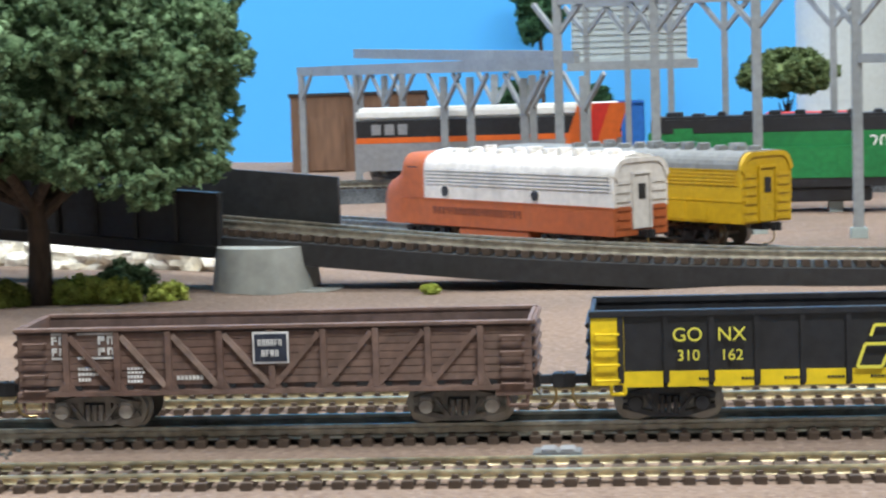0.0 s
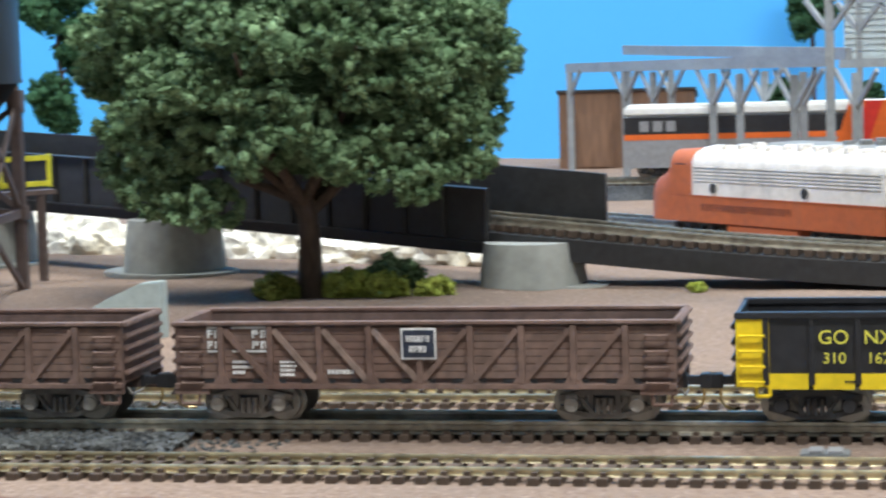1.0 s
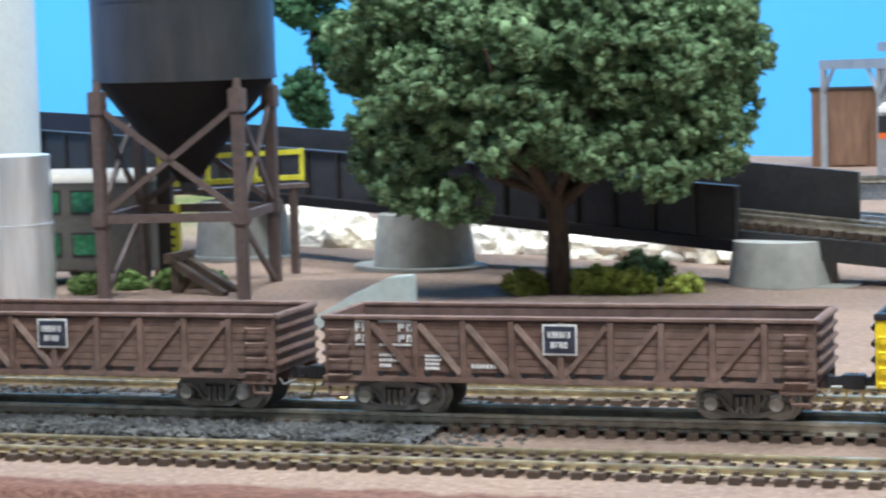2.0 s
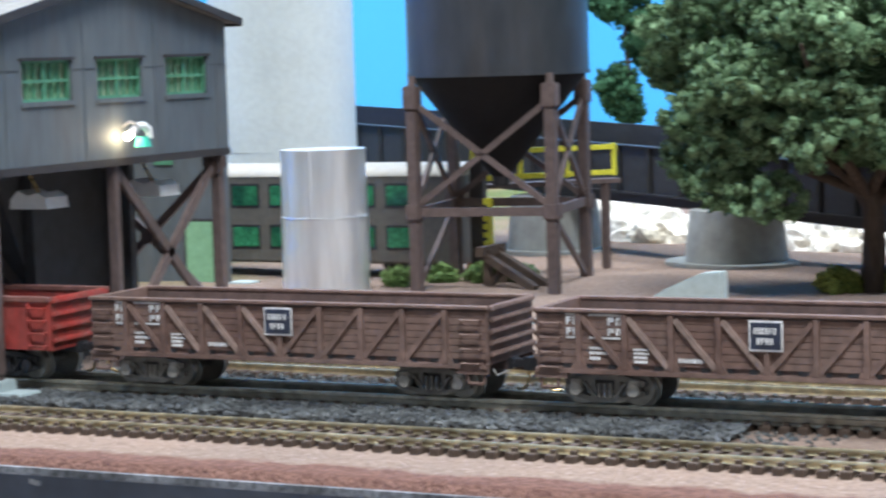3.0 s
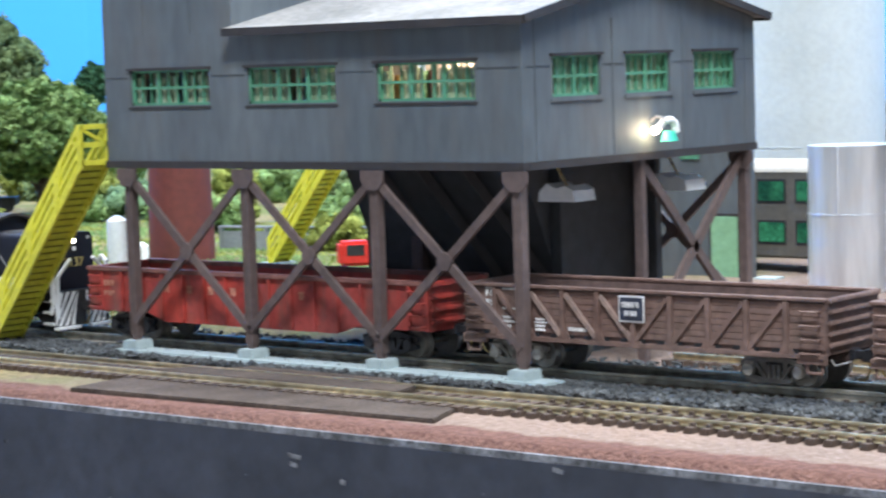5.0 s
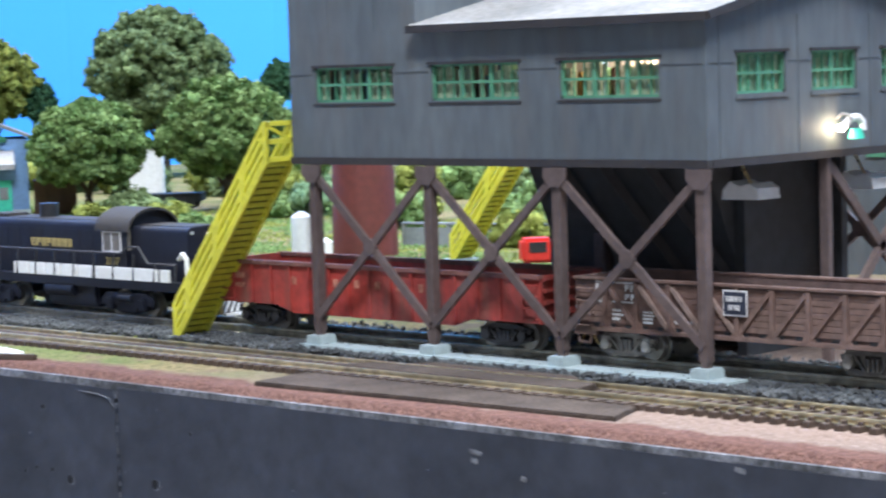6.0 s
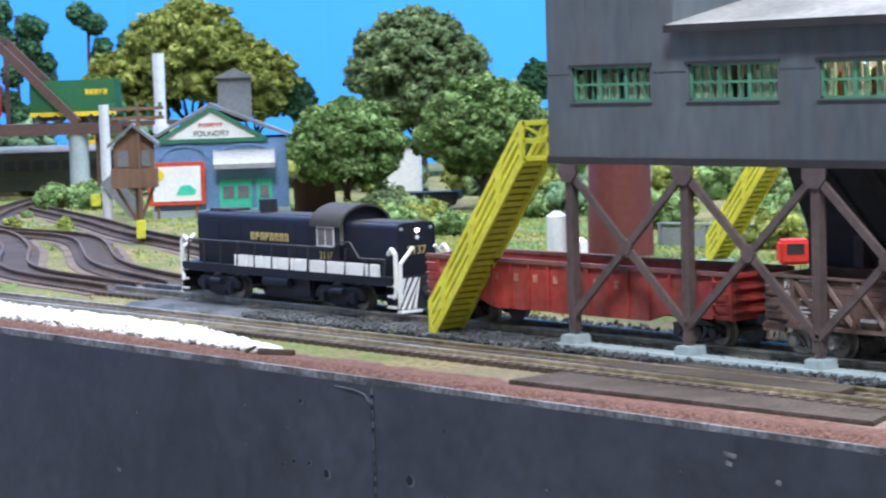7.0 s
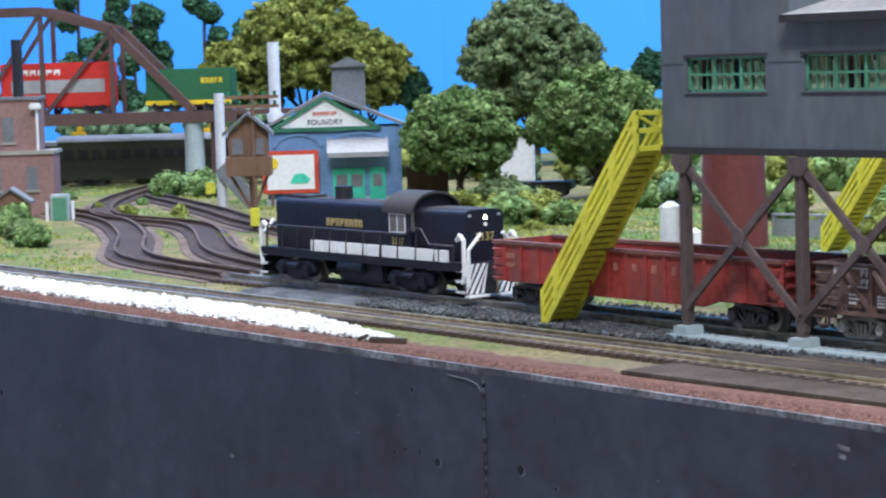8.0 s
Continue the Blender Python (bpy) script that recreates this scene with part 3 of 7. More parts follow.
def wood_gondola(x, label, seed):
    car = thing("gondola_car", x, YT, RAILTOP, label, "freight car", group="cars of the freight train")
    L, W, z0, z1 = 39.3, 9.3, 6.2, 16.0
    rng = random.Random(seed)
    part("floor", box(B(), -L + 0.8, L - 0.8, -W + 0.8, W - 0.8, 6.2, 7.4), BROWN_IN, car)
    bm = B()
    box(bm, -L, L, -1.6, 1.6, 4.6, 6.4)
    for k in np.linspace(-L + 4, L - 4, 14):
        box(bm, k - 0.35, k + 0.35, -W + 0.6, W - 0.6, 5.4, 6.4)
    part("underframe", bm, BROWN_IN, car)
    n = 7
    h = (z1 - 0.8 - z0 - 1.0) / n
    for s in (-1, 1):
        side = part("side", box(B(), -L, L, *sorted((s * (W - 0.9), s * (W - 0.35))), z0, z1), BROWN_IN, car)
        for i in range(n):
            o = rng.uniform(-0.04, 0.05)
            za = z0 + 1.0 + i * h
            part("board", box(B(), -L + 0.2, L - 0.2, *sorted((s * (W - 0.6), s * (W + o))), za + 0.03, za + h - 0.03, 0.06), BROWN, side)
        bm = B()
        box(bm, -L - 0.1, L + 0.1, *sorted((s * (W - 1.1), s * (W + 0.65))), z1 - 0.45, z1 + 0.1, 0.12)
        part("top_chord", bm, BROWN, side)
        bm = B()
        box(bm, -L, L, *sorted((s * (W - 0.5), s * (W + 0.75))), z0 - 0.55, z0 + 0.25, 0.1)
        for k in (-1, 1):
            box(bm, *sorted((k * (L - 5.6), k * L)), *sorted((s * (W - 0.4), s * (W + 0.5))), z0 - 1.4, z0 - 0.5)
        part("side_sill", bm, BROWN, side)
        xs = [-31.6, -23.7, -15.8, -7.9, 0.0, 7.9, 15.8, 23.7, 31.6]
        for k in xs:
            bm = B()
            box(bm, k - 0.5, k + 0.5, *sorted((s * W, s * (W + 0.7))), z0 + 0.2, z1 - 0.6, 0.12)
            prism(bm, [(k - 1.5, z0 + 0.25), (k + 1.5, z0 + 0.25), (k + 0.5, z0 + 1.9), (k - 0.5, z0 + 1.9)], "y", *sorted((s * (W + 0.02), s * (W + 0.45))))
            part("post", bm, BROWN, side)
        for k in xs[:-1]:
            if k < -24:
                continue
            a, b = (k + 0.6, z1 - 1.2), (k + 7.3, z0 + 0.9)
            if k >= 0:
                a, b = (k + 7.3, z1 - 1.2), (k + 0.6, z0 + 0.9)
            part("diagonal_brace", beam(B(), (a[0], s * (W + 0.28), a[1]), (b[0], s * (W + 0.28), b[1]), 0.55, 0.85), DUSTY if k < 0 else BROWN, side)
        part("diagonal_brace", beam(B(), (-31, s * (W + 0.28), z1 - 1.2), (-24.3, s * (W + 0.28), z0 + 0.9), 0.55, 0.85), BROWN, side)
        for i in range(9):
            k = -35.5 + i * 7.9
            part("door_gap", box(B(), k + 0.9, k + 6.2, *sorted((s * (W - 0.05), s * (W + 0.12))), z0 + 0.3, z0 + 0.95), BLACKP, side, "dark slot above a drop door")
        for k in (-1, 1):
            for i in range(4):
                zz = z0 + 0.4 + i * 2.4
                xa, xb = sorted((k * (L - 4.6), k * (L - 1.2)))
                bm = B()
                wire(bm, [(xa, s * W, zz), (xa, s * (W + 1.0), zz), (xb, s * (W + 1.0), zz), (xb, s * W, zz)], 0.22, 5)
                part("grab_iron", bm, BROWN, side)
            bm = B()
            wire(bm, [(k * (L - 3.9), s * W, z0 - 1.0), (k * (L - 3.7), s * W, z0 - 3.0), (k * (L - 0.9), s * W, z0 - 3.0), (k * (L - 0.7), s * W, z0 - 1.0)], 0.3, 5)
            part("stirrup_step", bm, BROWN, side)
        f = s * (W + 0.13)
        bm = B()
        sgn = 1 if s < 0 else -1
        for (xa, xb, zz, cnt, hh) in ((-33.8, -31.5, 13.6, 2, 1.3), (-33.8, -31.5, 11.9, 2, 1.2), (-26.6, -23.8, 13.6, 2, 1.3), (-26.6, -23.8, 11.9, 2, 1.2), (-29.8, -22.0, 15.0, 1, 0.42), (-29.8, -22.0, 11.3, 1, 0.42), (-33.8, -31.0, 15.0, 1, 0.42), (-33.8, -31.0, 11.3, 1, 0.42),
                                      (-29.8, -27, 9.6, 5, 0.5), (-29.8, -26.4, 8.8, 6, 0.5), (-29.8, -27.8, 7.9, 4, 0.6), (-22.2, -19.6, 9.6, 5, 0.4), (-22.2, -19.4, 9.0, 5, 0.4), (-22.2, -19.8, 8.3, 5, 0.5), (-22.2, -19.8, 7.6, 5, 0.5), (-14.6, -10.4, 7.9, 7, 0.75)):
            a, b = sorted((sgn * xa, sgn * xb))
            bars(bm, a, b, zz, cnt, hh, f if s < 0 else f + 0.09, seed)
        part("lettering", bm, LETTER, side, "small white letters, mostly worn off")
        e = part("emblem", box(B(), *sorted((sgn * -2.75, sgn * 2.75)), *sorted((s * (W + 0.7), s * (W + 0.88))), 10.3, 15.1), LETTER, side, "white framed square emblem")
        part("emblem_field", box(B(), -2.45, 2.45, *sorted((s * (W + 0.86), s * (W + 0.96))), 10.6, 14.8), EMBLEM, e)
        bm = B()
        bars(bm, -1.9, 1.9, 13.0, 6, 1.0, s * (W + 1.09) if s < 0 else s * (W + 1.0) + 0.09, 3)
        bars(bm, -1.4, 1.4, 11.4, 4, 1.0, s * (W + 1.09) if s < 0 else s * (W + 1.0) + 0.09, 4)
        part("emblem_bars", bm, LETTER, e)
    for k in (-1, 1):
        end = part("end_wall", box(B(), *sorted((k * (L - 0.7), k * L)), -W + 0.3, W - 0.3, z0 + 0.1, z1, 0.1), BROWN, car)
        for i in range(5):
            zz = z0 + 1.4 + i * 1.9
            part("end_rib", box(B(), *sorted((k * L, k * (L + 0.7))), -W + 0.5, W - 0.5, zz, zz + 0.8, 0.2), BROWN, end)
        bm = B()
        wire(bm, [(k * (L + 0.3), -W + 1, z0 - 0.6), (k * (L + 1.0), -W + 1, z0 - 1.6), (k * (L + 1.0), -3, z0 - 1.6)], 0.2, 5)
        part("cut_lever", bm, FRAME_GREY, end)
        coupler(car, k * (L - 0.4), k)
        bogie(car, k * 28.0)
    return car


def steel_gondola(x, L, label, paint, inside, seed, kind):
    car = thing("gondola_car", x, YT, RAILTOP, label, "freight car", group="cars of the freight train")
    W, z1 = 9.4, 17.0 if kind == "black" else 15.6
    z0 = 6.0
    part("floor", box(B(), -L + 0.8, L - 0.8, -W + 0.8, W - 0.8, 6.0, 7.2), inside, car)
    part("underframe", box(B(), -L, L, -1.6, 1.6, 4.6, 6.1), BLACKP, car)
    n = 14
    for s in (-1, 1):
        bm = B()
        drop = 1.6 if kind == "red" else 0.4
        prism(bm, [(-L, z0), (-L + 19, z0), (-L + 24, z0 - drop), (L - 24, z0 - drop), (L - 19, z0), (L, z0), (L, z1), (-L, z1)], "y", *sorted((s * (W - 0.9), s * W)))
        side = part("side", bm, paint, car)
        part("top_chord", box(B(), -L - 0.1, L + 0.1, *sorted((s * (W - 1.2), s * (W + 0.6))), z1 - 0.8, z1 + 0.15, 0.15), inside if kind == "black" else RIMRED, side)
        for i in range(n + 1):
            k = -L + 4.5 + (2 * L - 9) * i / n
            part("post", box(B(), k - 0.45, k + 0.45, *sorted((s * W, s * (W + 0.5))), z0 + (0.3 if abs(k) > L - 22 else -drop + 0.3), z1 - 0.7, 0.15), paint, side)
        for k in (-1, 1):
            for i in range(4):
                zz = z0 + 0.8 + i * 2.3
                xa, xb = sorted((k * (L - 4.2), k * (L - 0.8)))
                bm = B()
                wire(bm, [(xa, s * W, zz), (xa, s * (W + 1.0), zz), (xb, s * (W + 1.0), zz), (xb, s * W, zz)], 0.22, 5)
                part("grab_iron", bm, YELLOW if kind == "black" else paint, side)
        f = s * (W + 0.1)
        if kind == "black":
            for i in range(n):
                k = -L + 4.5 + (2 * L - 9) * i / n
                part("yellow_sill", box(B(), k + 0.2, k + (2 * L - 9) / n - 0.5, *sorted((s * W, s * (W + 0.22))), z0 - 0.35, z0 + 2.0), YELLOW, side)
            for k in (-1, 1):
                part("yellow_end_panel", box(B(), *sorted((k * (L - 5.0), k * (L - 0.1))), *sorted((s * W, s * (W + 0.25))), z0, z1 - 0.9), YELLOW, side, "yellow end panel with grab irons")
            part("yellow_step", wire(B(), [(-L + 3, s * W, z0), (-L + 3, s * W, z0 - 1.4), (-L + 5, s * W, z0 - 1.4), (-L + 5, s * W, z0)], 0.3, 5), YELLOW, side)
            if s < 0:
                for txt, xx, zz, sz in (("GO", -L + 14.4, 12.5, 2.9), ("NX", -L + 20.9, 12.5, 2.9), ("310", -L + 14.5, 9.6, 2.3), ("162", -L + 20.9, 9.6, 2.3)):
                    writing("lettering", txt, sz, YLETTER, side, pose(xx * MM, (f - 0.48) * MM, zz * MM, 90, 0, 0))
                bm = B()
                for a, b in (((44, 14.4), (49, 14.4)), ((42.6, 11.6), (55, 11.6)), ((44, 14.4), (43.4, 12.8)), ((42.6, 11.6), (41.4, 8.2)), ((41.4, 8.2), (45, 8.2)), ((45, 8.2), (46.4, 11.4)), ((49.5, 14.4), (53, 14.4)), ((49, 11.6), (48.4, 9.4)), ((48.4, 9.4), (52, 9.4))):
                    beam(bm, (-L + a[0] - 2.2, f - 0.5, a[1]), (-L + b[0] - 2.2, f - 0.5, b[1]), 0.25, 0.45)
                part("painted_symbol", bm, YLETTER, side, "yellow angular outline symbol")
                bm = B()
                for i in range(7):
                    bars(bm, -L + 16 + i * 6.3, -L + 18.6 + i * 6.3, 6.6, 5, 0.4, f - 0.15, i)
                part("small_lettering", bm, BLACKP, side)
        else:
            bm = B()
            rng = random.Random(seed)
            for i, k in enumerate((-24, -17, -10.5, -4, 2.5, 9, 15.5)):
                bars(bm, k - 0.7, k + 0.9, 10.8, 3, 1.7, f if s < 0 else f + 0.09, i)
            bars(bm, -L + 5, -L + 8.4, 11.5, 3, 1.3, f if s < 0 else f + 0.09, 2)
            bars(bm, -L + 5, -L + 8.4, 9.4, 3, 1.1, f if s < 0 else f + 0.09, 9)
            part("lettering", bm, FADED, side, "faded pale letters worn to traces")
    for k in (-1, 1):
        end = part("end_wall", box(B(), *sorted((k * (L - 0.7), k * L)), -W + 0.3, W - 0.3, z0 - 0.2, z1, 0.1), paint, car)
        for i in range(4):
            zz = z0 + 1.2 + i * 2.4
            part("end_rib", box(B(), *sorted((k * L, k * (L + 0.7))), -W + 0.5, W - 0.5, zz, zz + 1.0, 0.25), paint, end)
        coupler(car, k * (L - 0.4), k)
        bogie(car, k * (L - 11.5), mat_side=BLACKP)
    return car


def hood(bm, x0, x1, w, z0, z1, r=1.6):
    """A long hood with rounded upper edges."""
    out = [(-w, z0), (w, z0), (w, z1 - r)]
    for k in range(1, 6):
        a = radians(k * 18)
        out.append((w - r + r * math.cos(a), z1 - r + r * math.sin(a)))
    out += [(-y, z) for y, z in out[:1:-1]]
    return prism(bm, out, "x", x0, x1)


def switcher(x):
    """Road switcher engine; its long hood leads towards -x."""
    car = thing("diesel_locomotive", x, YT, RAILTOP, "black and white road switcher with white handrails", "locomotive", group="cars of the freight train")
    L = 47.0
    part("frame", box(B(), -L, L, -8.6, 8.6, 7.4, 9.0, 0.2), NAVY, car)
    for s in (-1, 1):
        for a, b in [(-21 + i * 6.7, -15.2 + i * 6.7) for i in range(5)] + [(12.6, 35.8), (37.2, 40.4)]:
            part("white_stripe", box(B(), a, b, *sorted((s * 7.9, s * 8.85)), 8.9, 12.0, 0.15), WHITE, car, "white painted walkway box")
        part("walkway_edge", box(B(), -L + 1, L - 1, *sorted((s * 8.5, s * 8.8)), 8.6, 9.1), NAVY, car)
        part("side_skirt", box(B(), -L + 1, L - 1, *sorted((s * 8.0, s * 8.7)), 6.8, 8.9, 0.2), NAVY, car)
    part("fuel_tank", box(B(), -9, 11.5, -7.6, 7.6, 1.6, 7.4, 0.8), NAVY, car)
    part("air_tank", tube(B(), (-8, -7.8, 5.6), (3, -7.8, 5.6), 1.5, seg=12), NAVY, car, smooth=True)
    bm = hood(B(), -41.9, 12.8, 6.0, 9.0, 22.6, 1.6)
    lh = part("long_hood", bm, NAVY, car, smooth=True)
    for i in range(9):
        k = -36 + i * 5.0
        part("door_panel", box(B(), k, k + 4.4, -6.09, -5.9, 12.4, 20.4, 0.06), NAVY, lh)
    part("roof_grille", box(B(), -40, -30, -3.5, 3.5, 22.4, 23.4, 0.3), SOOT, lh)
    part("roof_strip", box(B(), -41, 12.4, -4.2, 4.2, 22.5, 22.75, 0.1), SOOT, lh, "sooty brown roof strip")
    part("exhaust_stack", tube(B(), (-17, 0, 22), (-17, 0, 26.2), 2.5, 2.5, 16), BLACKP, lh, smooth=True)
    bm = B()
    bars(bm, -16.7, 0.6, 15.9, 8, 2.1, -6.12, 5)
    part("lettering", bm, GOLD, lh, "gold letters along the hood")
    sh = part("short_hood", hood(B(), 23.5, 44.8, 6.0, 9.0, 21.9, 1.6), NAVY, car, smooth=True)
    part("roof_strip", box(B(), 24.2, 44, -4.2, 4.2, 21.8, 22.05, 0.1), SOOT, sh, "sooty brown roof strip")
    for y in (-4.6, 4.6):
        part("class_lamp", box(B(), 43.2, 44.95, y - 0.5, y + 0.5, 20.2, 20.9, 0.1), GREY_U, sh)
    # cab with a barrel roof
    out = [(-7.5, 9.0), (7.5, 9.0), (7.5, 20.6)] + [(7.5 * math.cos(radians(a)), 20.6 + 5.0 * math.sin(radians(a))) for a in range(12, 169, 12)] + [(-7.5, 20.6)]
    cab = part("cab", prism(B(), out, "x", 12.8, 23.6), NAVY, car, smooth=True)
    roof = [(8.1 * math.cos(radians(a)), 20.5 + 5.5 * math.sin(radians(a))) for a in range(0, 181, 12)] + [(7.5 * math.cos(radians(a)), 20.5 + 4.9 * math.sin(radians(a))) for a in range(180, -1, -12)]
    part("cab_roof", prism(B(), roof, "x", 12.0, 25.0), SOOT, cab, smooth=True)
    for s in (-1, 1):
        w = part("side_window", box(B(), 14.6, 21.4, *sorted((s * 7.45, s * 7.58)), 15.8, 20.4), FRAME_GREY, cab)
        for a, b in ((14.4, 14.8), (17.8, 18.2), (21.2, 21.6)):
            part("window_bar", box(B(), a, b, *sorted((s * 7.5, s * 7.72)), 15.6, 20.6), LETTER, w)
        part("window_bar", box(B(), 14.2, 21.8, *sorted((s * 7.5, s * 7.74)), 15.3, 15.8), LETTER, w)
        part("window_bar", box(B(), 14.4, 21.6, *sorted((s * 7.5, s * 7.72)), 20.2, 20.6), LETTER, w)
    writing("cab_number", "2137", 2.7, GOLD, cab, pose(0.0180, -0.0076, 0.0124, 90, 0, 0))
    writing("hood_number", "2137", 3.0, GOLD, sh, pose(0.0449, 0, 0.0142, 90, 0, 90))
    part("headlight_housing", box(B(), 44.6, 45.1, -1.0, 1.0, 17.4, 20.9, 0.3), BLACKP, sh)
    for z in (18.3, 20.0):
        part("headlight", tube(B(), (44.9, 0, z), (45.3, 0, z), 0.5, seg=12), CREAMGLOW if z > 19 else WHITE, sh)
    for s in (-1, 1):
        part("end_window", box(B(), 23.5, 23.75, *sorted((s * 6.2, s * 7.2)), 16.0, 21.0), FRAME_GREY, cab)
        for c in (-29.5, 24.0):
            prof = [(c - 9.8, 4.4), (c - 7.6, 5.9), (c + 7.6, 5.9), (c + 9.8, 4.4), (c + 9.8, 2.8), (c + 4.6, 3.0), (c + 3.2, 1.5), (c - 3.2, 1.5), (c - 4.6, 3.0), (c - 9.8, 2.8)]
            tf = part("truck_frame", prism(B(), prof, "y", *sorted((s * 7.7, s * 8.5)), 0.15), NAVY, car)
            for k in (-6.2, 6.2):
                part("journal_box", box(B(), c + k - 1.4, c + k + 1.4, *sorted((s * 8.3, s * 9.3)), 1.8, 4.8, 0.4), NAVY, tf)
            part("brake_cylinder", tube(B(), (c - 2.6, s * 8.8, 4.6), (c + 2.6, s * 8.8, 4.6), 0.9, seg=12), NAVY, tf)
    # railings
    for s in (-1, 1):
        for i in range(12):
            k = -L + 4 + i * (2 * L - 8) / 11
            part("railing_post", tube(B(), (k, s * 8.9, 9), (k, s * 8.4, 13.2 if k > 31 else 15.4), 0.32, seg=6), BLACKP, car)
        part("handrail", wire(B(), [(-L + 4, s * 8.3, 15.3), (22, s * 8.3, 15.3), (25, s * 8.3, 17.0), (29, s * 8.3, 17.0), (32.5, s * 8.3, 13.2), (L - 4, s * 8.3, 13.2)], 0.26), BLACKP, car)
        for k in (-1, 1):
            part("corner_handrail", wire(B(), [(k * (L - 1), s * 8.2, 4), (k * (L - 0.2), s * 8.2, 6), (k * (L - 0.2), s * 8.2, 14.6), (k * (L - 1.6), s * 8.2, 16.0), (k * (L - 3.2), s * 8.0, 14.6)], 0.6), WHITE, car, "white corner handrail")
            part("end_handrail", wire(B(), [(k * (L + 0.5), s * 7.4, 3), (k * (L + 0.6), s * 7.4, 12.4), (k * (L + 0.6), s * 3.4, 16.2)], 0.5), WHITE, car, "white end handrail")
            bm = B()
            for z in (1.6, 4.2, 6.8):
                box(bm, *sorted((k * (L - 3.4), k * L)), *sorted((s * 6.0, s * 8.4)), z, z + 0.4)
            st = part("steps", bm, BLACKP, car)
            for z in (1.6, 4.2, 6.8):
                part("step_edge", box(B(), *sorted((k * (L - 3.4), k * (L + 0.1))), *sorted((s * 8.3, s * 8.6)), z, z + 0.6), WHITE, st)
    for k in (-1, 1):
        p = part("pilot", box(B(), *sorted((k * (L - 0.6), k * (L + 0.3))), -8.2, 8.2, 1.0, 9.0, 0.1), BLACKP, car)
        for s in (-1, 1):
            for i in range(-3, 4):
                y = i * 1.9
                out = [(max(min(v, 8.1), 1.2), z) for v, z in ((y, 1.3), (y + 1.0, 1.3), (y + 5.6, 8.8), (y + 4.6, 8.8))]
                if out[1][0] - out[0][0] > 0.3 or out[2][0] - out[3][0] > 0.3:
                    if s < 0:
                        out = [(-8.1 - 1.2 + v, z) for v, z in out]
                    part("white_slash", prism(B(), out, "x", *sorted((k * (L + 0.28), k * (L + 0.42)))), WHITE, p)
            part("footboard", box(B(), *sorted((k * (L - 0.2), k * (L + 1.6))), *sorted((s * 1.6, s * 8.2)), 0.5, 1.1), WHITE, p)
        coupler(car, k * (L - 1.2), k)
        bogie(car, -29.5 if k < 0 else 24.0, 12.4, NAVY)
    return car


S0 = {"wood_b": -56.5, "wood_a": -143.7, "red": -240.6, "black": 43.0, "loco": -349.6}
car_b = wood_gondola(S0["wood_b"], "brown wood-sided gondola with white square emblem, weathered", 11)
car_a = wood_gondola(S0["wood_a"], "brown wood-sided gondola coupled behind the red gondola", 12)
car_red = steel_gondola(S0["red"], 48.6, "faded red steel gondola with worn pale lettering", RED, BROWN_IN, 21, "red")
car_black = steel_gondola(S0["black"], 51.5, "black gondola with yellow ends and yellow lettering", BLACKP, BLACKP, 22, "black")
loco = switcher(S0["loco"])


# ---- plants ----
def clump_shapes(level):
    out = []
    for v in range(5):
        bm = B()
        bmesh.ops.create_icosphere(bm, subdivisions=level, radius=1.0)
        for p in bm.verts:
            d = p.co.normalized()
            k = 1 + 0.45 * noise.noise(d * 1.9 + Vector((v * 9, 0, 0))) + 0.55 * noise.noise(d * 4.3 + Vector((0, v * 7, 0))) + 0.40 * noise.noise(d * 9.0 + Vector((0, 0, v * 5)))
            p.co = d * k
        bm.verts.ensure_lookup_table()
        out.append((np.array([p.co[:] for p in bm.verts]), np.array([[q.index for q in f.verts] for f in bm.faces])))
        bm.free()
    return out


CLUMPS = {1: clump_shapes(1), 2: clump_shapes(2), 3: clump_shapes(3)}


def crown_lobes(cx, cy, cz, rx, ry, rz, n, r0, r1, seed, low=-0.75):
    """Uneven clusters set apart over the shell of one large form, so that dark gaps stay between them."""
    rng = np.random.RandomState(seed)
    out = []
    for _ in range(n * 30):
        if len(out) >= n:
            break
        d = rng.normal(size=3)
        d /= np.linalg.norm(d)
        if d[2] < low:
            continue
        r = rng.uniform(r0, r1)
        k = rng.uniform(0.84, 1.06)
        p = np.array((cx + d[0] * (rx - r * 0.8) * k, cy + d[1] * (ry - r * 0.8) * k, cz + d[2] * (rz - r * 0.8) * k))
        if all(np.linalg.norm(p - np.array(o[:3])) > 0.62 * (r + o[3]) for o in out):
            out.append((*p, r * rng.uniform(0.95, 1.25), r * rng.uniform(0.95, 1.2), r * rng.uniform(0.7, 0.9)))
    return out


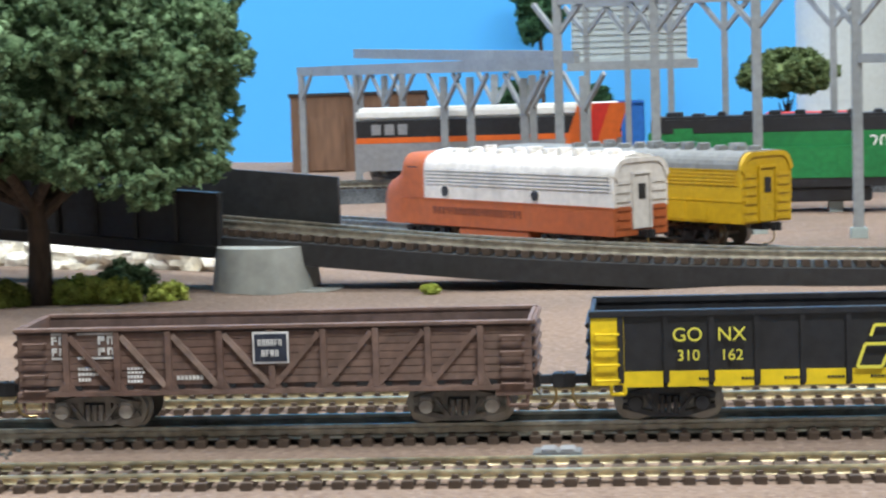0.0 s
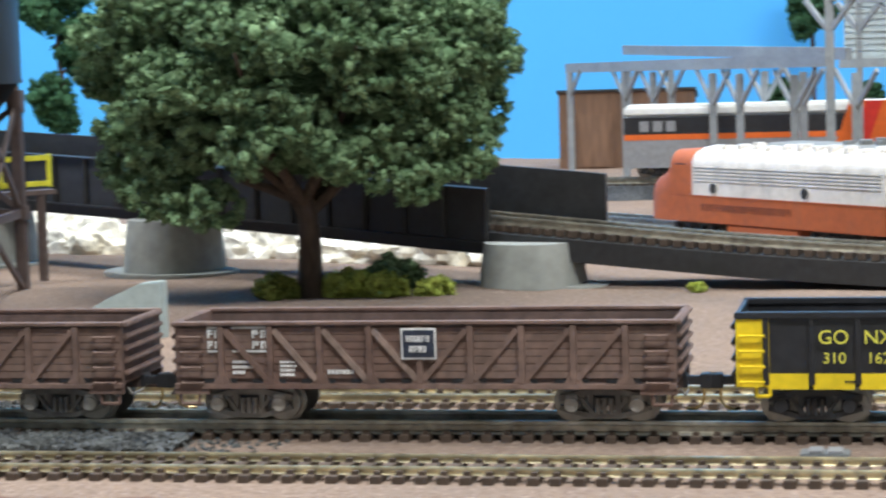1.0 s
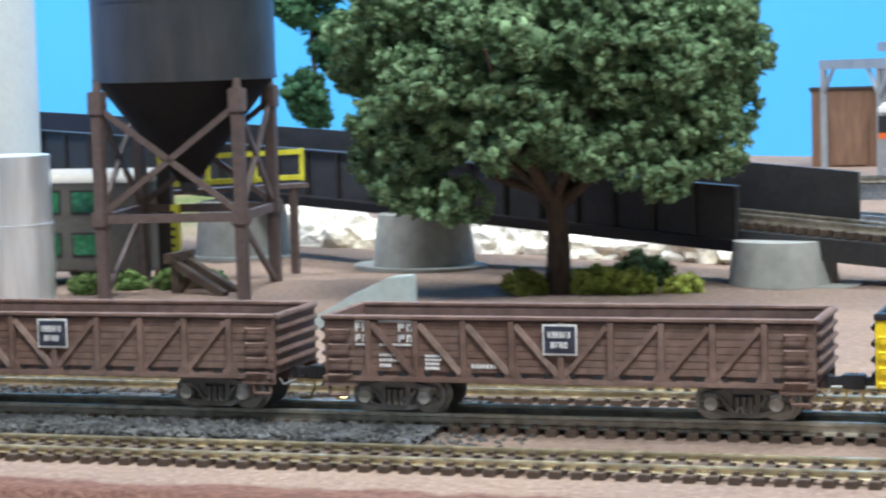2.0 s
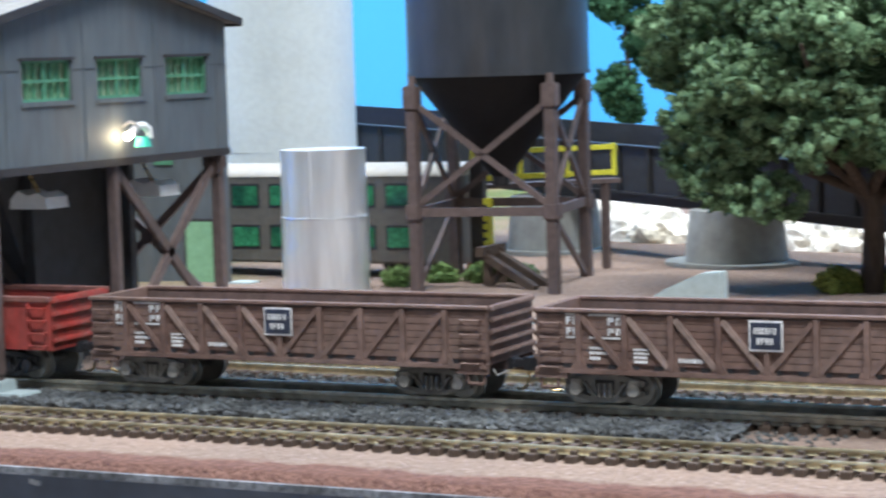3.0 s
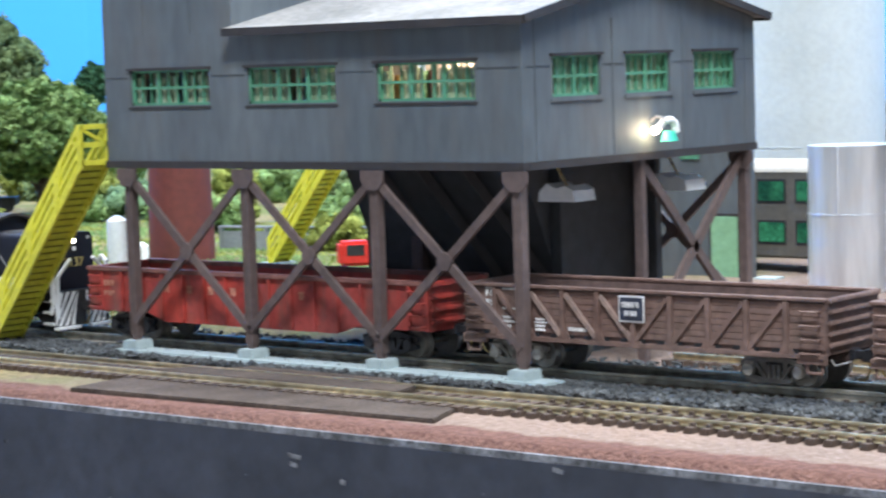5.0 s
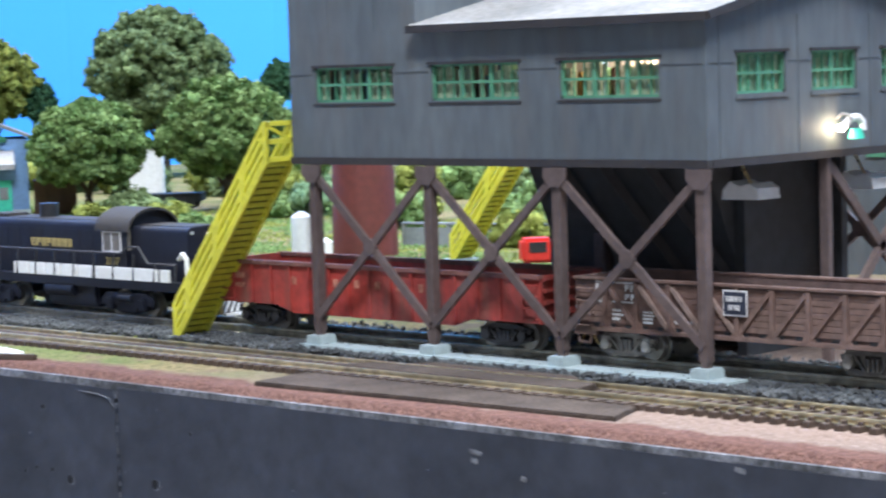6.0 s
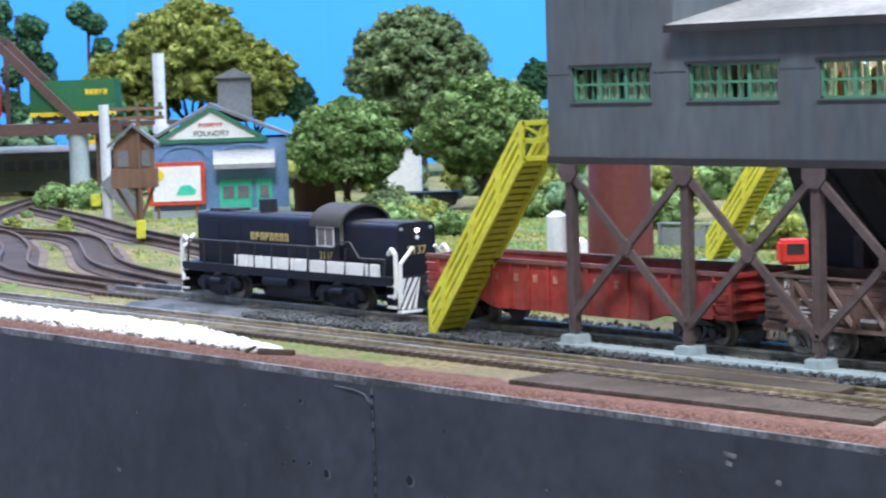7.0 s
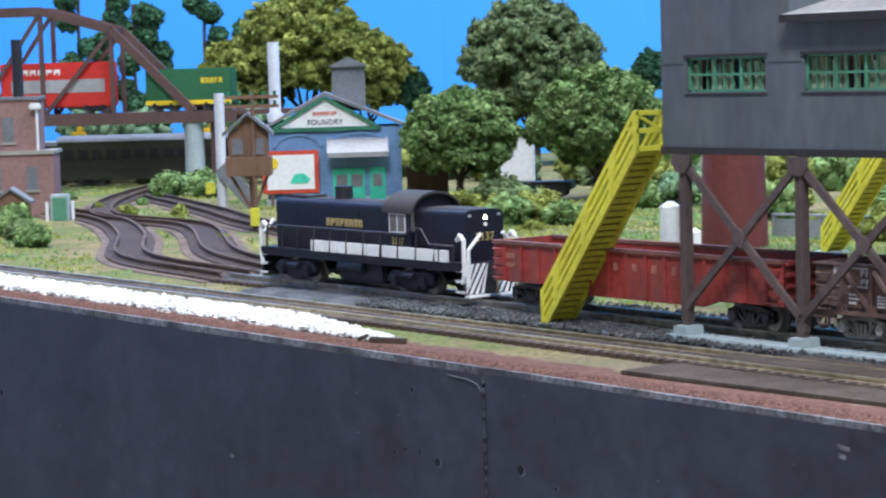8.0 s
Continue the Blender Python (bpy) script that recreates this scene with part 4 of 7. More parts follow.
def crown(name, parent, lobes, n, r0, r1, material, seed, level=3, label="", flakes=0, leaf=0.5, cores=()):
    """Foam foliage: many uneven clumps over the shell of some lobes (cx, cy, cz, rx, ry, rz), in millimetres."""
    rng = np.random.RandomState(seed)
    vs, fs, k = [], [], 0
    weights = np.array([l[3] * l[5] for l in lobes], float)
    weights /= weights.sum()
    tips = []
    for l in lobes:
        base, faces = CLUMPS[level][rng.randint(5)]
        vs.append(base * np.array(l[3:]) * 0.46 + np.array(l[:3]))
        fs.append(faces + k)
        k += len(base)
    for l in cores:
        base, faces = CLUMPS[3][rng.randint(5)]
        vs.append(base * np.array(l[3:]) + np.array(l[:3]))
        fs.append(faces + k)
        k += len(base)
    for _ in range(n):
        l = lobes[rng.choice(len(lobes), p=weights)]
        d = rng.normal(size=3)
        d /= np.linalg.norm(d)
        c = np.array(l[:3]) + d * np.array(l[3:]) * rng.uniform(0.72, 1.0)
        r = rng.uniform(r0, r1)
        base, faces = CLUMPS[level][rng.randint(5)]
        q = Euler(rng.uniform(0, 6.28, 3)).to_matrix()
        pts = (base * rng.uniform(0.55, 1.45, 3) * r) @ np.array(q) + c
        vs.append(pts)
        fs.append(faces + k)
        k += len(pts)
        tips.append((c, r))
    v, f = np.concatenate(vs), np.concatenate(fs).tolist()
    if flakes:
        pick = rng.randint(len(tips), size=flakes)
        c, r = np.array([q[0] for q in tips])[pick], np.array([q[1] for q in tips])[pick]
        d = rng.normal(size=(flakes, 3))
        d /= np.linalg.norm(d, axis=1)[:, None]
        p = c + d * (r * rng.uniform(0.8, 1.5, flakes))[:, None]
        a, b = rng.normal(size=(flakes, 3)) * leaf, rng.normal(size=(flakes, 3)) * leaf
        i = len(v)
        v = np.concatenate([v, np.stack([p + a, p + b, p - a, p - b], axis=1).reshape(-1, 3)])
        f += (i + np.arange(flakes * 4).reshape(-1, 4)).tolist()
    v = (v * MM).tolist()
    me = bpy.data.meshes.new(name)
    me.from_pydata(v, [], f)
    me.materials.append(material)
    me.polygons.foreach_set("use_smooth", [True] * len(me.polygons))
    ob = new(name, me)
    ob.parent = parent
    if label:
        tagged(ob, label)
    return ob


def trunk(parent, h, r, limbs, seed, spread=0.5, reach=None):
    rng = random.Random(seed)
    bm = B()
    pts = [(0, 0, -1)]
    for i in range(1, 5):
        pts.append((rng.uniform(-0.4, 0.4) * r * 0.4, rng.uniform(-0.4, 0.4) * r * 0.4, h * i / 4))
    for i, (a, b) in enumerate(zip(pts, pts[1:])):
        tube(bm, a, b, r * (1.35 if i == 0 else 1.05 - 0.08 * i), r * (1.0 - 0.08 * i), 14)
    top = Vector(pts[-1])
    for i in range(limbs):
        a = 6.283 * i / limbs + rng.uniform(-0.3, 0.3)
        ln = (reach or h) * rng.uniform(0.9, 1.5)
        mid = top * rng.uniform(0.75, 1.0) + Vector((math.cos(a) * ln * spread, math.sin(a) * ln * spread, ln * 0.45))
        tip = mid + Vector((math.cos(a) * ln * spread * 0.7, math.sin(a) * ln * spread * 0.7, ln * 0.6))
        start = top * rng.uniform(0.8, 1.0)
        tube(bm, start, mid, r * 0.5, r * 0.33, 8)
        tube(bm, mid, tip, r * 0.33, r * 0.12, 7)
    return part("trunk", bm, BARK, parent, smooth=True)


def bush(x, y, r, material, label, seed, z=1.0, sx=1.3):
    b = thing("bush", x, y, z, label, "bush", group="bushes on the layout")
    crown("foliage", b, [(0, 0, r * 0.45, r * sx * 0.7, r * 0.7, r * 0.5)], 60, r * 0.12, r * 0.24, material, seed, 1, flakes=2200, leaf=min(0.5, r * 0.05))
    part("stem", tube(B(), (0, 0, -1), (0, 0, r * 0.5), r * 0.12, r * 0.08, 6), BARK, b)


def big_tree():
    t = thing("broadleaf_tree", -146, 533, 1, "large dark green model tree with a thick brown trunk", "tree")
    trunk(t, 25, 3.1, 8, 5, 0.62)
    lobes = crown_lobes(-2, 0, 58, 53, 40, 38, 120, 6.5, 10.5, 3, -0.72)
    lobes += [(-34, -14, 28, 11, 9, 7), (-20, -20, 25, 10, 8, 6), (-42, -4, 34, 9, 9, 8), (30, -18, 31, 10, 9, 6.5), (40, -6, 36, 9, 9, 7), (16, -24, 37, 10, 8, 6.5), (46, 0, 73, 6, 6, 7)]
    crown("crown", t, lobes, 7600, 0.55, 1.45, LEAF, 3, level=1, flakes=210000, leaf=0.40, cores=[(-2, 2, 58, 33, 24, 23)])


big_tree()
for i, (x, y, r, m) in enumerate(((-153.5, 529, 6.2, LEAF_Y), (-136, 534, 7.0, LEAF_B), (-127, 533, 6.0, LEAF_B), (-129, 553, 8, LEAF), (-115, 535, 5, LEAF_B), (-52, 541, 2.6, LEAF_B))):
    bush(x, y, r, m, "small foam bush beside the big tree" if r > 3 else "tiny green tuft on the brown ground", 40 + i)
for i, (x, y, r, m) in enumerate(((-263, 536, 5, LEAF_L), (-252, 538, 5.5, LEAF_L), (-243, 541, 5, LEAF), (-272, 528, 5, LEAF_L))):
    bush(x, y, r, m, "low green bush under the steel tank", 60 + i)


# ---- coal tower ----
def window(parent, x0, x1, z0, z1, y, cols, name="window", axis="y", rows=2):
    """A multi-pane green window in a wall facing -y (axis y) or +x (axis x)."""
    def bx(bm, a, b, c, d, e, f, bevel=0):
        if axis == "y":
            box(bm, a, b, y + c, y + d, e, f, bevel)
        else:
            box(bm, y - d, y - c, a, b, e, f, bevel)
        return bm
    bm = B()
    for a, b, e, f in ((x0, x1, z0 - 0.4, z0 + 0.5), (x0, x1, z1 - 0.45, z1), (x0, x0 + 0.5, z0, z1), (x1 - 0.5, x1, z0, z1)):
        bx(bm, a, b, 0.4, 1.3, e, f)
    w = part(name, bm, GREENFRAME, parent)
    for i in range(1, cols):
        k = x0 + (x1 - x0) * i / cols
        th, back = (0.42, 0.5) if i % 3 == 0 else (0.14, 0.75)
        part("mullion", bx(B(), k - th, k + th, back, back + 0.5, z0, z1), GREENFRAME, w)
    rng = random.Random(int(x0 * 7))
    k = x0 + 0.4
    while k < x1 - 1.4:
        wd = rng.uniform(0.5, 1.5)
        if rng.random() < 0.72:
            drop = rng.uniform(0.1, 1.6)
            part("blind_strip", bx(B(), k, k + wd, 1.5, 1.7 + rng.uniform(0, 0.3), z0 + rng.uniform(-0.4, 0.6), z1 - drop), BLIND, w)
        k += wd + rng.uniform(0.1, 0.7)
    for j in range(1, rows):
        k = z0 + (z1 - z0) * j / rows
        part("glazing_bar", bx(B(), x0, x1, 0.45, 1.0, k - 0.25, k + 0.25), GREENFRAME, w)
    return w


def wall_with_holes(u0, u1, z0, z1, holes, thick, at, axis):
    """One wall with rectangular openings cut through it."""
    us = sorted({u0, u1, *[h[0] for h in holes], *[h[1] for h in holes]})
    zs = sorted({z0, z1, *[h[2] for h in holes], *[h[3] for h in holes]})
    bm = B()

    def vert(i, j, k):
        w = (at + (thick if k else 0)) if axis == "y" else (at - (thick if k else 0))
        return bm.verts.new((us[i], w, zs[j]) if axis == "y" else (w, us[i], zs[j]))
    grid = {(i, j, k): vert(i, j, k) for i in range(len(us)) for j in range(len(zs)) for k in (0, 1)}

    def solid(i, j):
        if not (0 <= i < len(us) - 1 and 0 <= j < len(zs) - 1):
            return False
        cu, cz = (us[i] + us[i + 1]) / 2, (zs[j] + zs[j + 1]) / 2
        return not any(h[0] < cu < h[1] and h[2] < cz < h[3] for h in holes)
    for i in range(len(us) - 1):
        for j in range(len(zs) - 1):
            if not solid(i, j):
                continue
            for k in (0, 1):
                bm.faces.new([grid[q] for q in ((i, j, k), (i + 1, j, k), (i + 1, j + 1, k), (i, j + 1, k))])
            for di, dj, a, b in ((-1, 0, (i, j), (i, j + 1)), (1, 0, (i + 1, j), (i + 1, j + 1)), (0, -1, (i, j), (i + 1, j)), (0, 1, (i, j + 1), (i + 1, j + 1))):
                if not solid(i + di, j + dj):
                    bm.faces.new([grid[(*a, 0)], grid[(*b, 0)], grid[(*b, 1)], grid[(*a, 1)]])
    bmesh.ops.recalc_face_normals(bm, faces=bm.faces[:])
    return bm


def coal_tower():
    t = thing("coal_tower", -252, 331, 1.0, "weathered dark grey coal tower on brown steel legs", "building")
    # local x runs from 0 at the corner to -112.4 ; y from 0 at the front to 78
    zb, zt = 42.6, 69.0
    win = [(-104.5, -81.0, 54.3, 61.6), (-70.0, -46.0, 54.3, 61.6), (-35.3, -11.0, 54.3, 61.6)]
    body = part("front_wall", wall_with_holes(-112.4, 0, zb, zt, win, 1.6, 0, "y"), GREYWALL, t)
    for a, b, c, d in win:
        window(body, a, b, c, d, 0.2, 9)
        part("window_sill", box(B(), a - 0.6, b + 0.6, -0.2, 0.7, c - 0.75, c - 0.3), ROOFEDGE, body)
        part("window_lintel", box(B(), a - 0.7, b + 0.7, -0.4, 0.6, d + 0.05, d + 0.6), ROOFEDGE, body)
    ew = [(9.4, 25.0, 54.4, 62.0), (33.5, 49.0, 54.4, 62.0), (57.8, 73.4, 54.4, 62.0)]
    end = part("end_wall", wall_with_holes(1.6, 81, zb, zt, ew, 1.6, 0, "x"), GREYWALL, t)
    prism_b = prism(B(), [(0, zt), (81, zt), (40.5, zt + 8.2)], "x", -1.6, 0)
    part("gable", prism_b, GREYWALL, end)
    for a, b, c, d in ew:
        w = window(end, a, b, c, d, -0.2, 6, axis="x", rows=2)
        part("pane", box(B(), -2.2, -1.8, a - 0.5, b + 0.5, c - 0.5, d + 0.5), CURTAIN, w, "green-tinted pane")
        part("window_sill", box(B(), -0.5, 0.35, a - 0.6, b + 0.6, c - 0.9, c - 0.3), GREYWALL, end)
        part("window_lintel", box(B(), -0.4, 0.4, a - 0.7, b + 0.7, d + 0.05, d + 0.6), ROOFEDGE, end)
    part("back_wall", box(B(), -112.4, -1.6, 79.4, 81, zb, zt), GREYWALL, t)
    part("west_wall", box(B(), -112.4, -110.8, 1.6, 79.4, zb, 100), GREYWALL, t)
    part("floor_slab", box(B(), -110.8, -1.6, 1.6, 79.4, zb - 0.6, zb + 0.6), ROOFEDGE, t)
    # panel seams
    for a, b in ((-113, -105.2), (-80.3, -70.7), (-45.3, -36), (-10.4, -1)):
        part("panel_seam", box(B(), a, b, -0.10, 0.02, 60.1, 60.35), SEAM, body)
    for a, b in ((1.5, 8.7), (25.7, 32.8), (49.7, 57.1), (74.1, 80)):
        part("panel_seam", box(B(), -0.02, 0.10, a, b, 60.1, 60.35), SEAM, end)
    for k in (4, 29, 53.5, 77):
        part("panel_seam", box(B(), -0.02, 0.16, k - 0.18, k + 0.18, zb + 0.3, zt), GREYWALL, end)
    # roof of the low part, and the taller head house at the far end
    for s in (0, 1):
        y0, y1 = (-2.5, 40.5) if s == 0 else (83.5, 40.5)
        z0 = zt - 0.4
        bm = prism(B(), [(y0, z0), (y1, zt + 8.6), (y1, zt + 10.0), (y0, z0 + 1.1)], "x", -74, 2.5)
        r = part("roof", bm, GREYROOF, t)
        part("roof_edge", beam(B(), (-74, y0, z0 + 0.3), (2.5, y0, z0 + 0.3), 0.9, 1.6), ROOFEDGE, r)
        part("barge_board", beam(B(), (2.6, y0, z0 + 0.4), (2.6, y1, zt + 9.2), 0.8, 1.5), ROOFEDGE, r)
    head = part("head_house", box(B(), -112.4, -74, 0, 81, zt, 116), GREYWALL, t)
    for k in (-100, -86):
        part("panel_seam", box(B(), k - 0.18, k + 0.18, -0.16, 0.02, zt, 110), GREYWALL, head)
    part("dark_ledge", box(B(), -112.6, 0.3, -0.5, 1.2, zb - 1.5, zb - 0.02), ROOFEDGE, t)
    part("dark_ledge", box(B(), -1.2, 0.4, 1.2, 81, zb - 1.5, zb - 0.02), ROOFEDGE, t)
    # front trestle legs, braces and feet
    xs = [-1.6, -36.6, -71.6, -106.0]
    part("base_beam", box(B(), -110, 6, -3.2, 3.2, -1.2, 2.3, 0.3), CONCRETE, t, "pale grey base beam")
    part("base_beam", box(B(), -110, 6, 76, 81, -1.2, 1.6, 0.3), CONCRETE, t, "pale grey base beam")
    for row, y in enumerate((0.4, 78.6)):
        for x in xs:
            leg = part("leg", box(B(), x - 0.85, x + 0.85, y - 0.8, y + 0.8, 4, zb - 1.5, 0.12), POSTBROWN, t)
            for k in (-1, 1):
                part("flange", box(B(), x + k * 0.85 - 0.16, x + k * 0.85 + 0.16, y - 1.0, y + 1.0, 5.2, zb - 1.6), POSTBROWN, leg)
            part("gusset", prism(B(), [(x - 2.9, zb - 1.6), (x + 2.9, zb - 1.6), (x + 2.9, zb - 3.6), (x + 1.4, zb - 5.4), (x - 1.4, zb - 5.4), (x - 2.9, zb - 3.6)], "y", y - 1.4, y - 1.0), POSTBROWN, leg)
            bm = B()
            prism(bm, [(x - 2.7, -1), (x + 2.7, -1), (x + 2.1, 4.2), (x - 2.1, 4.2)], "y", y - 2.6, y + 2.6, 0.25)
            part("foot_block", bm, CONCRETE, leg, "pale grey footing block")
        for a, b in zip(xs, xs[1:]):
            for p, q in (((a, 8), (b, zb - 3)), ((a, zb - 3), (b, 8))):
                part("cross_brace", beam(B(), (p[0], y - 0.6, p[1]), (q[0], y - 0.6, q[1]), 0.9, 1.6), POSTBROWN, t)
            part("brace_plate", tube(B(), ((a + b) / 2, y - 1.4, zb / 2 + 2.5), ((a + b) / 2, y - 0.4, zb / 2 + 2.5), 1.8, seg=8), POSTBROWN, t)
    # end frame legs and braces under the gable
    for y in (39.4,):
        part("leg", box(B(), -2.4, -0.4, y - 0.9, y + 0.9, 0, zb - 1.5, 0.2), POSTBROWN, t)
        part("leg", box(B(), -60, -57, y - 1.4, y + 1.4, 0, zb - 1.5, 0.2), POSTBROWN, t)
    for a, b in ((41, 77),):
        for p, q in (((a, 5), (b, zb - 3)), ((a, zb - 3), (b, 5))):
            part("cross_brace", beam(B(), (-1.6, p[0], p[1]), (-1.6, q[0], q[1]), 1.0, 2.0), POSTBROWN, t)
    # black hopper wall and chutes between the tracks
    part("hopper", prism(B(), [(30, zb - 1), (64, zb - 1), (64, 0), (52, 0), (44, 12)], "x", -72, -24), HOPPER, t, "black sloping hopper under the floor")
    part("hopper_side", box(B(), -74, -71, 40, 66, 0, zb - 1), HOPPER, t)
    for k in (-62, -50, -38):
        part("hopper_rib", beam(B(), (k, 29, zb - 2), (k + 14, 43, 12), 1.0, 2.0), ROOFEDGE, t)
    part("hopper_plate", box(B(), -24, -21.5, 40, 66, 0, zb - 1), HOPPER, t, "dark steel plate beside the hopper")
    part("back_screen", box(B(), -50, -16, 66.5, 68.5, 0, zb - 1), HOPPER, t, "dark steel wall behind the hopper")
    for x, y in ((-11.7, 29), (-8.5, 64)):
        bm = B()
        prism(bm, [(-4.4, 0), (4.4, 0), (4.0, 2.2), (2.2, 3.2), (0, 2.6), (-2.4, 3.6), (-4.2, 1.8)], "y", -3.6, 3.6)
        for v in bm.verts:
            v.co += Vector((x, y, 33.5))
        c = part("lamp_shade", bm, WHITE, t, "white tin lamp shade under the floor")
        part("shade_rod", tube(B(), (x, y, 36.5), (x - 3, y, zb - 1), 0.3, seg=6), WIRE, c)
    # swan-neck lamp on the end wall
    bm = B()
    wire(bm, [(0, 41.5, 48.6), (1.5, 41.5, 49.6), (3, 41.5, 49.3), (3.6, 41.5, 48.3)], 0.3)
    arm = part("lamp_arm", bm, GALV, t, "bent metal lamp arm on the wall")
    bm = B()
    tube(bm, (3.2, 43.4, 44.6), (3.2, 43.4, 46.6), 1.7, 1.2, 20)
    part("lamp_cap", bm, TEAL, arm, "green enamel lamp shade", smooth=True)
    bm = B()
    wire(bm, [(2.4, 40.6, 47.2), (2.8, 42.2, 48.6), (3.2, 44.0, 48.8), (3.4, 45.4, 47.8), (3.4, 45.6, 46.2)], 0.75, 10)
    part("lamp_hood", bm, WHITE, arm, "white curved lamp hood", smooth=True)
    bm = B()
    bmesh.ops.create_uvsphere(bm, u_segments=14, v_segments=10, radius=0.7, matrix=Matrix.Translation((2.3, 39.6, 46.8)))
    part("bulb", bm, glow("warm_bulb", (1.0, 0.78, 0.48), 130), arm, "lit warm bulb", smooth=True)
    # machinery seen through the windows
    rng = random.Random(77)
    for i in range(70):
        x = -110 + i * 1.55
        m = (CREAM, CURTAIN, WIRE, GREENFRAME, SHED, CREAM, BRICKRED, GREY_U, BLUEWALL)[rng.randrange(9)]
        zz = 54 + rng.uniform(0, 2)
        part("stored_part", box(B(), x, x + rng.uniform(0.8, 1.4), 6 + rng.uniform(0, 3), 10.5, zb + 0.6, zz + rng.uniform(2, 7.5), 0.2), m, t)
    part("inner_wall", box(B(), -112, -3, 14, 15, zb + 1, zt - 1), WHITE, t)
    return t


coal_tower()
lamp_in = bpy.data.lights.new("tower_inside_lamp", "POINT")
lamp_in.energy, lamp_in.color, lamp_in.shadow_soft_size = 0.011, (1.0, 0.72, 0.45), 0.002
new("tower_inside_lamp", lamp_in).location = (-0.275, 0.342, 0.066)


def conveyor(x0, y0, z0, x1, y1, z1, w, label):
    """A yellow stair conveyor: two railed sides 8 mm high, saw-tooth treads below and an open square head."""
    t = thing("conveyor_stair", x0, y0, z0, label, "conveyor", group="yellow conveyors")
    d = Vector((x1 - x0, y1 - y0, z1 - z0))
    n = Vector((d.x, d.y, 0)).normalized().cross(Vector((0, 0, 1)))
    up = Vector((0, 0, 1))
    for s in (-1, 1):
        o = n * s * w / 2
        part("stringer", beam(B(), o, o + d, 0.8, 1.7), CONV, t)
        part("top_rail", beam(B(), o + up * 8, o + d + up * 8, 0.9, 1.0), CONV, t)
        for z in (2.9, 5.5):
            part("mid_rail", beam(B(), o + up * z, o + d + up * z, 0.8, 0.85), CONV, t)
        for f in (0.0, 0.14, 0.45, 0.75, 1.0):
            p = o + d * f
            part("upright", beam(B(), p - up * 0.4, p + up * 8.4, 1.0, 1.0), CONV, t)
            if 0 < f < 1:
                part("bracket", beam(B(), p + up * 0.5, p + d * 0.055 + up * 8, 1.1, 1.1), CONV, t)
        part("head_brace", beam(B(), o + d + up * 4, o + d * 0.93 + up * 7.6, 0.7, 0.7), CONV, t)
    for z in (0.2, 4.1, 8.0):
        part("head_bar", beam(B(), d - n * w / 2 + up * z, d + n * w / 2 + up * z, 1.0, 1.1), CONV, t)
    part("head_brace", beam(B(), d - n * w / 2 + up * 4.2, d + n * w / 2 + up * 7.8, 0.6, 0.6), CONV, t)
    for i in range(27):
        p = d * ((i + 0.5) / 27)
        bm = B()
        beam(bm, p - n * (w / 2 - 0.3), p + n * (w / 2 - 0.3), 0.8, 0.35)
        beam(bm, p - n * (w / 2 - 0.3) - up * 0.5 + d * 0.008, p + n * (w / 2 - 0.3) - up * 0.5 + d * 0.008, 0.3, 1.0)
        part("tread", bm, CONV, t)
    part("under_plate", beam(B(), up * 0.7, d + up * 0.7, w - 0.9, 0.3), CONV_D, t, "olive sheet under the treads, its yellow darkened for shade")
    part("foot", box(B(), -3.6, 3.6, -w / 2 - 1, w / 2 + 1, -2, 0.6, 0.2), CONCRETE, t, "pale grey footing pad")


conveyor(-402, 331, 2, -369, 331, 43.0, 7.7, "bright yellow lattice conveyor stair leaning against the tower")
conveyor(-482, 506, 2, -448, 506, 44, 7.0, "bright yellow lattice conveyor behind the tower")


def crossing_board():
    """A worn flat sheet in two pieces, its slanted ends filed down, with gaps where the rails pass."""
    t = thing("crossing_board", -283, 311, 0.6, "worn flat dark brown crossing sheet over the near track", "crossing")
    for pts, z in (([(-48, -23), (-10, -21.2), (40, -19.2), (35, -6.2), (-49, -5.8)], 1.7), ([(-46, -3.9), (19, -4.0), (17, 3.8), (-42, 3.9)], 2.9), ([(-40, 5.7), (12, 5.8), (4, 13), (-34, 13.5)], 2.2)):
        part("sheet", prism(B(), pts, "z", 0, z, 0.25), DARKBOARD, t)


crossing_board()


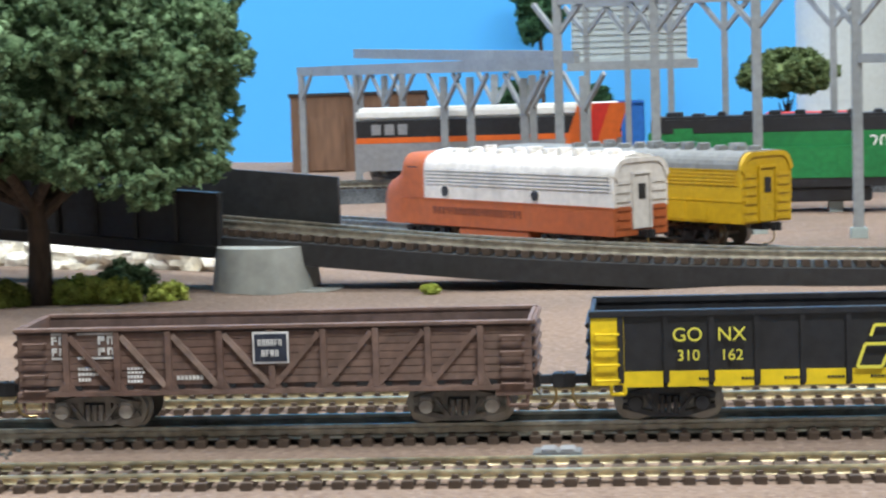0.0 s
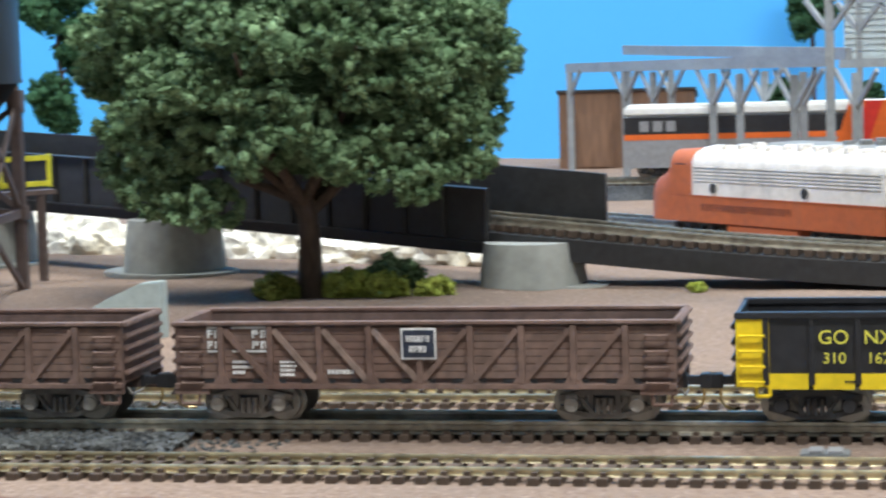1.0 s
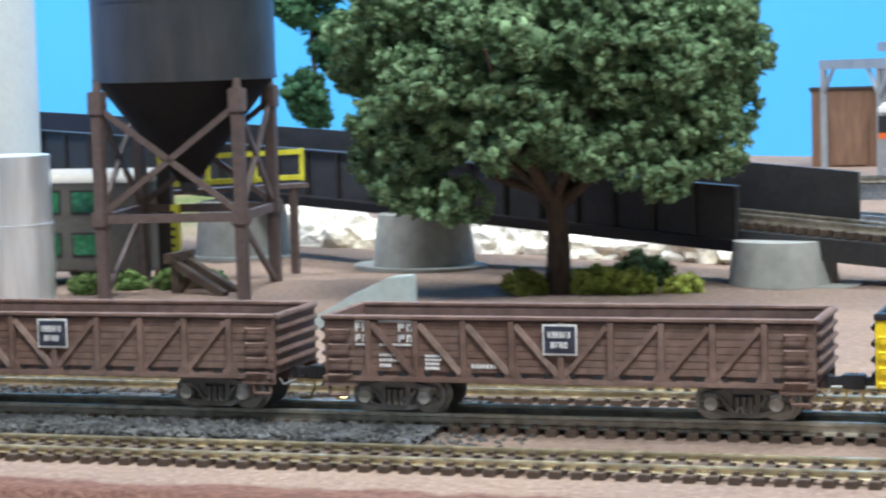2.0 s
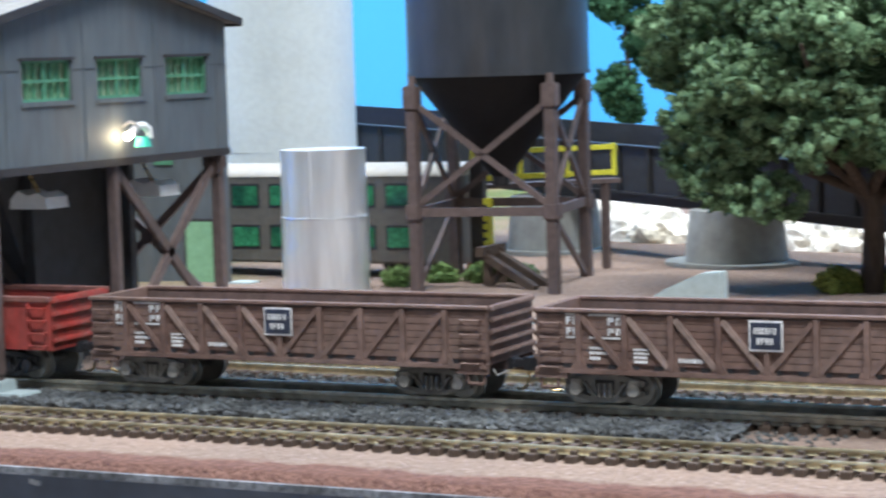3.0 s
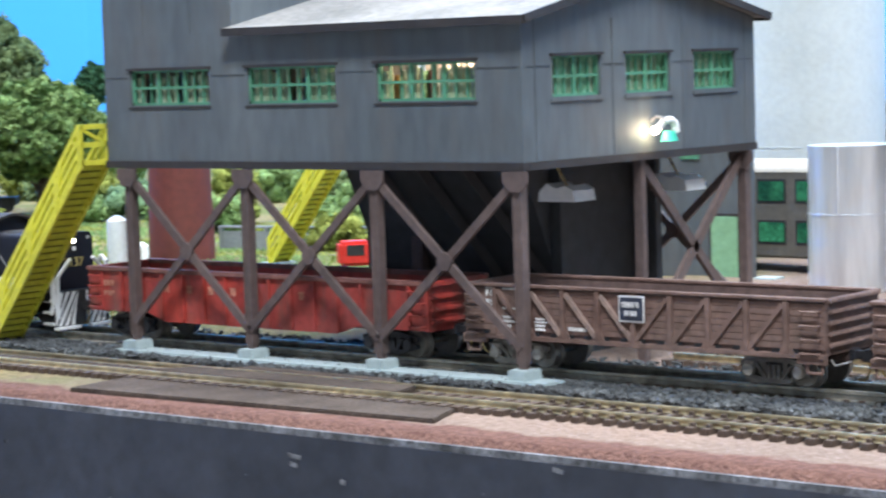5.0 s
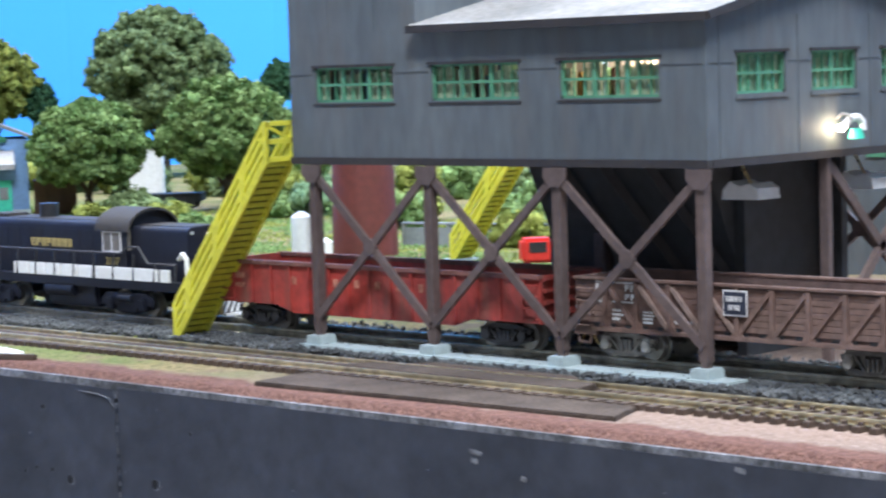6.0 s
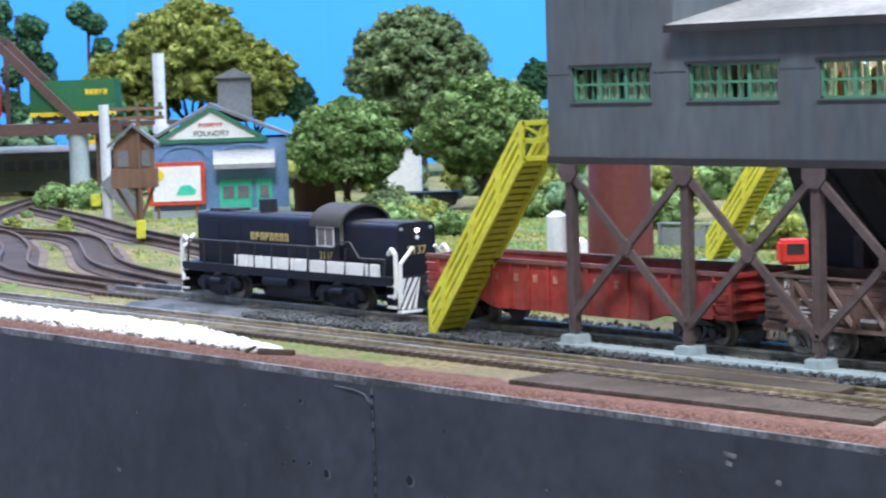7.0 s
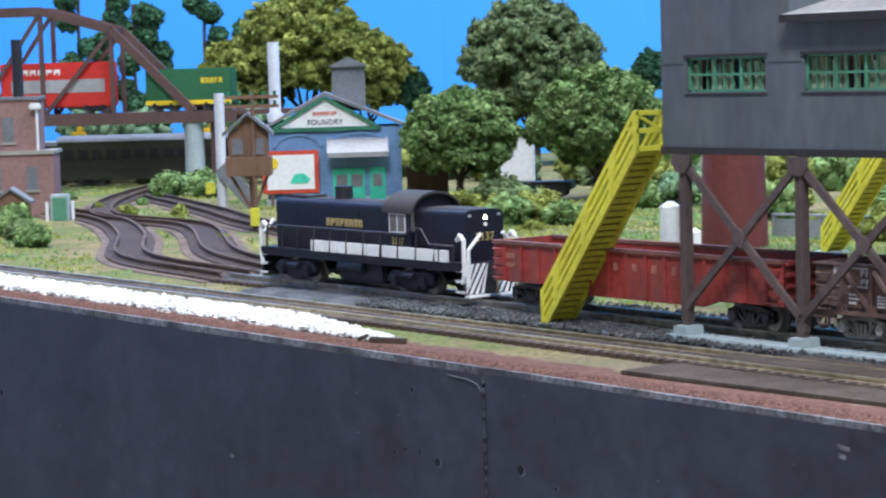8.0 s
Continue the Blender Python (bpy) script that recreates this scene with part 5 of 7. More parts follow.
# ---- tank tower, aluminium can, white tube ----
def tank_tower():
    t = thing("steel_tank_tower", -243.5, 532, 1, "black cone-bottomed steel tank on brown lattice legs", "tank tower")
    R = 23.4
    bm = B()
    tube(bm, (0, 0, 55.4), (0, 0, 120), R, R, 64)
    body = part("tank", bm, TANK, t, smooth=True)
    # The cone's shade below the tank is put into its near-black colour.
    part("cone", tube(B(), (0, 0, 29), (0, 0, 55.3), 2.4, R - 0.5, 48), SHADE_BLACK, t, smooth=True)
    part("rim_band", tube(B(), (0, 0, 55.0), (0, 0, 56.0), R + 0.25, R + 0.25, 64), TANK, body, smooth=True)
    for k in (75, 97):
        part("seam_band", tube(B(), (0, 0, k), (0, 0, k + 0.4), R + 0.15, R + 0.15, 48), TANK, body, smooth=True)
    part("spout", tube(B(), (0, 0, 26.5), (0, 0, 29), 2.2, 2.4, 16), BLACKP, t)
    feet = []
    for a in (234.5, 324.5, 54.5, 144.5):
        x, y = 25.4 * math.cos(radians(a)), 25.4 * math.sin(radians(a))
        feet.append((x, y))
        leg = part("leg", box(B(), x - 1.4, x + 1.4, y - 1.4, y + 1.4, -1, 52, 0.2), POSTBROWN, t)
        part("leg_cap", box(B(), x - 1.9, x + 1.9, y - 1.9, y + 1.9, 47, 53, 0.3), POSTBROWN, leg)
        part("bolt_head", tube(B(), (x, y, 52.5), (x, y, 55.5), 1.2, 0.9, 10), POSTBROWN, leg)
        part("gusset", box(B(), x - 2.0, x + 2.0, y - 2.0, y + 2.0, 19, 23, 0.3), POSTBROWN, leg)
    for (ax, ay), (bx, by) in zip(feet, feet[1:] + feet[:1]):
        part("girt", beam(B(), (ax, ay, 21), (bx, by, 21), 1.4, 2.2), POSTBROWN, t)
        part("cross_brace", beam(B(), (ax, ay, 22), (bx, by, 49), 1.0, 1.5), POSTBROWN, t)
        part("cross_brace", beam(B(), (ax, ay, 49), (bx, by, 22), 1.0, 1.5), POSTBROWN, t)
        if (ax > 0) == (bx > 0):
            part("cross_brace", beam(B(), (ax, ay, 20), (bx, by, 1), 1.0, 1.5), POSTBROWN, t)


tank_tower()


def crinkled(bm, r, z0, z1, seed, depth=0.22):
    """A thin rolled sheet with dents and a slight waist."""
    rows, n = int((z1 - z0) / 1.1) + 1, 72
    rings = []
    for j in range(rows + 1):
        z = z0 + (z1 - z0) * j / rows
        ring = []
        for i in range(n):
            a = 6.28319 * i / n
            d = Vector((math.cos(a) * 2.2, math.sin(a) * 2.2, z * 0.16 + seed))
            rr = r + depth * (noise.noise(d) + 0.5 * noise.noise(d * 2.6))
            ring.append(bm.verts.new((rr * math.cos(a), rr * math.sin(a), z)))
        rings.append(ring)
    for p, q in zip(rings, rings[1:]):
        for i in range(n):
            bm.faces.new((p[i], p[(i + 1) % n], q[(i + 1) % n], q[i]))
    bm.faces.new(rings[-1])
    return bm


def can():
    t = thing("metal_drum", -286, 514, 1, "tall bare aluminium drum of two crinkled rolled sheets", "drum")
    part("lower_shell", crinkled(B(), 11.35, -1, 19.8, 1.0), ALU, t, smooth=True)
    part("upper_shell", crinkled(B(), 11.15, 19.2, 37.2, 7.0, 0.16), ALU, t, smooth=True)
    part("sheet_edge", tube(B(), (0, 0, 19.55), (0, 0, 19.95), 11.5, 11.45, 72), ALU, t, smooth=True)
    part("side_seam", box(B(), 1.6, 2.3, -11.45, -11.0, 19.8, 37.0, 0.05), ALU, t)


can()


def white_tube(x, y, r, h, label):
    t = thing("storage_silo", x, y, 1, label, "silo", group="white silos")
    part("shell", tube(B(), (0, 0, 0), (0, 0, h), r, r, 64), WHITEWALL, t, smooth=True)
    for k in range(1):
        part("band", tube(B(), (0, 0, h * 0.25 * (k + 1)), (0, 0, h * 0.25 * (k + 1) + 0.3), r + 0.12, r + 0.12, 64), WHITEWALL, t, smooth=True)


white_tube(-354, 612, 22.5, 130, "tall plain white silo standing behind the tower")


# ---- bilevel coaches ----
def coach(x, y, rz, L, label, body, roof, H=30.0, bands=(7.5, 19.0), glass=GREENGLASS, wh=5.5, ww=8.0, gap=12.0, group="parked coaches"):
    t = thing("passenger_coach", x, y, 2, label, "coach", rz, group)
    part("body", box(B(), -L, L, -9, 9, 3, H - 2.5, 0.6), body, t)
    out = [(-9.2, H - 3), (9.2, H - 3)] + [(9.2 * math.cos(radians(a)), H - 3 + 3.4 * math.sin(radians(a))) for a in range(15, 180, 15)]
    part("roof", prism(B(), out, "x", -L - 0.3, L + 0.3), roof, t, smooth=True)
    for zz in bands:
        n = int((2 * L - 8) / gap)
        for i in range(n):
            k = -L + 4 + i * gap
            w = part("window", box(B(), k, k + ww, -9.3, -8.9, zz, zz + wh, 0.3), glass, t)
            part("window_frame", box(B(), k - 0.5, k + ww + 0.5, -9.15, -8.95, zz - 0.6, zz + wh + 0.6), BLACKP, w)
    for k in (-1, 1):
        bogie(t, k * (L - 16), 13, BLACKP)
    return t


coach(-360, 553, 2, 97, "dull grey two-level coach with green windows", PASS, CREAM)


def grey_annex():
    t = thing("grey_annex", -330, 520, 1, "grey metal annex with a pale green door", "building")
    part("wall", box(B(), -30, 9.5, 0, 3, -1, 40), GREYWALL, t)
    d = part("door", box(B(), -2.5, 6.0, -0.7, 0.1, 0, 17.5, 0.2), mat("pale_green_door", (0.22, 0.42, 0.24), 0.6, var=0.15), t, "pale green door")
    part("door_frame", box(B(), -3.2, 6.6, -0.4, 0.0, 0, 18.3), ROOFEDGE, d)
    w = part("window", box(B(), -12, -6, -0.6, 0.1, 33, 37), GREENFRAME, t)
    part("step", box(B(), 12.5, 19, -4, 2, -1, 1.6, 0.2), CONCRETE, t, "pale step block")


grey_annex()


def yellow_crane():
    t = thing("yellow_gantry", -256, 560, 1, "yellow gantry frame with a measuring pole behind the tank", "gantry")
    part("pole", box(B(), -4.4, -0.4, -12, -9, 0, 32, 0.3), ROOFEDGE, t, "dark square pole")
    p = part("yellow_pole", box(B(), 0.4, 2.6, -14, -12, 0, 22, 0.2), CONV, t, "yellow marked pole")
    for k in range(9):
        part("pole_mark", box(B(), 0.6, 1.6, -14.2, -13.9, 2 + k * 2.2, 2.8 + k * 2.2), BLACKP, p)
    bm = B()
    for z in (27, 34):
        beam(bm, (-5, -8, z), (24, 22, z), 0.9, 1.4)
    for k in (0, 0.33, 0.66, 1):
        beam(bm, (-5 + 29 * k, -8 + 30 * k, 26), (-5 + 29 * k, -8 + 30 * k, 35), 0.9, 1.1)
    part("railing", bm, CONV, t, "yellow lattice railing")
    part("platform", prism(B(), [(-6, -10), (26, 22), (22, 26), (-8, -4)], "z", 24, 25.2), POSTBROWN, t)
    for x, y in ((22, 20),):
        part("platform_leg", box(B(), x - 1, x + 1, y - 1, y + 1, 0, 24), POSTBROWN, t)


yellow_crane()


def buffer_stop():
    t = thing("buffer_stop", -240, 534, 1, "brown timber buffer stop", "buffer stop")
    for s in (-4, 4):
        part("beam", beam(B(), (-9, s, 9), (9, s - 6, 0.5), 2.0, 2.0), TIE, t)
        part("upright", beam(B(), (-7, s, 0), (-7, s, 10), 2.0, 2.0), TIE, t)
        part("strut", beam(B(), (-2, s, 6), (-7, s, 0), 1.6, 1.6), TIE, t)
    part("bumper", beam(B(), (-8, -7, 9.5), (-8, 7, 9.5), 2.4, 2.4), TIE, t)


buffer_stop()


def coach_end_post():
    # Added post in place of the coach's red and white end.
    t = thing("red_white_coach_end", -268, 566, 1, "red and white striped post standing in for the coach's striped end", "signal")
    for i in range(8):
        part("band", tube(B(), (0, 0, i * 3.4), (0, 0, i * 3.4 + 3.4), 2.2, seg=14), WHITE if i % 2 else TRAINRED, t)


coach_end_post()


# ---- bridge with the climbing track ----
BRIDGE = [(160, 552, 3), (60, 549, 5.5), (10, 552, 7), (-40, 556, 10), (-92, 563, 14.5), (-160, 588, 19), (-227, 614, 23), (-353, 668, 29), (-480, 728, 33), (-640, 800, 36)]
track([(x, y, z - 1.0) for x, y, z in BRIDGE], "curving bridge track with bright rails", metal=RAIL_DULL)


def girder_bridge():
    t = thing("girder_bridge", 0, 0, 0, "black plate girder railway bridge on plaster piers", "bridge")
    line = along(BRIDGE, 6)
    part("deck", strip(B(), line, [(-10.5, -5.8), (10.5, -5.8), (10.5, -0.2), (-10.5, -0.2)]), GIRDER, t, "black track bed edge")
    near = [(p, a) for p, a in line if -600 < p.x < -102]
    prof = [(9.5, -2.5), (11.0, -2.5), (11.0, 10.5), (9.5, 10.5)]
    part("girder", strip(B(), near, prof), GIRDER, t, "black riveted side girder")
    part("girder", strip(B(), [(p, a) for p, a in line if -600 < p.x < -79], [(-9.5, -4.5), (-11.0, -4.5), (-11.0, 15.0), (-9.5, 15.0)]), GIRDER, t, "black riveted side girder")
    for (p, a) in near[::2]:
        n = Vector((-math.sin(a), math.cos(a), 0))
        part("stiffener", beam(B(), p + n * 11.4 + Vector((0, 0, -2.3)), p + n * 11.4 + Vector((0, 0, 10.3)), 0.9, 0.9), GIRDER, t)
    part("flange", strip(B(), near, [(9.0, 10.5), (12.2, 10.5), (12.2, 10.9), (9.0, 10.9)]), GIRDER, t)
    # Pale strip stands in for light caught along the girder's edge.
    part("edge_strip", strip(B(), [(p, a) for p, a in line if -600 < p.x < -140], [(-11.3, 9.2), (-11.05, 9.2), (-11.05, 9.7), (-11.3, 9.7)]), LETTER, t, "thin pale strip painted as the highlight on the girder's edge")
    part("flange", strip(B(), near, [(9.0, -3.1), (12.2, -3.1), (12.2, -2.5), (9.0, -2.5)]), GIRDER, t)


girder_bridge()


def pier(x, y, h, rz, label):
    t = thing("bridge_pier", x, y, 1, label, "pier", rz, "bridge piers")
    bm = B()
    rings = []
    for z, k in ((-1.5, 1.12), (h * 0.5, 1.05), (h, 0.98)):
        ring = []
        for i in range(40):
            a = 6.2832 * i / 40
            ring.append(bm.verts.new((11.6 * k * math.copysign(abs(math.cos(a)) ** 0.8, math.cos(a)), 13 * k * math.copysign(abs(math.sin(a)) ** 0.8, math.sin(a)), z)))
        rings.append(ring)
    for r, q in zip(rings, rings[1:]):
        for i in range(40):
            bm.faces.new((r[i], r[(i + 1) % 40], q[(i + 1) % 40], q[i]))
    bm.faces.new(rings[-1])
    part("shaft", bm, PIERGREY, t, smooth=True)
    bm = B()
    tube(bm, (12, 0, -1.5), (12, 0, 1.2), 8.5, 8, 32)
    if h > 14:
        prism(bm, [(21 * math.cos(radians(a)), -2 + 15 * math.sin(radians(a))) for a in range(0, 360, 15)], "z", -1.5, 1.5, 0.3)
    part("footing", bm, PIERGREY, t, smooth=True)


pier(-94.5, 557, 11.8, -14, "pale grey oval plaster bridge pier")
pier(-202, 597, 15.8, -22, "pale grey oval plaster bridge pier")
pier(-270, 628, 17.5, -22, "pale grey oval plaster bridge pier")


def ramp_piece():
    t = thing("retaining_wedge", -169, 459, 1, "small blue-grey curved retaining wedge", "wedge")
    bm = B()
    prism(bm, [(-38, -1), (11, -1), (11, 13), (6, 12.5), (-2, 9), (-10, 4.5), (-18, 2.2), (-38, 1.2)], "y", -2, 2, 0.3)
    part("wedge", bm, CONCRETE, t)


ramp_piece()


def rocks():
    rng = random.Random(8)
    for i in range(17):
        f = i / 16
        x, y = -285 + 185 * f, 668 - 62 * f
        if 0.2 < f < 0.32:
            continue
        t = thing("rock", x + rng.uniform(-2, 2), y + 6, 0, "white plaster rock with tan stains", "rock", group="white rocks")
        bm = B()
        bmesh.ops.create_icosphere(bm, subdivisions=4, radius=1.0)
        o = Vector((i * 3.7, 0, 0))
        for v in bm.verts:
            d = v.co.normalized()
            k = 1 + 0.5 * noise.noise(d * 1.5 + o) + 0.3 * noise.noise(d * 4 + o) + 0.12 * abs(noise.noise(d * 9 + o))
            v.co = Vector((d.x * 14 * k, d.y * 7 * k, d.z * (9.5 + 2.5 * math.sin(i)) * k + 2.5))
        part("stone", bm, ROCK, t)


rocks()


# ---- engine yard ----
def cab_unit(x, y, rz, label, lower, upper, roof, nose=True):
    """A streamlined diesel, 97 mm long; its nose points to +x."""
    z = RAILTOP + 1.0
    t = thing("diesel_locomotive", x, y, z, label, "locomotive", rz, "parked locomotives")
    L, W = 50.5, 9.6
    z0 = 5 if nose else 6.5
    lo = prism(B(), [(-W, z0), (W, z0), (W, 12.5), (-W, 12.5)], "x", -L, L - (12 if nose else 0), 0.2)
    part("lower_body", lo, lower, t)
    for a, b in ((-17, 13),):
        part("valance", box(B(), a, b, -W + 0.3, W - 0.3, 2.2, z0 + 0.1, 0.5), lower if nose else BLACKP, t)
    up = [(-W, 12.5), (W, 12.5), (W, 20.6)] + [((W - 4.2) + 4.2 * math.cos(radians(a)), 20.6 + 4.6 * math.sin(radians(a))) for a in (15, 30, 45, 60, 75, 90)] + [(-(W - 4.2) - 4.2 * math.cos(radians(a)), 20.6 + 4.6 * math.sin(radians(a))) for a in (90, 75, 60, 45, 30, 15)] + [(-W, 20.6)]
    ub = part("upper_body", prism(B(), up, "x", -L, L - (23 if nose else 0)), upper, t, smooth=True)
    if nose:
        part("cab", prism(B(), up, "x", L - 23, L - 13.5), lower, t, smooth=True)
    rf = [(-W + 2.6, 24.6), (W - 2.6, 24.6), (W - 5, 25.8), (0, 26.3), (-W + 5, 25.8)]
    if not nose:
        rf = [(y * 1.025, z + 0.25) for y, z in up[2:]]
    r = part("roof", prism(B(), rf, "x", -L + 1, L - (23 if nose else 1)), roof, t)
    rng = random.Random(4)
    for i in range(11):
        k = -L + 4 + i * 6.2
        part("roof_fan", tube(B(), (k, 0, 25), (k, 0, 26.6 + rng.uniform(-0.2, 0.7)), rng.uniform(1.6, 3.2), rng.uniform(1.2, 2.6), 14), roof, r, smooth=True)
        part("roof_hatch", box(B(), k + 1.5, k + 3.8, rng.uniform(1.5, 3), rng.uniform(4.5, 6), 25, 26.7 + rng.uniform(-0.2, 0.6), 0.3), roof, r)
    part("roof_rim", prism(B(), [(y * 1.015, z) for y, z in up[2:]] + [(y * 0.9, z - 1.1) for y, z in up[:1:-1]], "x", -L - 0.5, -L + 0.6), upper, r)
    if nose:
        bm = B()
        secs = []
        for k, (s, zt) in enumerate(((1.0, 24.2), (1.0, 23.6), (0.98, 19.8), (0.94, 18.6), (0.84, 17.2), (0.58, 14.8))):
            xx = L - 16 + (2, 4, 6.8, 9.5, 13, 15.6)[k]
            ring = []
            for a in range(0, 181, 15):
                c, sn = math.cos(radians(a)), math.sin(radians(a))
                ring.append(bm.verts.new((xx, W * s * math.copysign(abs(c) ** 0.45, c), 5 + (zt - 5) * sn ** 0.5 if sn > 0 else 5)))
            secs.append(ring)
        for a, b in zip(secs, secs[1:]):
            for i in range(len(a) - 1):
                bm.faces.new((a[i], a[i + 1], b[i + 1], b[i]))
        bm.faces.new(secs[-1])
        bmesh.ops.recalc_face_normals(bm, faces=bm.faces[:])
        nb = part("nose", bm, lower, t, smooth=True)
        for s in (-1, 1):
            part("windshield", beam(B(), (L - 11.6, s * 1, 21.2), (L - 12.2, s * 7, 21.2), 0.6, 3.2), BLACKP, nb)
            part("cab_window", box(B(), L - 20, L - 15.5, *sorted((s * 9.2, s * 9.55)), 18.0, 21.4), BLACKP, nb)
    for s in (-1, 1):
        for k in range(5):
            part("grille_line", box(B(), -L + 1.5, L - 24, *sorted((s * (W - 0.1), s * (W + 0.28))), 16.6 + k * 0.95, 17.1 + k * 0.95, 0.08), upper, ub)
        part("grille_shade", box(B(), -L + 1.5, L - 24, *sorted((s * (W - 0.05), s * (W + 0.05))), 16.5, 21.0), GREY_U if nose else lower, ub, "shaded grille between the bars")
        part("belt_line", box(B(), -L, L - 23, *sorted((s * (W - 0.1), s * (W + 0.16))), 12.3, 12.7), lower, ub)
        for k in (() if nose else (-38, -30, -6, 4)):
            part("side_panel", box(B(), k, k + 6, *sorted((s * (W - 0.1), s * (W + 0.14))), 7.2, 12.0, 0.1), lower, t)
        for k in (-20, 18):
            p = part("porthole", tube(B(), (k, s * (W - 0.2), 14.8), (k, s * (W + 0.3), 14.8), 1.5, seg=18), BLACKP, ub)
            part("porthole_ring", tube(B(), (k, s * (W - 0.1), 14.8), (k, s * (W + 0.2), 14.8), 1.9, seg=18), upper, p)
        bm = B()
        if nose:
            bars(bm, -14, 24, 8.4, 20, 2.0, s * W - 0.02 if s < 0 else s * W + 0.1, 7)
            part("lettering", bm, mat("dark_red_lettering", (0.2, 0.05, 0.02), 0.6), t, "dark letters along the lower side")
        for k in range(6):
            part("rear_louvre", box(B(), -L - 0.4, -L, *sorted((s * 4.0, s * 8.6)), 7.0 + k * 2.3, 8.2 + k * 2.3, 0.15), lower if k < 3 else upper, t)
    d = part("end_door", box(B(), -L - 0.35, -L, -2.6, 2.6, 6.8, 20.5, 0.1), lower if not nose else upper, t)
    part("door_window", box(B(), -L - 0.55, -L - 0.3, -1.2, 1.2, 14.5, 18.5), BLACKP, d)
    for y in (-3.1, 3.1):
        part("door_frame", box(B(), -L - 0.7, -L, y - 0.35, y + 0.35, 6.8, 21.2, 0.1), lower if not nose else upper, d)
    part("door_head", box(B(), -L - 0.8, -L, -3.4, 3.4, 20.9, 21.7, 0.1), lower if not nose else upper, d)
    part("fuel_tank", box(B(), -12, 12, -7.5, 7.5, 1.6, 5, 0.5), BLACKP, t)
    for k in (-1, 1):
        bogie(t, k * 29, 15, BLACKP)
    coupler(t, -L + 1, -1)
    return t


cab_unit(-35.9, 621.9, 134, "orange and dirty white streamlined diesel, lettered along its side", IC_ORANGE, IC_WHITE, IC_WHITE)
cab_unit(-3.0, 634.6, 134, "yellow streamlined booster diesel with a grey roof", YELLOW_U, YELLOW_U, ROOFGREY, nose=False)
track([(-180, 755, 1), (-103, 692, 1), (-34, 620, 1), (6, 578, 1), (50, 558, 1)], "yard track under the orange diesel", metal=RAIL_DULL)
track([(-118, 750, 1), (-60, 695, 1), (-0.4, 633, 1), (40, 591, 1), (80, 566, 1)], "yard track under the yellow diesel", metal=RAIL_DULL)
track([(-140, 858, 5), (140, 858, 5)], "yard track in the engine house", bed=BALLAST, metal=RAIL_DULL)


def power_car():
    t = thing("passenger_coach", -58, 858, 9.5, "silver, black and orange striped coach in the engine house", "coach", group="parked coaches")
    L = 50
    part("lower_side", box(B(), -L, L, -9, 9, 4, 14.5), GALV, t)
    part("orange_stripe", box(B(), -L, L, -9.1, 9.1, 14.5, 16.6), MARKER, t)
    part("window_band", box(B(), -L, L, -9, 9, 16.6, 23), BLACKP, t)
    part("roof_side", box(B(), -L, L, -8.8, 8.8, 23, 27.5, 1.2), WHITE, t)
    for i in range(3):
        part("orange_slash", prism(B(), [(L - 24 + i * 6, 4), (L - 17 + i * 6, 4), (L - 9 + i * 6, 27.5), (L - 16 + i * 6, 27.5)], "y", -9.4 - 0.1 * i, -8.9), MARKER if i != 1 else TRAINRED, t)
    for i in range(3):
        part("window", box(B(), -L + 6 + i * 5, -L + 9.5 + i * 5, -9.3, -8.9, 17.6, 21.6), GALV, t)
    for k in (-1, 1):
        bogie(t, k * (L - 14), 13, BLACKP)


power_car()


def green_engine():
    t = thing("diesel_locomotive", 62, 765, 4, "green and black hood diesel parked beyond the frame", "locomotive", -6, "parked locomotives")
    L = 62
    part("frame", box(B(), -L, L, -9, 9, 6, 9), BLACKP, t)
    part("hood_side", box(B(), -L + 2, L - 4, -7, 7, 9, 25, 0.6), GREEN_BN, t)
    part("walkway_side", box(B(), -L, L, -9.2, -8.6, 9, 14), GREEN_BN, t)
    part("hood_top", box(B(), -L + 3, L - 5, -7.1, 7.1, 23.5, 30, 1.0), BLACKP, t)
    part("battery_box", box(B(), -L + 36, L - 30, -9.0, -7.0, 9, 19.5, 0.5), GREEN_BN, t)
    part("front_hood", box(B(), -L + 10, -L + 18, -7.2, 7.2, 20, 27, 0.8), GREEN_BN, t)
    for i in range(16):
        part("hood_door", box(B(), -L + 8 + i * 6, -L + 13 + i * 6, -7.25, -6.9, 11, 22, 0.1), GREEN_BN, t)
        part("railing_post", tube(B(), (-L + 4 + i * 7.6, -9, 9), (-L + 4 + i * 7.6, -9, 16), 0.3, seg=6), GREEN_BN, t)
    writing("hood_number", "20", 6.4, WHITE, t, pose(0.0165, -0.0074, 0.0185, 90, 0, 0), 0.1, "large white painted numerals")
    rng = random.Random(6)
    for i in range(12):
        k = -L + 8 + i * 8.6
        part("roof_detail", box(B(), k, k + rng.uniform(2.5, 6), -4, 4, 29.5, 30.6 + rng.uniform(0, 1.0), 0.3), BLACKP, t)
    for k in (-1, 1):
        bogie(t, k * (L - 20), 22, BLACKP)
    part("fuel_tank", box(B(), -14, 14, -8, 8, 1, 6, 0.5), BLACKP, t)


green_engine()


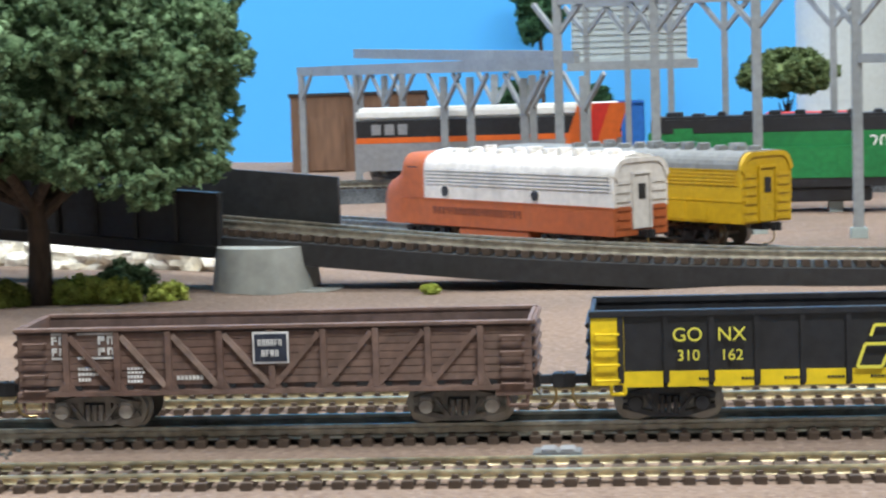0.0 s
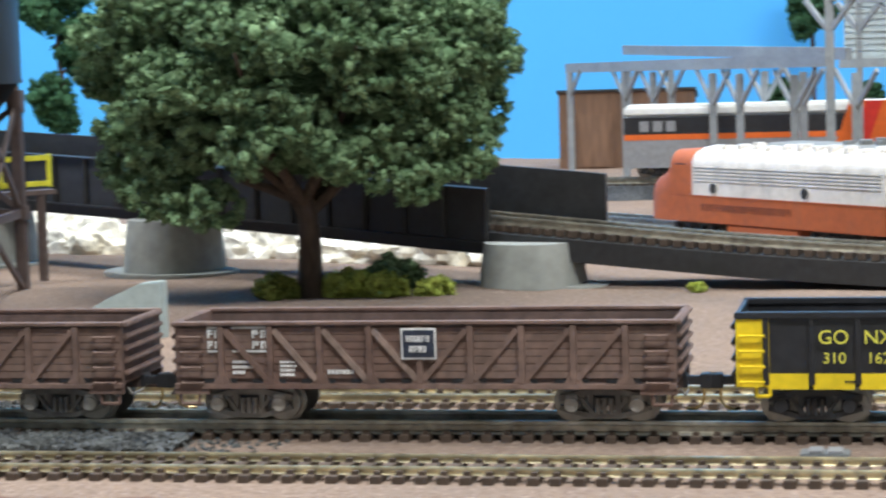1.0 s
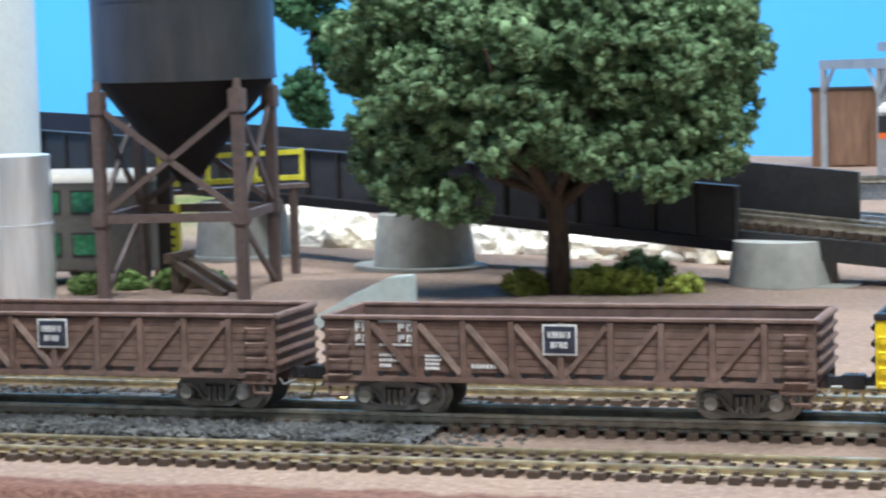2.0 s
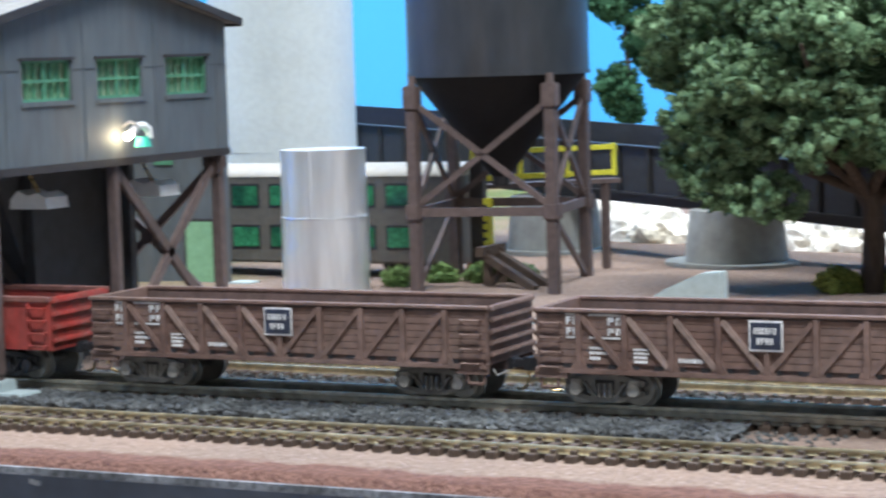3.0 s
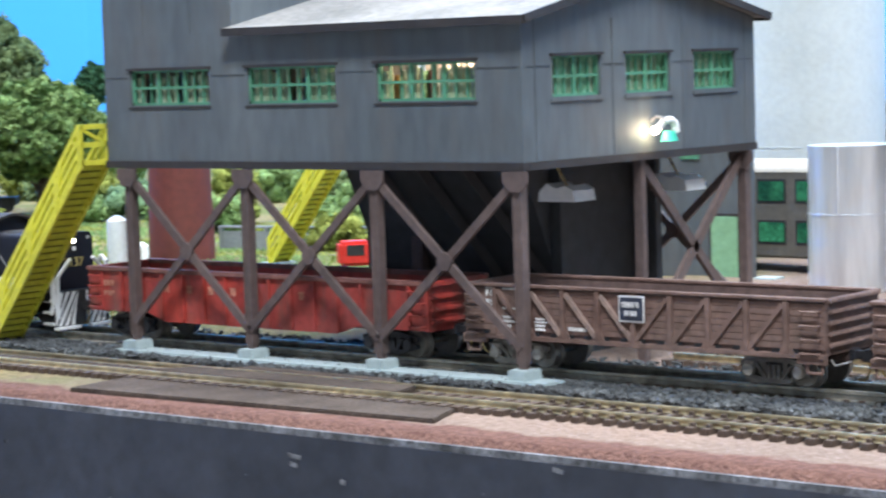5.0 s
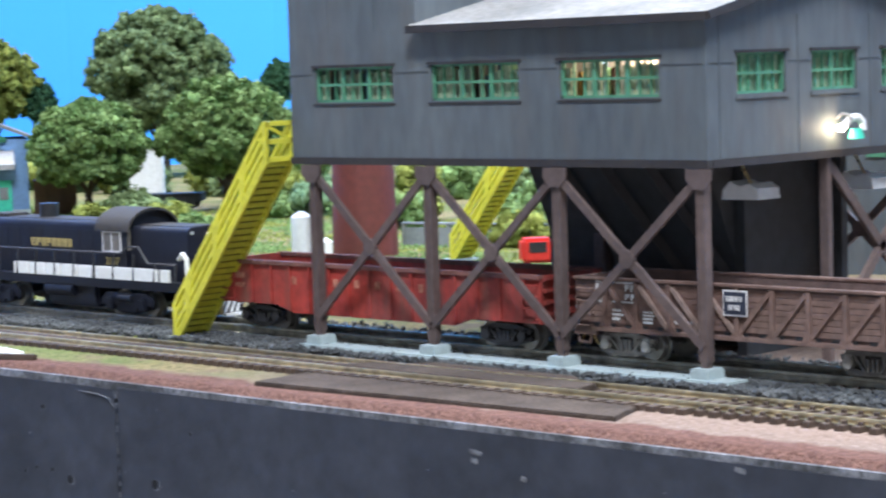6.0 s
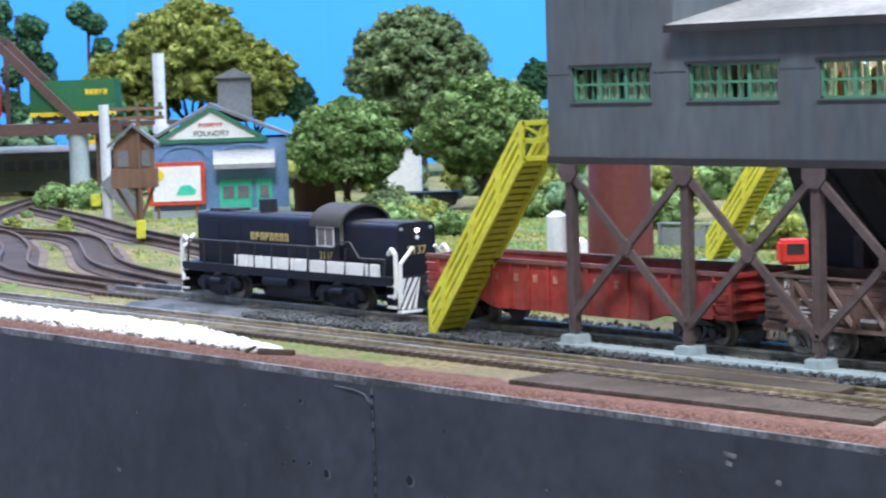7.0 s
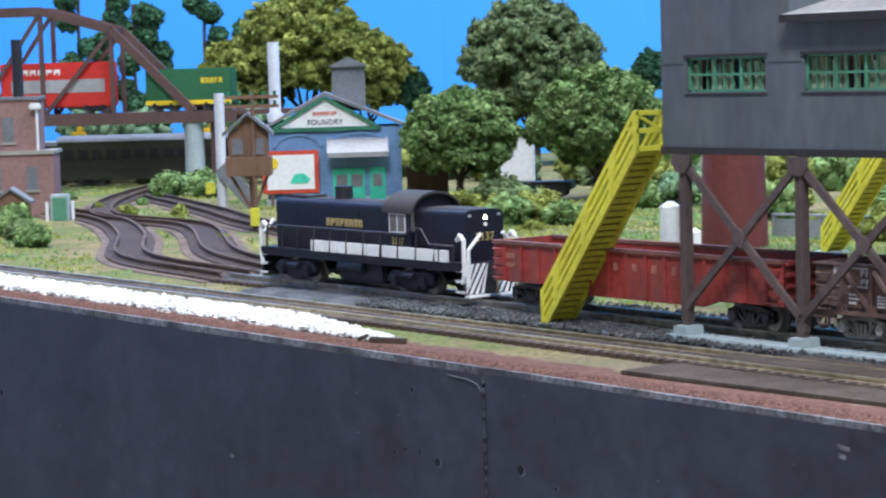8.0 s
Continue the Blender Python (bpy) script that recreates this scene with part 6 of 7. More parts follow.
def engine_house():
    t = thing("engine_house_frame", 0, 700, 3.5, "light grey open timber frame of an engine house", "shed frame")
    near = [(-27, 740), (4.2, 710), (34.2, 681), (61.3, 656), (118, 602)]
    far = [(-20, 840), (-5, 826), (10.4, 812), (29, 795), (63.6, 762)]
    for row in (near, far):
        for x, y in row:
            y -= 700
            w = 1.45 if row is near else 1.1
            p = part("post", box(B(), x - w, x + w, y - w, y + w, -3, 78, 0.2), FRAMEGREY, t)
            part("post_foot", box(B(), x - 2.4, x + 2.4, y - 2.4, y + 2.4, -3, 1.6, 0.3), CONCRETE, p)
            for k in (-1, 1):
                part("knee_brace", beam(B(), (x, y, 59), (x + k * 8, y - k * 7.6, 69.5), 1.3, 1.5), FRAMEGREY, p)
        for a, b in zip(row, row[1:]):
            part("cross_beam", beam(B(), (a[0], a[1] - 700, 70.6), (b[0], b[1] - 700, 70.6), 2.0, 3.2), FRAMEGREY, t)
    part("low_beam", beam(B(), (61.3, -44, 50), (118, -98, 50), 2.0, 2.6), FRAMEGREY, t)
    # low far bay running back to the shed
    for row in ([(-155, 1028), (-120, 950), (-104, 915), (-74, 846), (-62, 819), (-40, 770)], [(-131, 1050), (-104, 983), (-56, 864), (-39.6, 824), (-20, 780)]):
        for at, (x, y) in enumerate(row):
            p = part("post", box(B(), x - 1.4, x + 1.4, y - 701.4, y - 698.6, -3, 45, 0.2), FRAMEGREY, t)
            for k in ((-1, 1) if at else (1,)):
                part("knee_brace", beam(B(), (x, y - 700, 33), (x + k * 7.5, y - 700 - k * 17, 46), 1.2, 1.5), FRAMEGREY, p)
    for a, b in (((-157, 1035, 46), (-27, 740, 50)), ((-133, 1055, 53.5), (-22, 780, 51.5))):
        part("eave_beam", beam(B(), (a[0], a[1] - 700, a[2]), (b[0], b[1] - 700, b[2]), 2.2, 4.2), FRAMEGREY, t)
    # glazed roof monitor
    m = part("roof_monitor", box(B(), -27, 18, 190, 230, 48, 80, 0.5), mat("milky_corrugated_panel", (0.50, 0.56, 0.57), 0.35, var=0.1), t, "milky corrugated roof panel")
    for i in range(13):
        part("panel_rib", box(B(), -27, 18, 189.4, 190.1, 49 + i * 2.4, 50.2 + i * 2.4, 0.2), m.data.materials[0], m)
    part("panel_edge", beam(B(), (-27, 189.5, 48.2), (19, 189.5, 48.2), 1.5, 1.5), m.data.materials[0], m)
    m2 = part("roof_monitor", box(B(), 100, 160, 60, 90, 56, 90, 0.5), GALV, t)
    for i in range(14):
        part("panel_rib", box(B(), 100, 160, 59.4, 60.1, 57 + i * 2.4, 58.2 + i * 2.4, 0.2), GALV, m2)
    part("sill_beam", box(B(), -29, 22, 187, 190, 45, 48.5), FRAMEGREY, t)


engine_house()


def brown_shed():
    t = thing("brown_shed", -131.9, 1064, 2, "small brown board shed with a sloping roof", "shed", 4)
    part("wall", box(B(), -34, 30, 0, 30, -1, 35.4), SHED, t)
    part("roof", prism(B(), [(-1, 35.6), (32, 31), (32, 32), (-1, 36.8)], "x", -35, 31), ROOFEDGE, t)
    d = part("door", box(B(), -24, -10, -0.8, 0.2, 0, 25, 0.2), SHED, t)
    for a, b in ((-25.2, -24), (-10, -8.8)):
        part("door_jamb", box(B(), a, b, -1.1, 0, 0, 26), SHED, d)
    for k in range(18):
        part("board_joint", box(B(), -33.4 + k * 3.5, -33.1 + k * 3.5, -0.25, 0.02, 0, 34), SHED, t)


brown_shed()


def ribbed_block(name, x, y, z, w, d, h, rz, m, label, cat, wheels=True):
    """A small box-bodied vehicle or store: body with ribs, a slightly wider roof and wheels where it has them."""
    t = thing(name, x, y, z, label, cat, rz)
    lift = 2.4 if wheels else -1
    part("body", box(B(), -w / 2, w / 2, -d / 2, d / 2, lift, h, 0.5), m, t)
    part("roof", box(B(), -w / 2 - 0.5, w / 2 + 0.5, -d / 2 - 0.5, d / 2 + 0.5, h, h + 1.2, 0.4), m, t)
    n = max(3, int(w / 3.4))
    for i in range(n + 1):
        k = -w / 2 + w * i / n
        part("rib", box(B(), k - 0.3, k + 0.3, -d / 2 - 0.35, -d / 2, lift + 0.3, h - 0.1, 0.08), m, t)
    for i in range(3):
        part("end_rib", box(B(), w / 2, w / 2 + 0.35, -d / 2 + 0.6, d / 2 - 0.6, lift + (h - lift) * (i + 0.6) / 3.4, lift + (h - lift) * (i + 0.6) / 3.4 + 0.6, 0.08), m, t)
    if wheels:
        for k in (-0.36, 0.36):
            for s in (-1, 1):
                part("wheel", tube(B(), (k * w, s * d * 0.34, 1.6), (k * w, s * d * 0.48, 1.6), 2.4, seg=16), BLACKP, t)
    return t


white_tube(92, 1010, 24, 120, "tall white silo beyond the engine house")
ribbed_block("red_wagon", 60, 830, 3, 30, 14, 28, -6, TRAINRED, "red wagon roof behind the green diesel", "wagon")
ribbed_block("blue_wagon", -6, 895, 3, 13, 14, 32, 0, mat("bright_blue_paint", (0.02, 0.16, 0.55), 0.5, var=0.15), "blue wagon behind the frame", "wagon")


def spare_tree(x, y, z, h, r, m, seed, label, n=60, z0=None):
    """A foam tree whose crown reaches from z0 to h, made of separate clusters."""
    t = thing("tree", x, y, z, label, "tree", group="background trees")
    z0 = h * 0.25 if z0 is None else z0
    c, rz = (z0 + h) / 2, (h - z0) / 2
    trunk(t, max(z0 * 0.9, 8), max(r * 0.08, 1.0), 5, seed, 0.3, min(rz, r) * 0.55)
    lobes = crown_lobes(0, 0, c, r, r, rz, 46, min(r, rz) * 0.22, min(r, rz) * 0.38, seed, -0.85)
    lobes += [(0, 0, h - rz * 0.22, r * 0.26, r * 0.26, rz * 0.22)]
    crown("crown", t, lobes, n * 8, r * 0.03, r * 0.075, m, seed, 1, flakes=n * 420, leaf=0.62, cores=[(0, 0, c, r * 0.62, r * 0.62, rz * 0.6)])


def poodle_tree(x, y, z, h, seed, label, tufts=None):
    """A thin bare trunk with separate tufts; tufts: (across, height, radius), across to the trunk's right."""
    t = thing("tree", x, y, z, label, "tree", group="background trees")
    part("trunk", wire(B(), [(0, 0, -1), (1, 0, h * 0.4), (-1, 0, h * 0.7), (1, 0, h)], 1.0, 8), BARK, t)
    rng = random.Random(seed)
    if tufts is None:
        tufts = [(rng.uniform(-8, 8), h * (0.42 + 0.11 * i) + rng.uniform(-3, 3), rng.uniform(5.5, 9)) for i in range(6)]
    ln = math.hypot(x, y)
    for i, (a, zz, r) in enumerate(tufts):
        ax, ay = a * y / ln, -a * x / ln
        part("twig", wire(B(), [(0, 0, zz - r * 0.8), (ax, ay, zz)], 0.5, 6), BARK, t)
        crown("tuft", t, [(ax + rng.uniform(-3, 3), ay, zz + rng.uniform(-2, 2), r * 0.75, r * 0.7, r * 0.55), (ax, ay, zz, r * 0.8, r * 0.8, r * 0.75), (ax + rng.uniform(-4, 4), ay, zz - r * 0.4, r * 0.6, r * 0.6, r * 0.5)], 110, 0.9, 2.0, LEAF_P, seed * 10 + i, 1, flakes=1800, leaf=0.6)


poodle_tree(-327, 838, 2, 92, 1, "thin leaning tree with separate dark green tufts", [(-7, 78, 10), (4, 86, 11), (9, 70, 10), (7, 60, 8.5), (-5, 46, 11), (-2, 37, 8)])
poodle_tree(-49.5, 1125, 2, 107, 3, "thin tree with dark green tufts behind the engine house", [(-3, 66, 9), (4, 71, 11), (-3, 80, 12), (5, 89, 12), (-4, 98, 11)])
spare_tree(-63, 1125, 2, 38, 10, LEAF_P, 5, "dark round tree behind the engine house", 40, 20)
spare_tree(-22.5, 1116, 2, 36, 7, LEAF_P, 6, "small dark tree behind the engine house", 30, 20)
spare_tree(57, 905, 4, 50, 19, LEAF_D, 17, "round olive tree beside the white silo", 80, 31)


# ---- town ----
def foundry():
    t = thing("foundry_building", -837.5, 563.5, 1, "slate blue foundry with white gable sign and teal doors", "building", 56)
    part("wall", box(B(), -30, 30, 0, 46, -1, 35), BLUEWALL, t)
    part("base_course", box(B(), -30.4, 30.4, -0.5, 0.2, -1, 4), CONCRETE, t)
    g = part("gable_sign", prism(B(), [(-26, 35.5), (19, 35.5), (-3.5, 47.5)], "y", -0.6, 45), WHITE, t, "white triangular gable sign")
    for a, b in (((-28, 34.5), (-3.5, 48.6)), ((21, 34.5), (-3.5, 48.6)), ((-28, 34.6), (21, 34.6))):
        part("gable_trim", beam(B(), (a[0], -1.0, a[1]), (b[0], -1.0, b[1]), 1.4, 1.6), mat("green_trim", (0.03, 0.16, 0.09), 0.5), g)
    writing("gable_lettering", "FOUNDRY", 3.4, BLACKP, g, pose(-0.0035, -0.00075, 0.0366, 90, 0, 0))
    bm = B()
    bars(bm, -9, 2, 40.6, 7, 1.7, -0.7, 3)
    part("gable_small_lettering", bm, SIGNRED, g)
    for s in (-1, 1):
        part("roof", prism(B(), [(-31, 34.8), (-3.5, 49.4), (-3.5, 51), (-31, 36.2)] if s < 0 else [(-3.5, 49.4), (32, 34.8), (32, 36.2), (-3.5, 51)], "y", -1.8, 48), SLATE, t)
    c = part("cupola", box(B(), 0, 15, 18, 32, 42, 62), SLATE, t)
    part("cupola_roof", prism(B(), [(-2, 62), (17, 62), (7.5, 66.5)], "y", 16, 34), SLATE, c)
    p = part("chimney_pipe", tube(B(), (-26, 18, 34), (-26, 18, 74), 2.6, 2.6, 20), SILVER, t, smooth=True)
    part("chimney_collar", tube(B(), (-26, 18, 38), (-26, 18, 42), 3.6, 3.6, 20), SILVER, p, smooth=True)
    # billboard
    b = part("billboard", box(B(), -32, -7, -3.4, -2.2, 6.5, 25.5, 0.2), SIGNRED, t, "red framed white billboard")
    part("billboard_face", box(B(), -30, -9, -3.7, -3.3, 8.3, 23.7), WHITE, b)
    part("billboard_picture", prism(B(), [(-20, 11), (-12, 11), (-11, 13), (-14, 15.5), (-18, 15)], "y", -3.9, -3.6), TEAL, b)
    part("billboard_mark", tube(B(), (-27.5, -3.6, 20), (-27.5, -3.95, 20), 2.6, seg=16), YELLOW, b)
    for k in (-28, -11):
        part("billboard_leg", box(B(), k - 0.6, k + 0.6, -2.4, -1.2, -1, 7), SHED, b)
    # arches
    for x0, x1 in ((-26, -6), (-2, 24)):
        bm = B()
        prev = None
        for i in range(13):
            a = math.pi * i / 12
            q = ((x0 + x1) / 2 + (x1 - x0) / 2 * math.cos(a), -0.3, 27 + 5.5 * math.sin(a))
            if prev:
                beam(bm, prev, q, 0.8, 1.2)
            prev = q
        part("window_arch", bm, BLUEWALL, t)
    d = part("double_door", box(B(), -1, 13.5, -0.8, 0.1, 2, 17, 0.2), TEAL, t, "teal double door")
    for k in (0.6, 7.2):
        part("door_window", box(B(), k, k + 5, -1.0, -0.7, 8.5, 14), SLATE, d)
    d2 = part("door", box(B(), 15.5, 22.5, -0.8, 0.1, 2, 17, 0.2), TEAL, t, "teal door")
    part("door_window", box(B(), 17, 21, -1.0, -0.7, 8.5, 14), SLATE, d2)
    bm = prism(B(), [(-9, 22), (0, 29.5), (0, 30.3), (-9, 24.2)], "x", -3, 24)
    a = part("awning", bm, GALV, t, "grey corrugated awning")
    for i in range(14):
        part("awning_rib", beam(B(), (-3 + i * 2.07, -9.1, 23.9), (-3 + i * 2.07, 0, 30.4), 0.35, 0.35), GALV, a)


foundry()


def pole_hut():
    t = thing("pole_cabin", -731, 453, 1, "brown wooden watch cabin raised on a pole", "cabin", 56)
    part("pole", tube(B(), (2, -6, -1), (2, -6, 54), 1.0, 0.8, 10), SHED, t)
    for z in (51, 47.5):
        a = part("crossarm", box(B(), -8, 12, -6.8, -5.6, z, z + 1.2), SHED, t)
        for k in range(5):
            part("insulator", tube(B(), (-7 + k * 4.4, -6.2, z + 1), (-7 + k * 4.4, -6.2, z + 2.8), 0.6, seg=8), GREENGLASS, a)
    body = part("cabin", box(B(), -7.5, 7.5, -5, 7, 24, 38), SHED, t)
    part("cabin_gable", prism(B(), [(-7.5, 38), (7.5, 38), (0, 44.6)], "y", -5, 7), SHED, t)
    part("balcony", box(B(), -8.6, 8.6, -7, 8, 22, 29), SHED, t)
    for s in (-1, 1):
        part("roof", prism(B(), [(s * 9.5, 37), (0, 45), (0, 46.2), (s * 9.5, 38.4)] if s < 0 else [(0, 45), (9.5, 37), (9.5, 38.4), (0, 46.2)], "y", -8, 9), SLATE, t)
        part("window", box(B(), s * 4 - 2, s * 4 + 2, -5.4, -4.9, 30, 36), SLATE, body)
        part("brace", beam(B(), (s * 7, -1, 22), (1, -1, 8), 1.2, 1.2), SHED, t)
    part("cabin_post", tube(B(), (1, 0, -1), (1, 0, 24), 1.2, seg=10), SHED, t)
    part("yellow_box", box(B(), 0, 3.5, -8.4, -6.6, 3, 10, 0.3), CONV, t, "small yellow box on the pole")


pole_hut()


def ash_chute():
    t = thing("drain_pipe_mast", -856, 516, 1, "pale grey pipe mast with a sloping chute", "mast", 56)
    part("mast", tube(B(), (0, 0, -1), (0, 0, 52), 2.2, 2.2, 16), SILVER, t, smooth=True)
    part("chute", beam(B(), (0, -3, 20), (14, -3, 3), 3, 7), SLATE, t)
    part("yellow_box", box(B(), -7, -3, -2, 0, 8, 13), CONV, t)


ash_chute()


def truss_bridge():
    t = thing("truss_bridge", -1026, 622, 1, "rust brown arched truss railway bridge on concrete piers", "bridge", 47)
    top = [(-60, 46), (-98, 57), (-136, 57), (-174, 46)]
    for y in (0, 24):
        part("bottom_chord", box(B(), -222, 6, y - 1.5, y + 1.5, 35, 41), TRUSSB, t)
        pts = [(-17, 41)] + [(x, z + 39) for x, z in top] + [(-217, 41)]
        for a, b in zip(pts, pts[1:]):
            part("top_chord", beam(B(), (a[0], y, a[1]), (b[0], y, b[1]), 2.6, 4.4), TRUSSB, t)
        for i, (x, z) in enumerate(top):
            part("vertical", beam(B(), (x, y, 38), (x, y, z + 38), 1.8, 2.2), TRUSSB, t)
            nx = top[i + 1][0] if i < 3 else None
            if nx is not None:
                a, b = ((x, z + 38), (nx, 40)) if i >= 1 else ((x, z + 38), (nx, 40))
                part("diagonal", beam(B(), (a[0], y, a[1]), (b[0], y, b[1]), 1.4, 2.0), TRUSSB, t)
    for x, z in top:
        part("top_strut", beam(B(), (x, 0, z + 39), (x, 24, z + 39), 1.6, 2.0), TRUSSB, t)
    part("deck", box(B(), -222, 60, 2, 22, 38.5, 41), TRUSSB, t)
    for y in (4,):
        part("concrete_pier", tube(B(), (-18, y, -1), (-18, y, 35), 5.4, 5.0, 24), CONCRETE, t, "pale round concrete pier", smooth=True)
        part("brown_pier", box(B(), -9, -4, y, y + 8, -1, 35), TRUSSB, t)
    for i, (x, l, m, lab) in enumerate(((-92, 30, TRAINRED, "red"), (-20, 23, TRAINGREEN, "green"))):
        c = thing("freight_wagon", -1026 + math.cos(radians(47)) * x - math.sin(radians(47)) * 11, 622 + math.sin(radians(47)) * x + math.cos(radians(47)) * 11, 42.5, lab + " wagon crossing the truss bridge", "wagon", 47, "wagons on the bridge")
        part("body", box(B(), -l, l, -8, 8, 3, 27 if i == 0 else 22, 0.8), m, c)
        if i == 0:
            part("grey_band", box(B(), -l + 6, l - 3, -8.2, -7.9, 11, 18), GREY_U, c)
            bm = B()
            bars(bm, -18, 4, 20.5, 5, 3, -8.1, 2)
            part("lettering", bm, WHITE, c)
        else:
            part("yellow_band", box(B(), -l, l, -8.2, -7.9, 3, 5.4), YELLOW, c)
            bm = B()
            bars(bm, l - 16, l - 4, 14, 5, 3, -8.1, 2)
            part("lettering", bm, YELLOW, c)
        for k in (-1, 1):
            bogie(c, k * (l - 9), 9, BLACKP)


truss_bridge()
coach(-1072, 640, 47, 84, "dark olive coach standing under the truss bridge", mat("dark_olive_paint", (0.05, 0.06, 0.035), 0.6, var=0.3), SLATE, H=27, bands=(15,), glass=BLACKP, wh=4, ww=5, gap=8)


def brick_tower():
    t = thing("brick_signal_house", -908, 443, 1, "dusty pink brick house with a tall upper block", "building", 56)
    part("lower_block", box(B(), -16, 16, 0, 24, -1, 28), PINKBRICK, t)
    part("upper_block", box(B(), -14, 10, 3, 22, 28, 52), PINKBRICK, t)
    part("flat_roof", box(B(), -17, 17, -1, 25, 27.6, 29.2), CREAM, t)
    part("roof_cap", box(B(), -15, 11, 2, 23, 51.6, 53), SLATE, t)
    for x0, z0, z1 in ((4, 12, 22), (-6, 33, 44), (-12, 12, 22)):
        w = part("window", box(B(), x0, x0 + 5, -0.3 if z0 < 25 else 2.7, 0.1 if z0 < 25 else 3.1, z0, z1), SLATE, t)
        part("window_sill", box(B(), x0 - 0.6, x0 + 5.6, -0.9 if z0 < 25 else 2.1, 0.1 if z0 < 25 else 3.1, z0 - 1, z0), CREAM, w)
    part("black_stack", tube(B(), (1, 8, 52), (1, 8, 78), 2.4, 2.4, 16), BLACKP, t, "tall black smoke stack", smooth=True)
    for k in (-13, 9.5):
        part("white_vent", tube(B(), (k, 1, 28), (k, 1, 50), 0.6, seg=8), WHITE, t)
        part("vent_hood", box(B(), k - 3, k + 2, -1, 2, 47, 50, 0.5), WHITE, t)
    h = thing("small_brown_hut", -868, 420, 1, "tiny brown gabled hut by the track", "hut", 56)
    part("wall", box(B(), -7, 7, 0, 10, -1, 9), SHED, h)
    for s in (-1, 1):
        part("roof", prism(B(), [(s * 8.6, 8.4), (0, 14.5), (0, 15.5), (s * 8.6, 9.6)] if s < 0 else [(0, 14.5), (8.6, 8.4), (8.6, 9.6), (0, 15.5)], "y", -1.5, 11.5), SLATE, h)
    part("gable", prism(B(), [(-7, 9), (7, 9), (0, 14.6)], "y", 0, 10), SHED, h)
    part("door", box(B(), -1.5, 1.5, -0.3, 0.1, 0, 4), ROOFEDGE, h)


brick_tower()


def bridge_wall():
    """Dark terraces under the truss bridge, with two small yellow machines on the ledge."""
    t = thing("terrace_wall", -1107, 628, 1, "dark terraced retaining wall under the bridge", "wall", 53)
    part("lower_face", box(B(), -70, 52, 4, 18, -1, 9, 0.4), EARTHBED, t)
    part("upper_face", box(B(), -70, 52, 12, 26, 9, 22, 0.4), EARTHBED, t)
    part("ledge", box(B(), -72, 54, 10, 27, 22, 24.6, 0.4), FRAMEGREY, t, "pale grey ledge on the wall")
    for along_x, w in ((-48, 8), (28, 17)):
        m = thing("yellow_machine", -1107 + math.cos(radians(53)) * along_x - 18 * math.sin(radians(53)), 628 + math.sin(radians(53)) * along_x + 18 * math.cos(radians(53)), 25.6, "small yellow machine on the ledge under the bridge", "machine", 53, "yellow machines")
        part("body", box(B(), -w / 2, w / 2, -3, 3, 1.2, 5.2, 0.6), YELLOW_U, m)
        part("cab", box(B(), -w * 0.1, w * 0.3, -2.6, 2.6, 5.2, 8, 0.4), YELLOW_U, m)
        for k in (-0.34, 0.34):
            part("wheel", tube(B(), (k * w, -3.3, 1.6), (k * w, 3.3, 1.6), 1.6, seg=12), BLACKP, m)


bridge_wall()
for i, (x, y, r, m) in enumerate(((-1135, 600, 13, LEAF_D), (-1120, 625, 14, LEAF_D), (-1105, 645, 12, LEAF_D), (-1092, 662, 13, LEAF_D), (-1150, 580, 14, LEAF_D), (-1140, 640, 20, LEAF), (-1118, 668, 20, LEAF), (-1098, 690, 20, LEAF), (-1165, 615, 20, LEAF))):
    bush(x, y, r, m, "dense dark shrub under the bridge", 400 + i, 1 if r < 16 else 22)


def relay_box():
    t = thing("relay_cabinet", -857, 437, 1, "small green and white cabinet beside the branch track", "cabinet", 56)
    part("case", box(B(), -4, 4, 0, 5, -1, 12, 0.4), CONCRETE, t)
    part("door", box(B(), -3, 3, -0.3, 0.1, 1, 10.6, 0.1), GREENFRAME, t)
    for k in (-5.4, 5.4):
        part("post", box(B(), k - 0.6, k + 0.6, 0, 1.2, -1, 9, 0.1), WHITE, t)


relay_box()


def chimney():
    t = thing("brick_chimney", -526, 508, 1, "dark red smooth round chimney", "chimney")
    part("shaft", tube(B(), (0, 0, -1), (0, 0, 60), 10.8, 9.2, 36), BRICKRED, t, smooth=True)
    part("cap_band", tube(B(), (0, 0, 52), (0, 0, 60.2), 9.75, 9.5, 36), BRICKRED, t, smooth=True)
    d = thing("small_silo", -541, 494, 1, "small pale grey metal silo", "silo")
    part("shell", tube(B(), (0, 0, -1), (0, 0, 14), 3.4, 3.4, 20), SILVER, d, smooth=True)
    part("dome", tube(B(), (0, 0, 14), (0, 0, 15.6), 3.4, 1.0, 20), SILVER, d, smooth=True)
    d = thing("water_tank", -522, 486, 1, "small white round tank", "tank")
    part("shell", tube(B(), (0, 0, -1), (0, 0, 7), 2.6, 2.6, 18), WHITE, d, smooth=True)
    part("dome", tube(B(), (0, 0, 7), (0, 0, 8.2), 2.6, 0.8, 18), WHITE, d, smooth=True)


chimney()


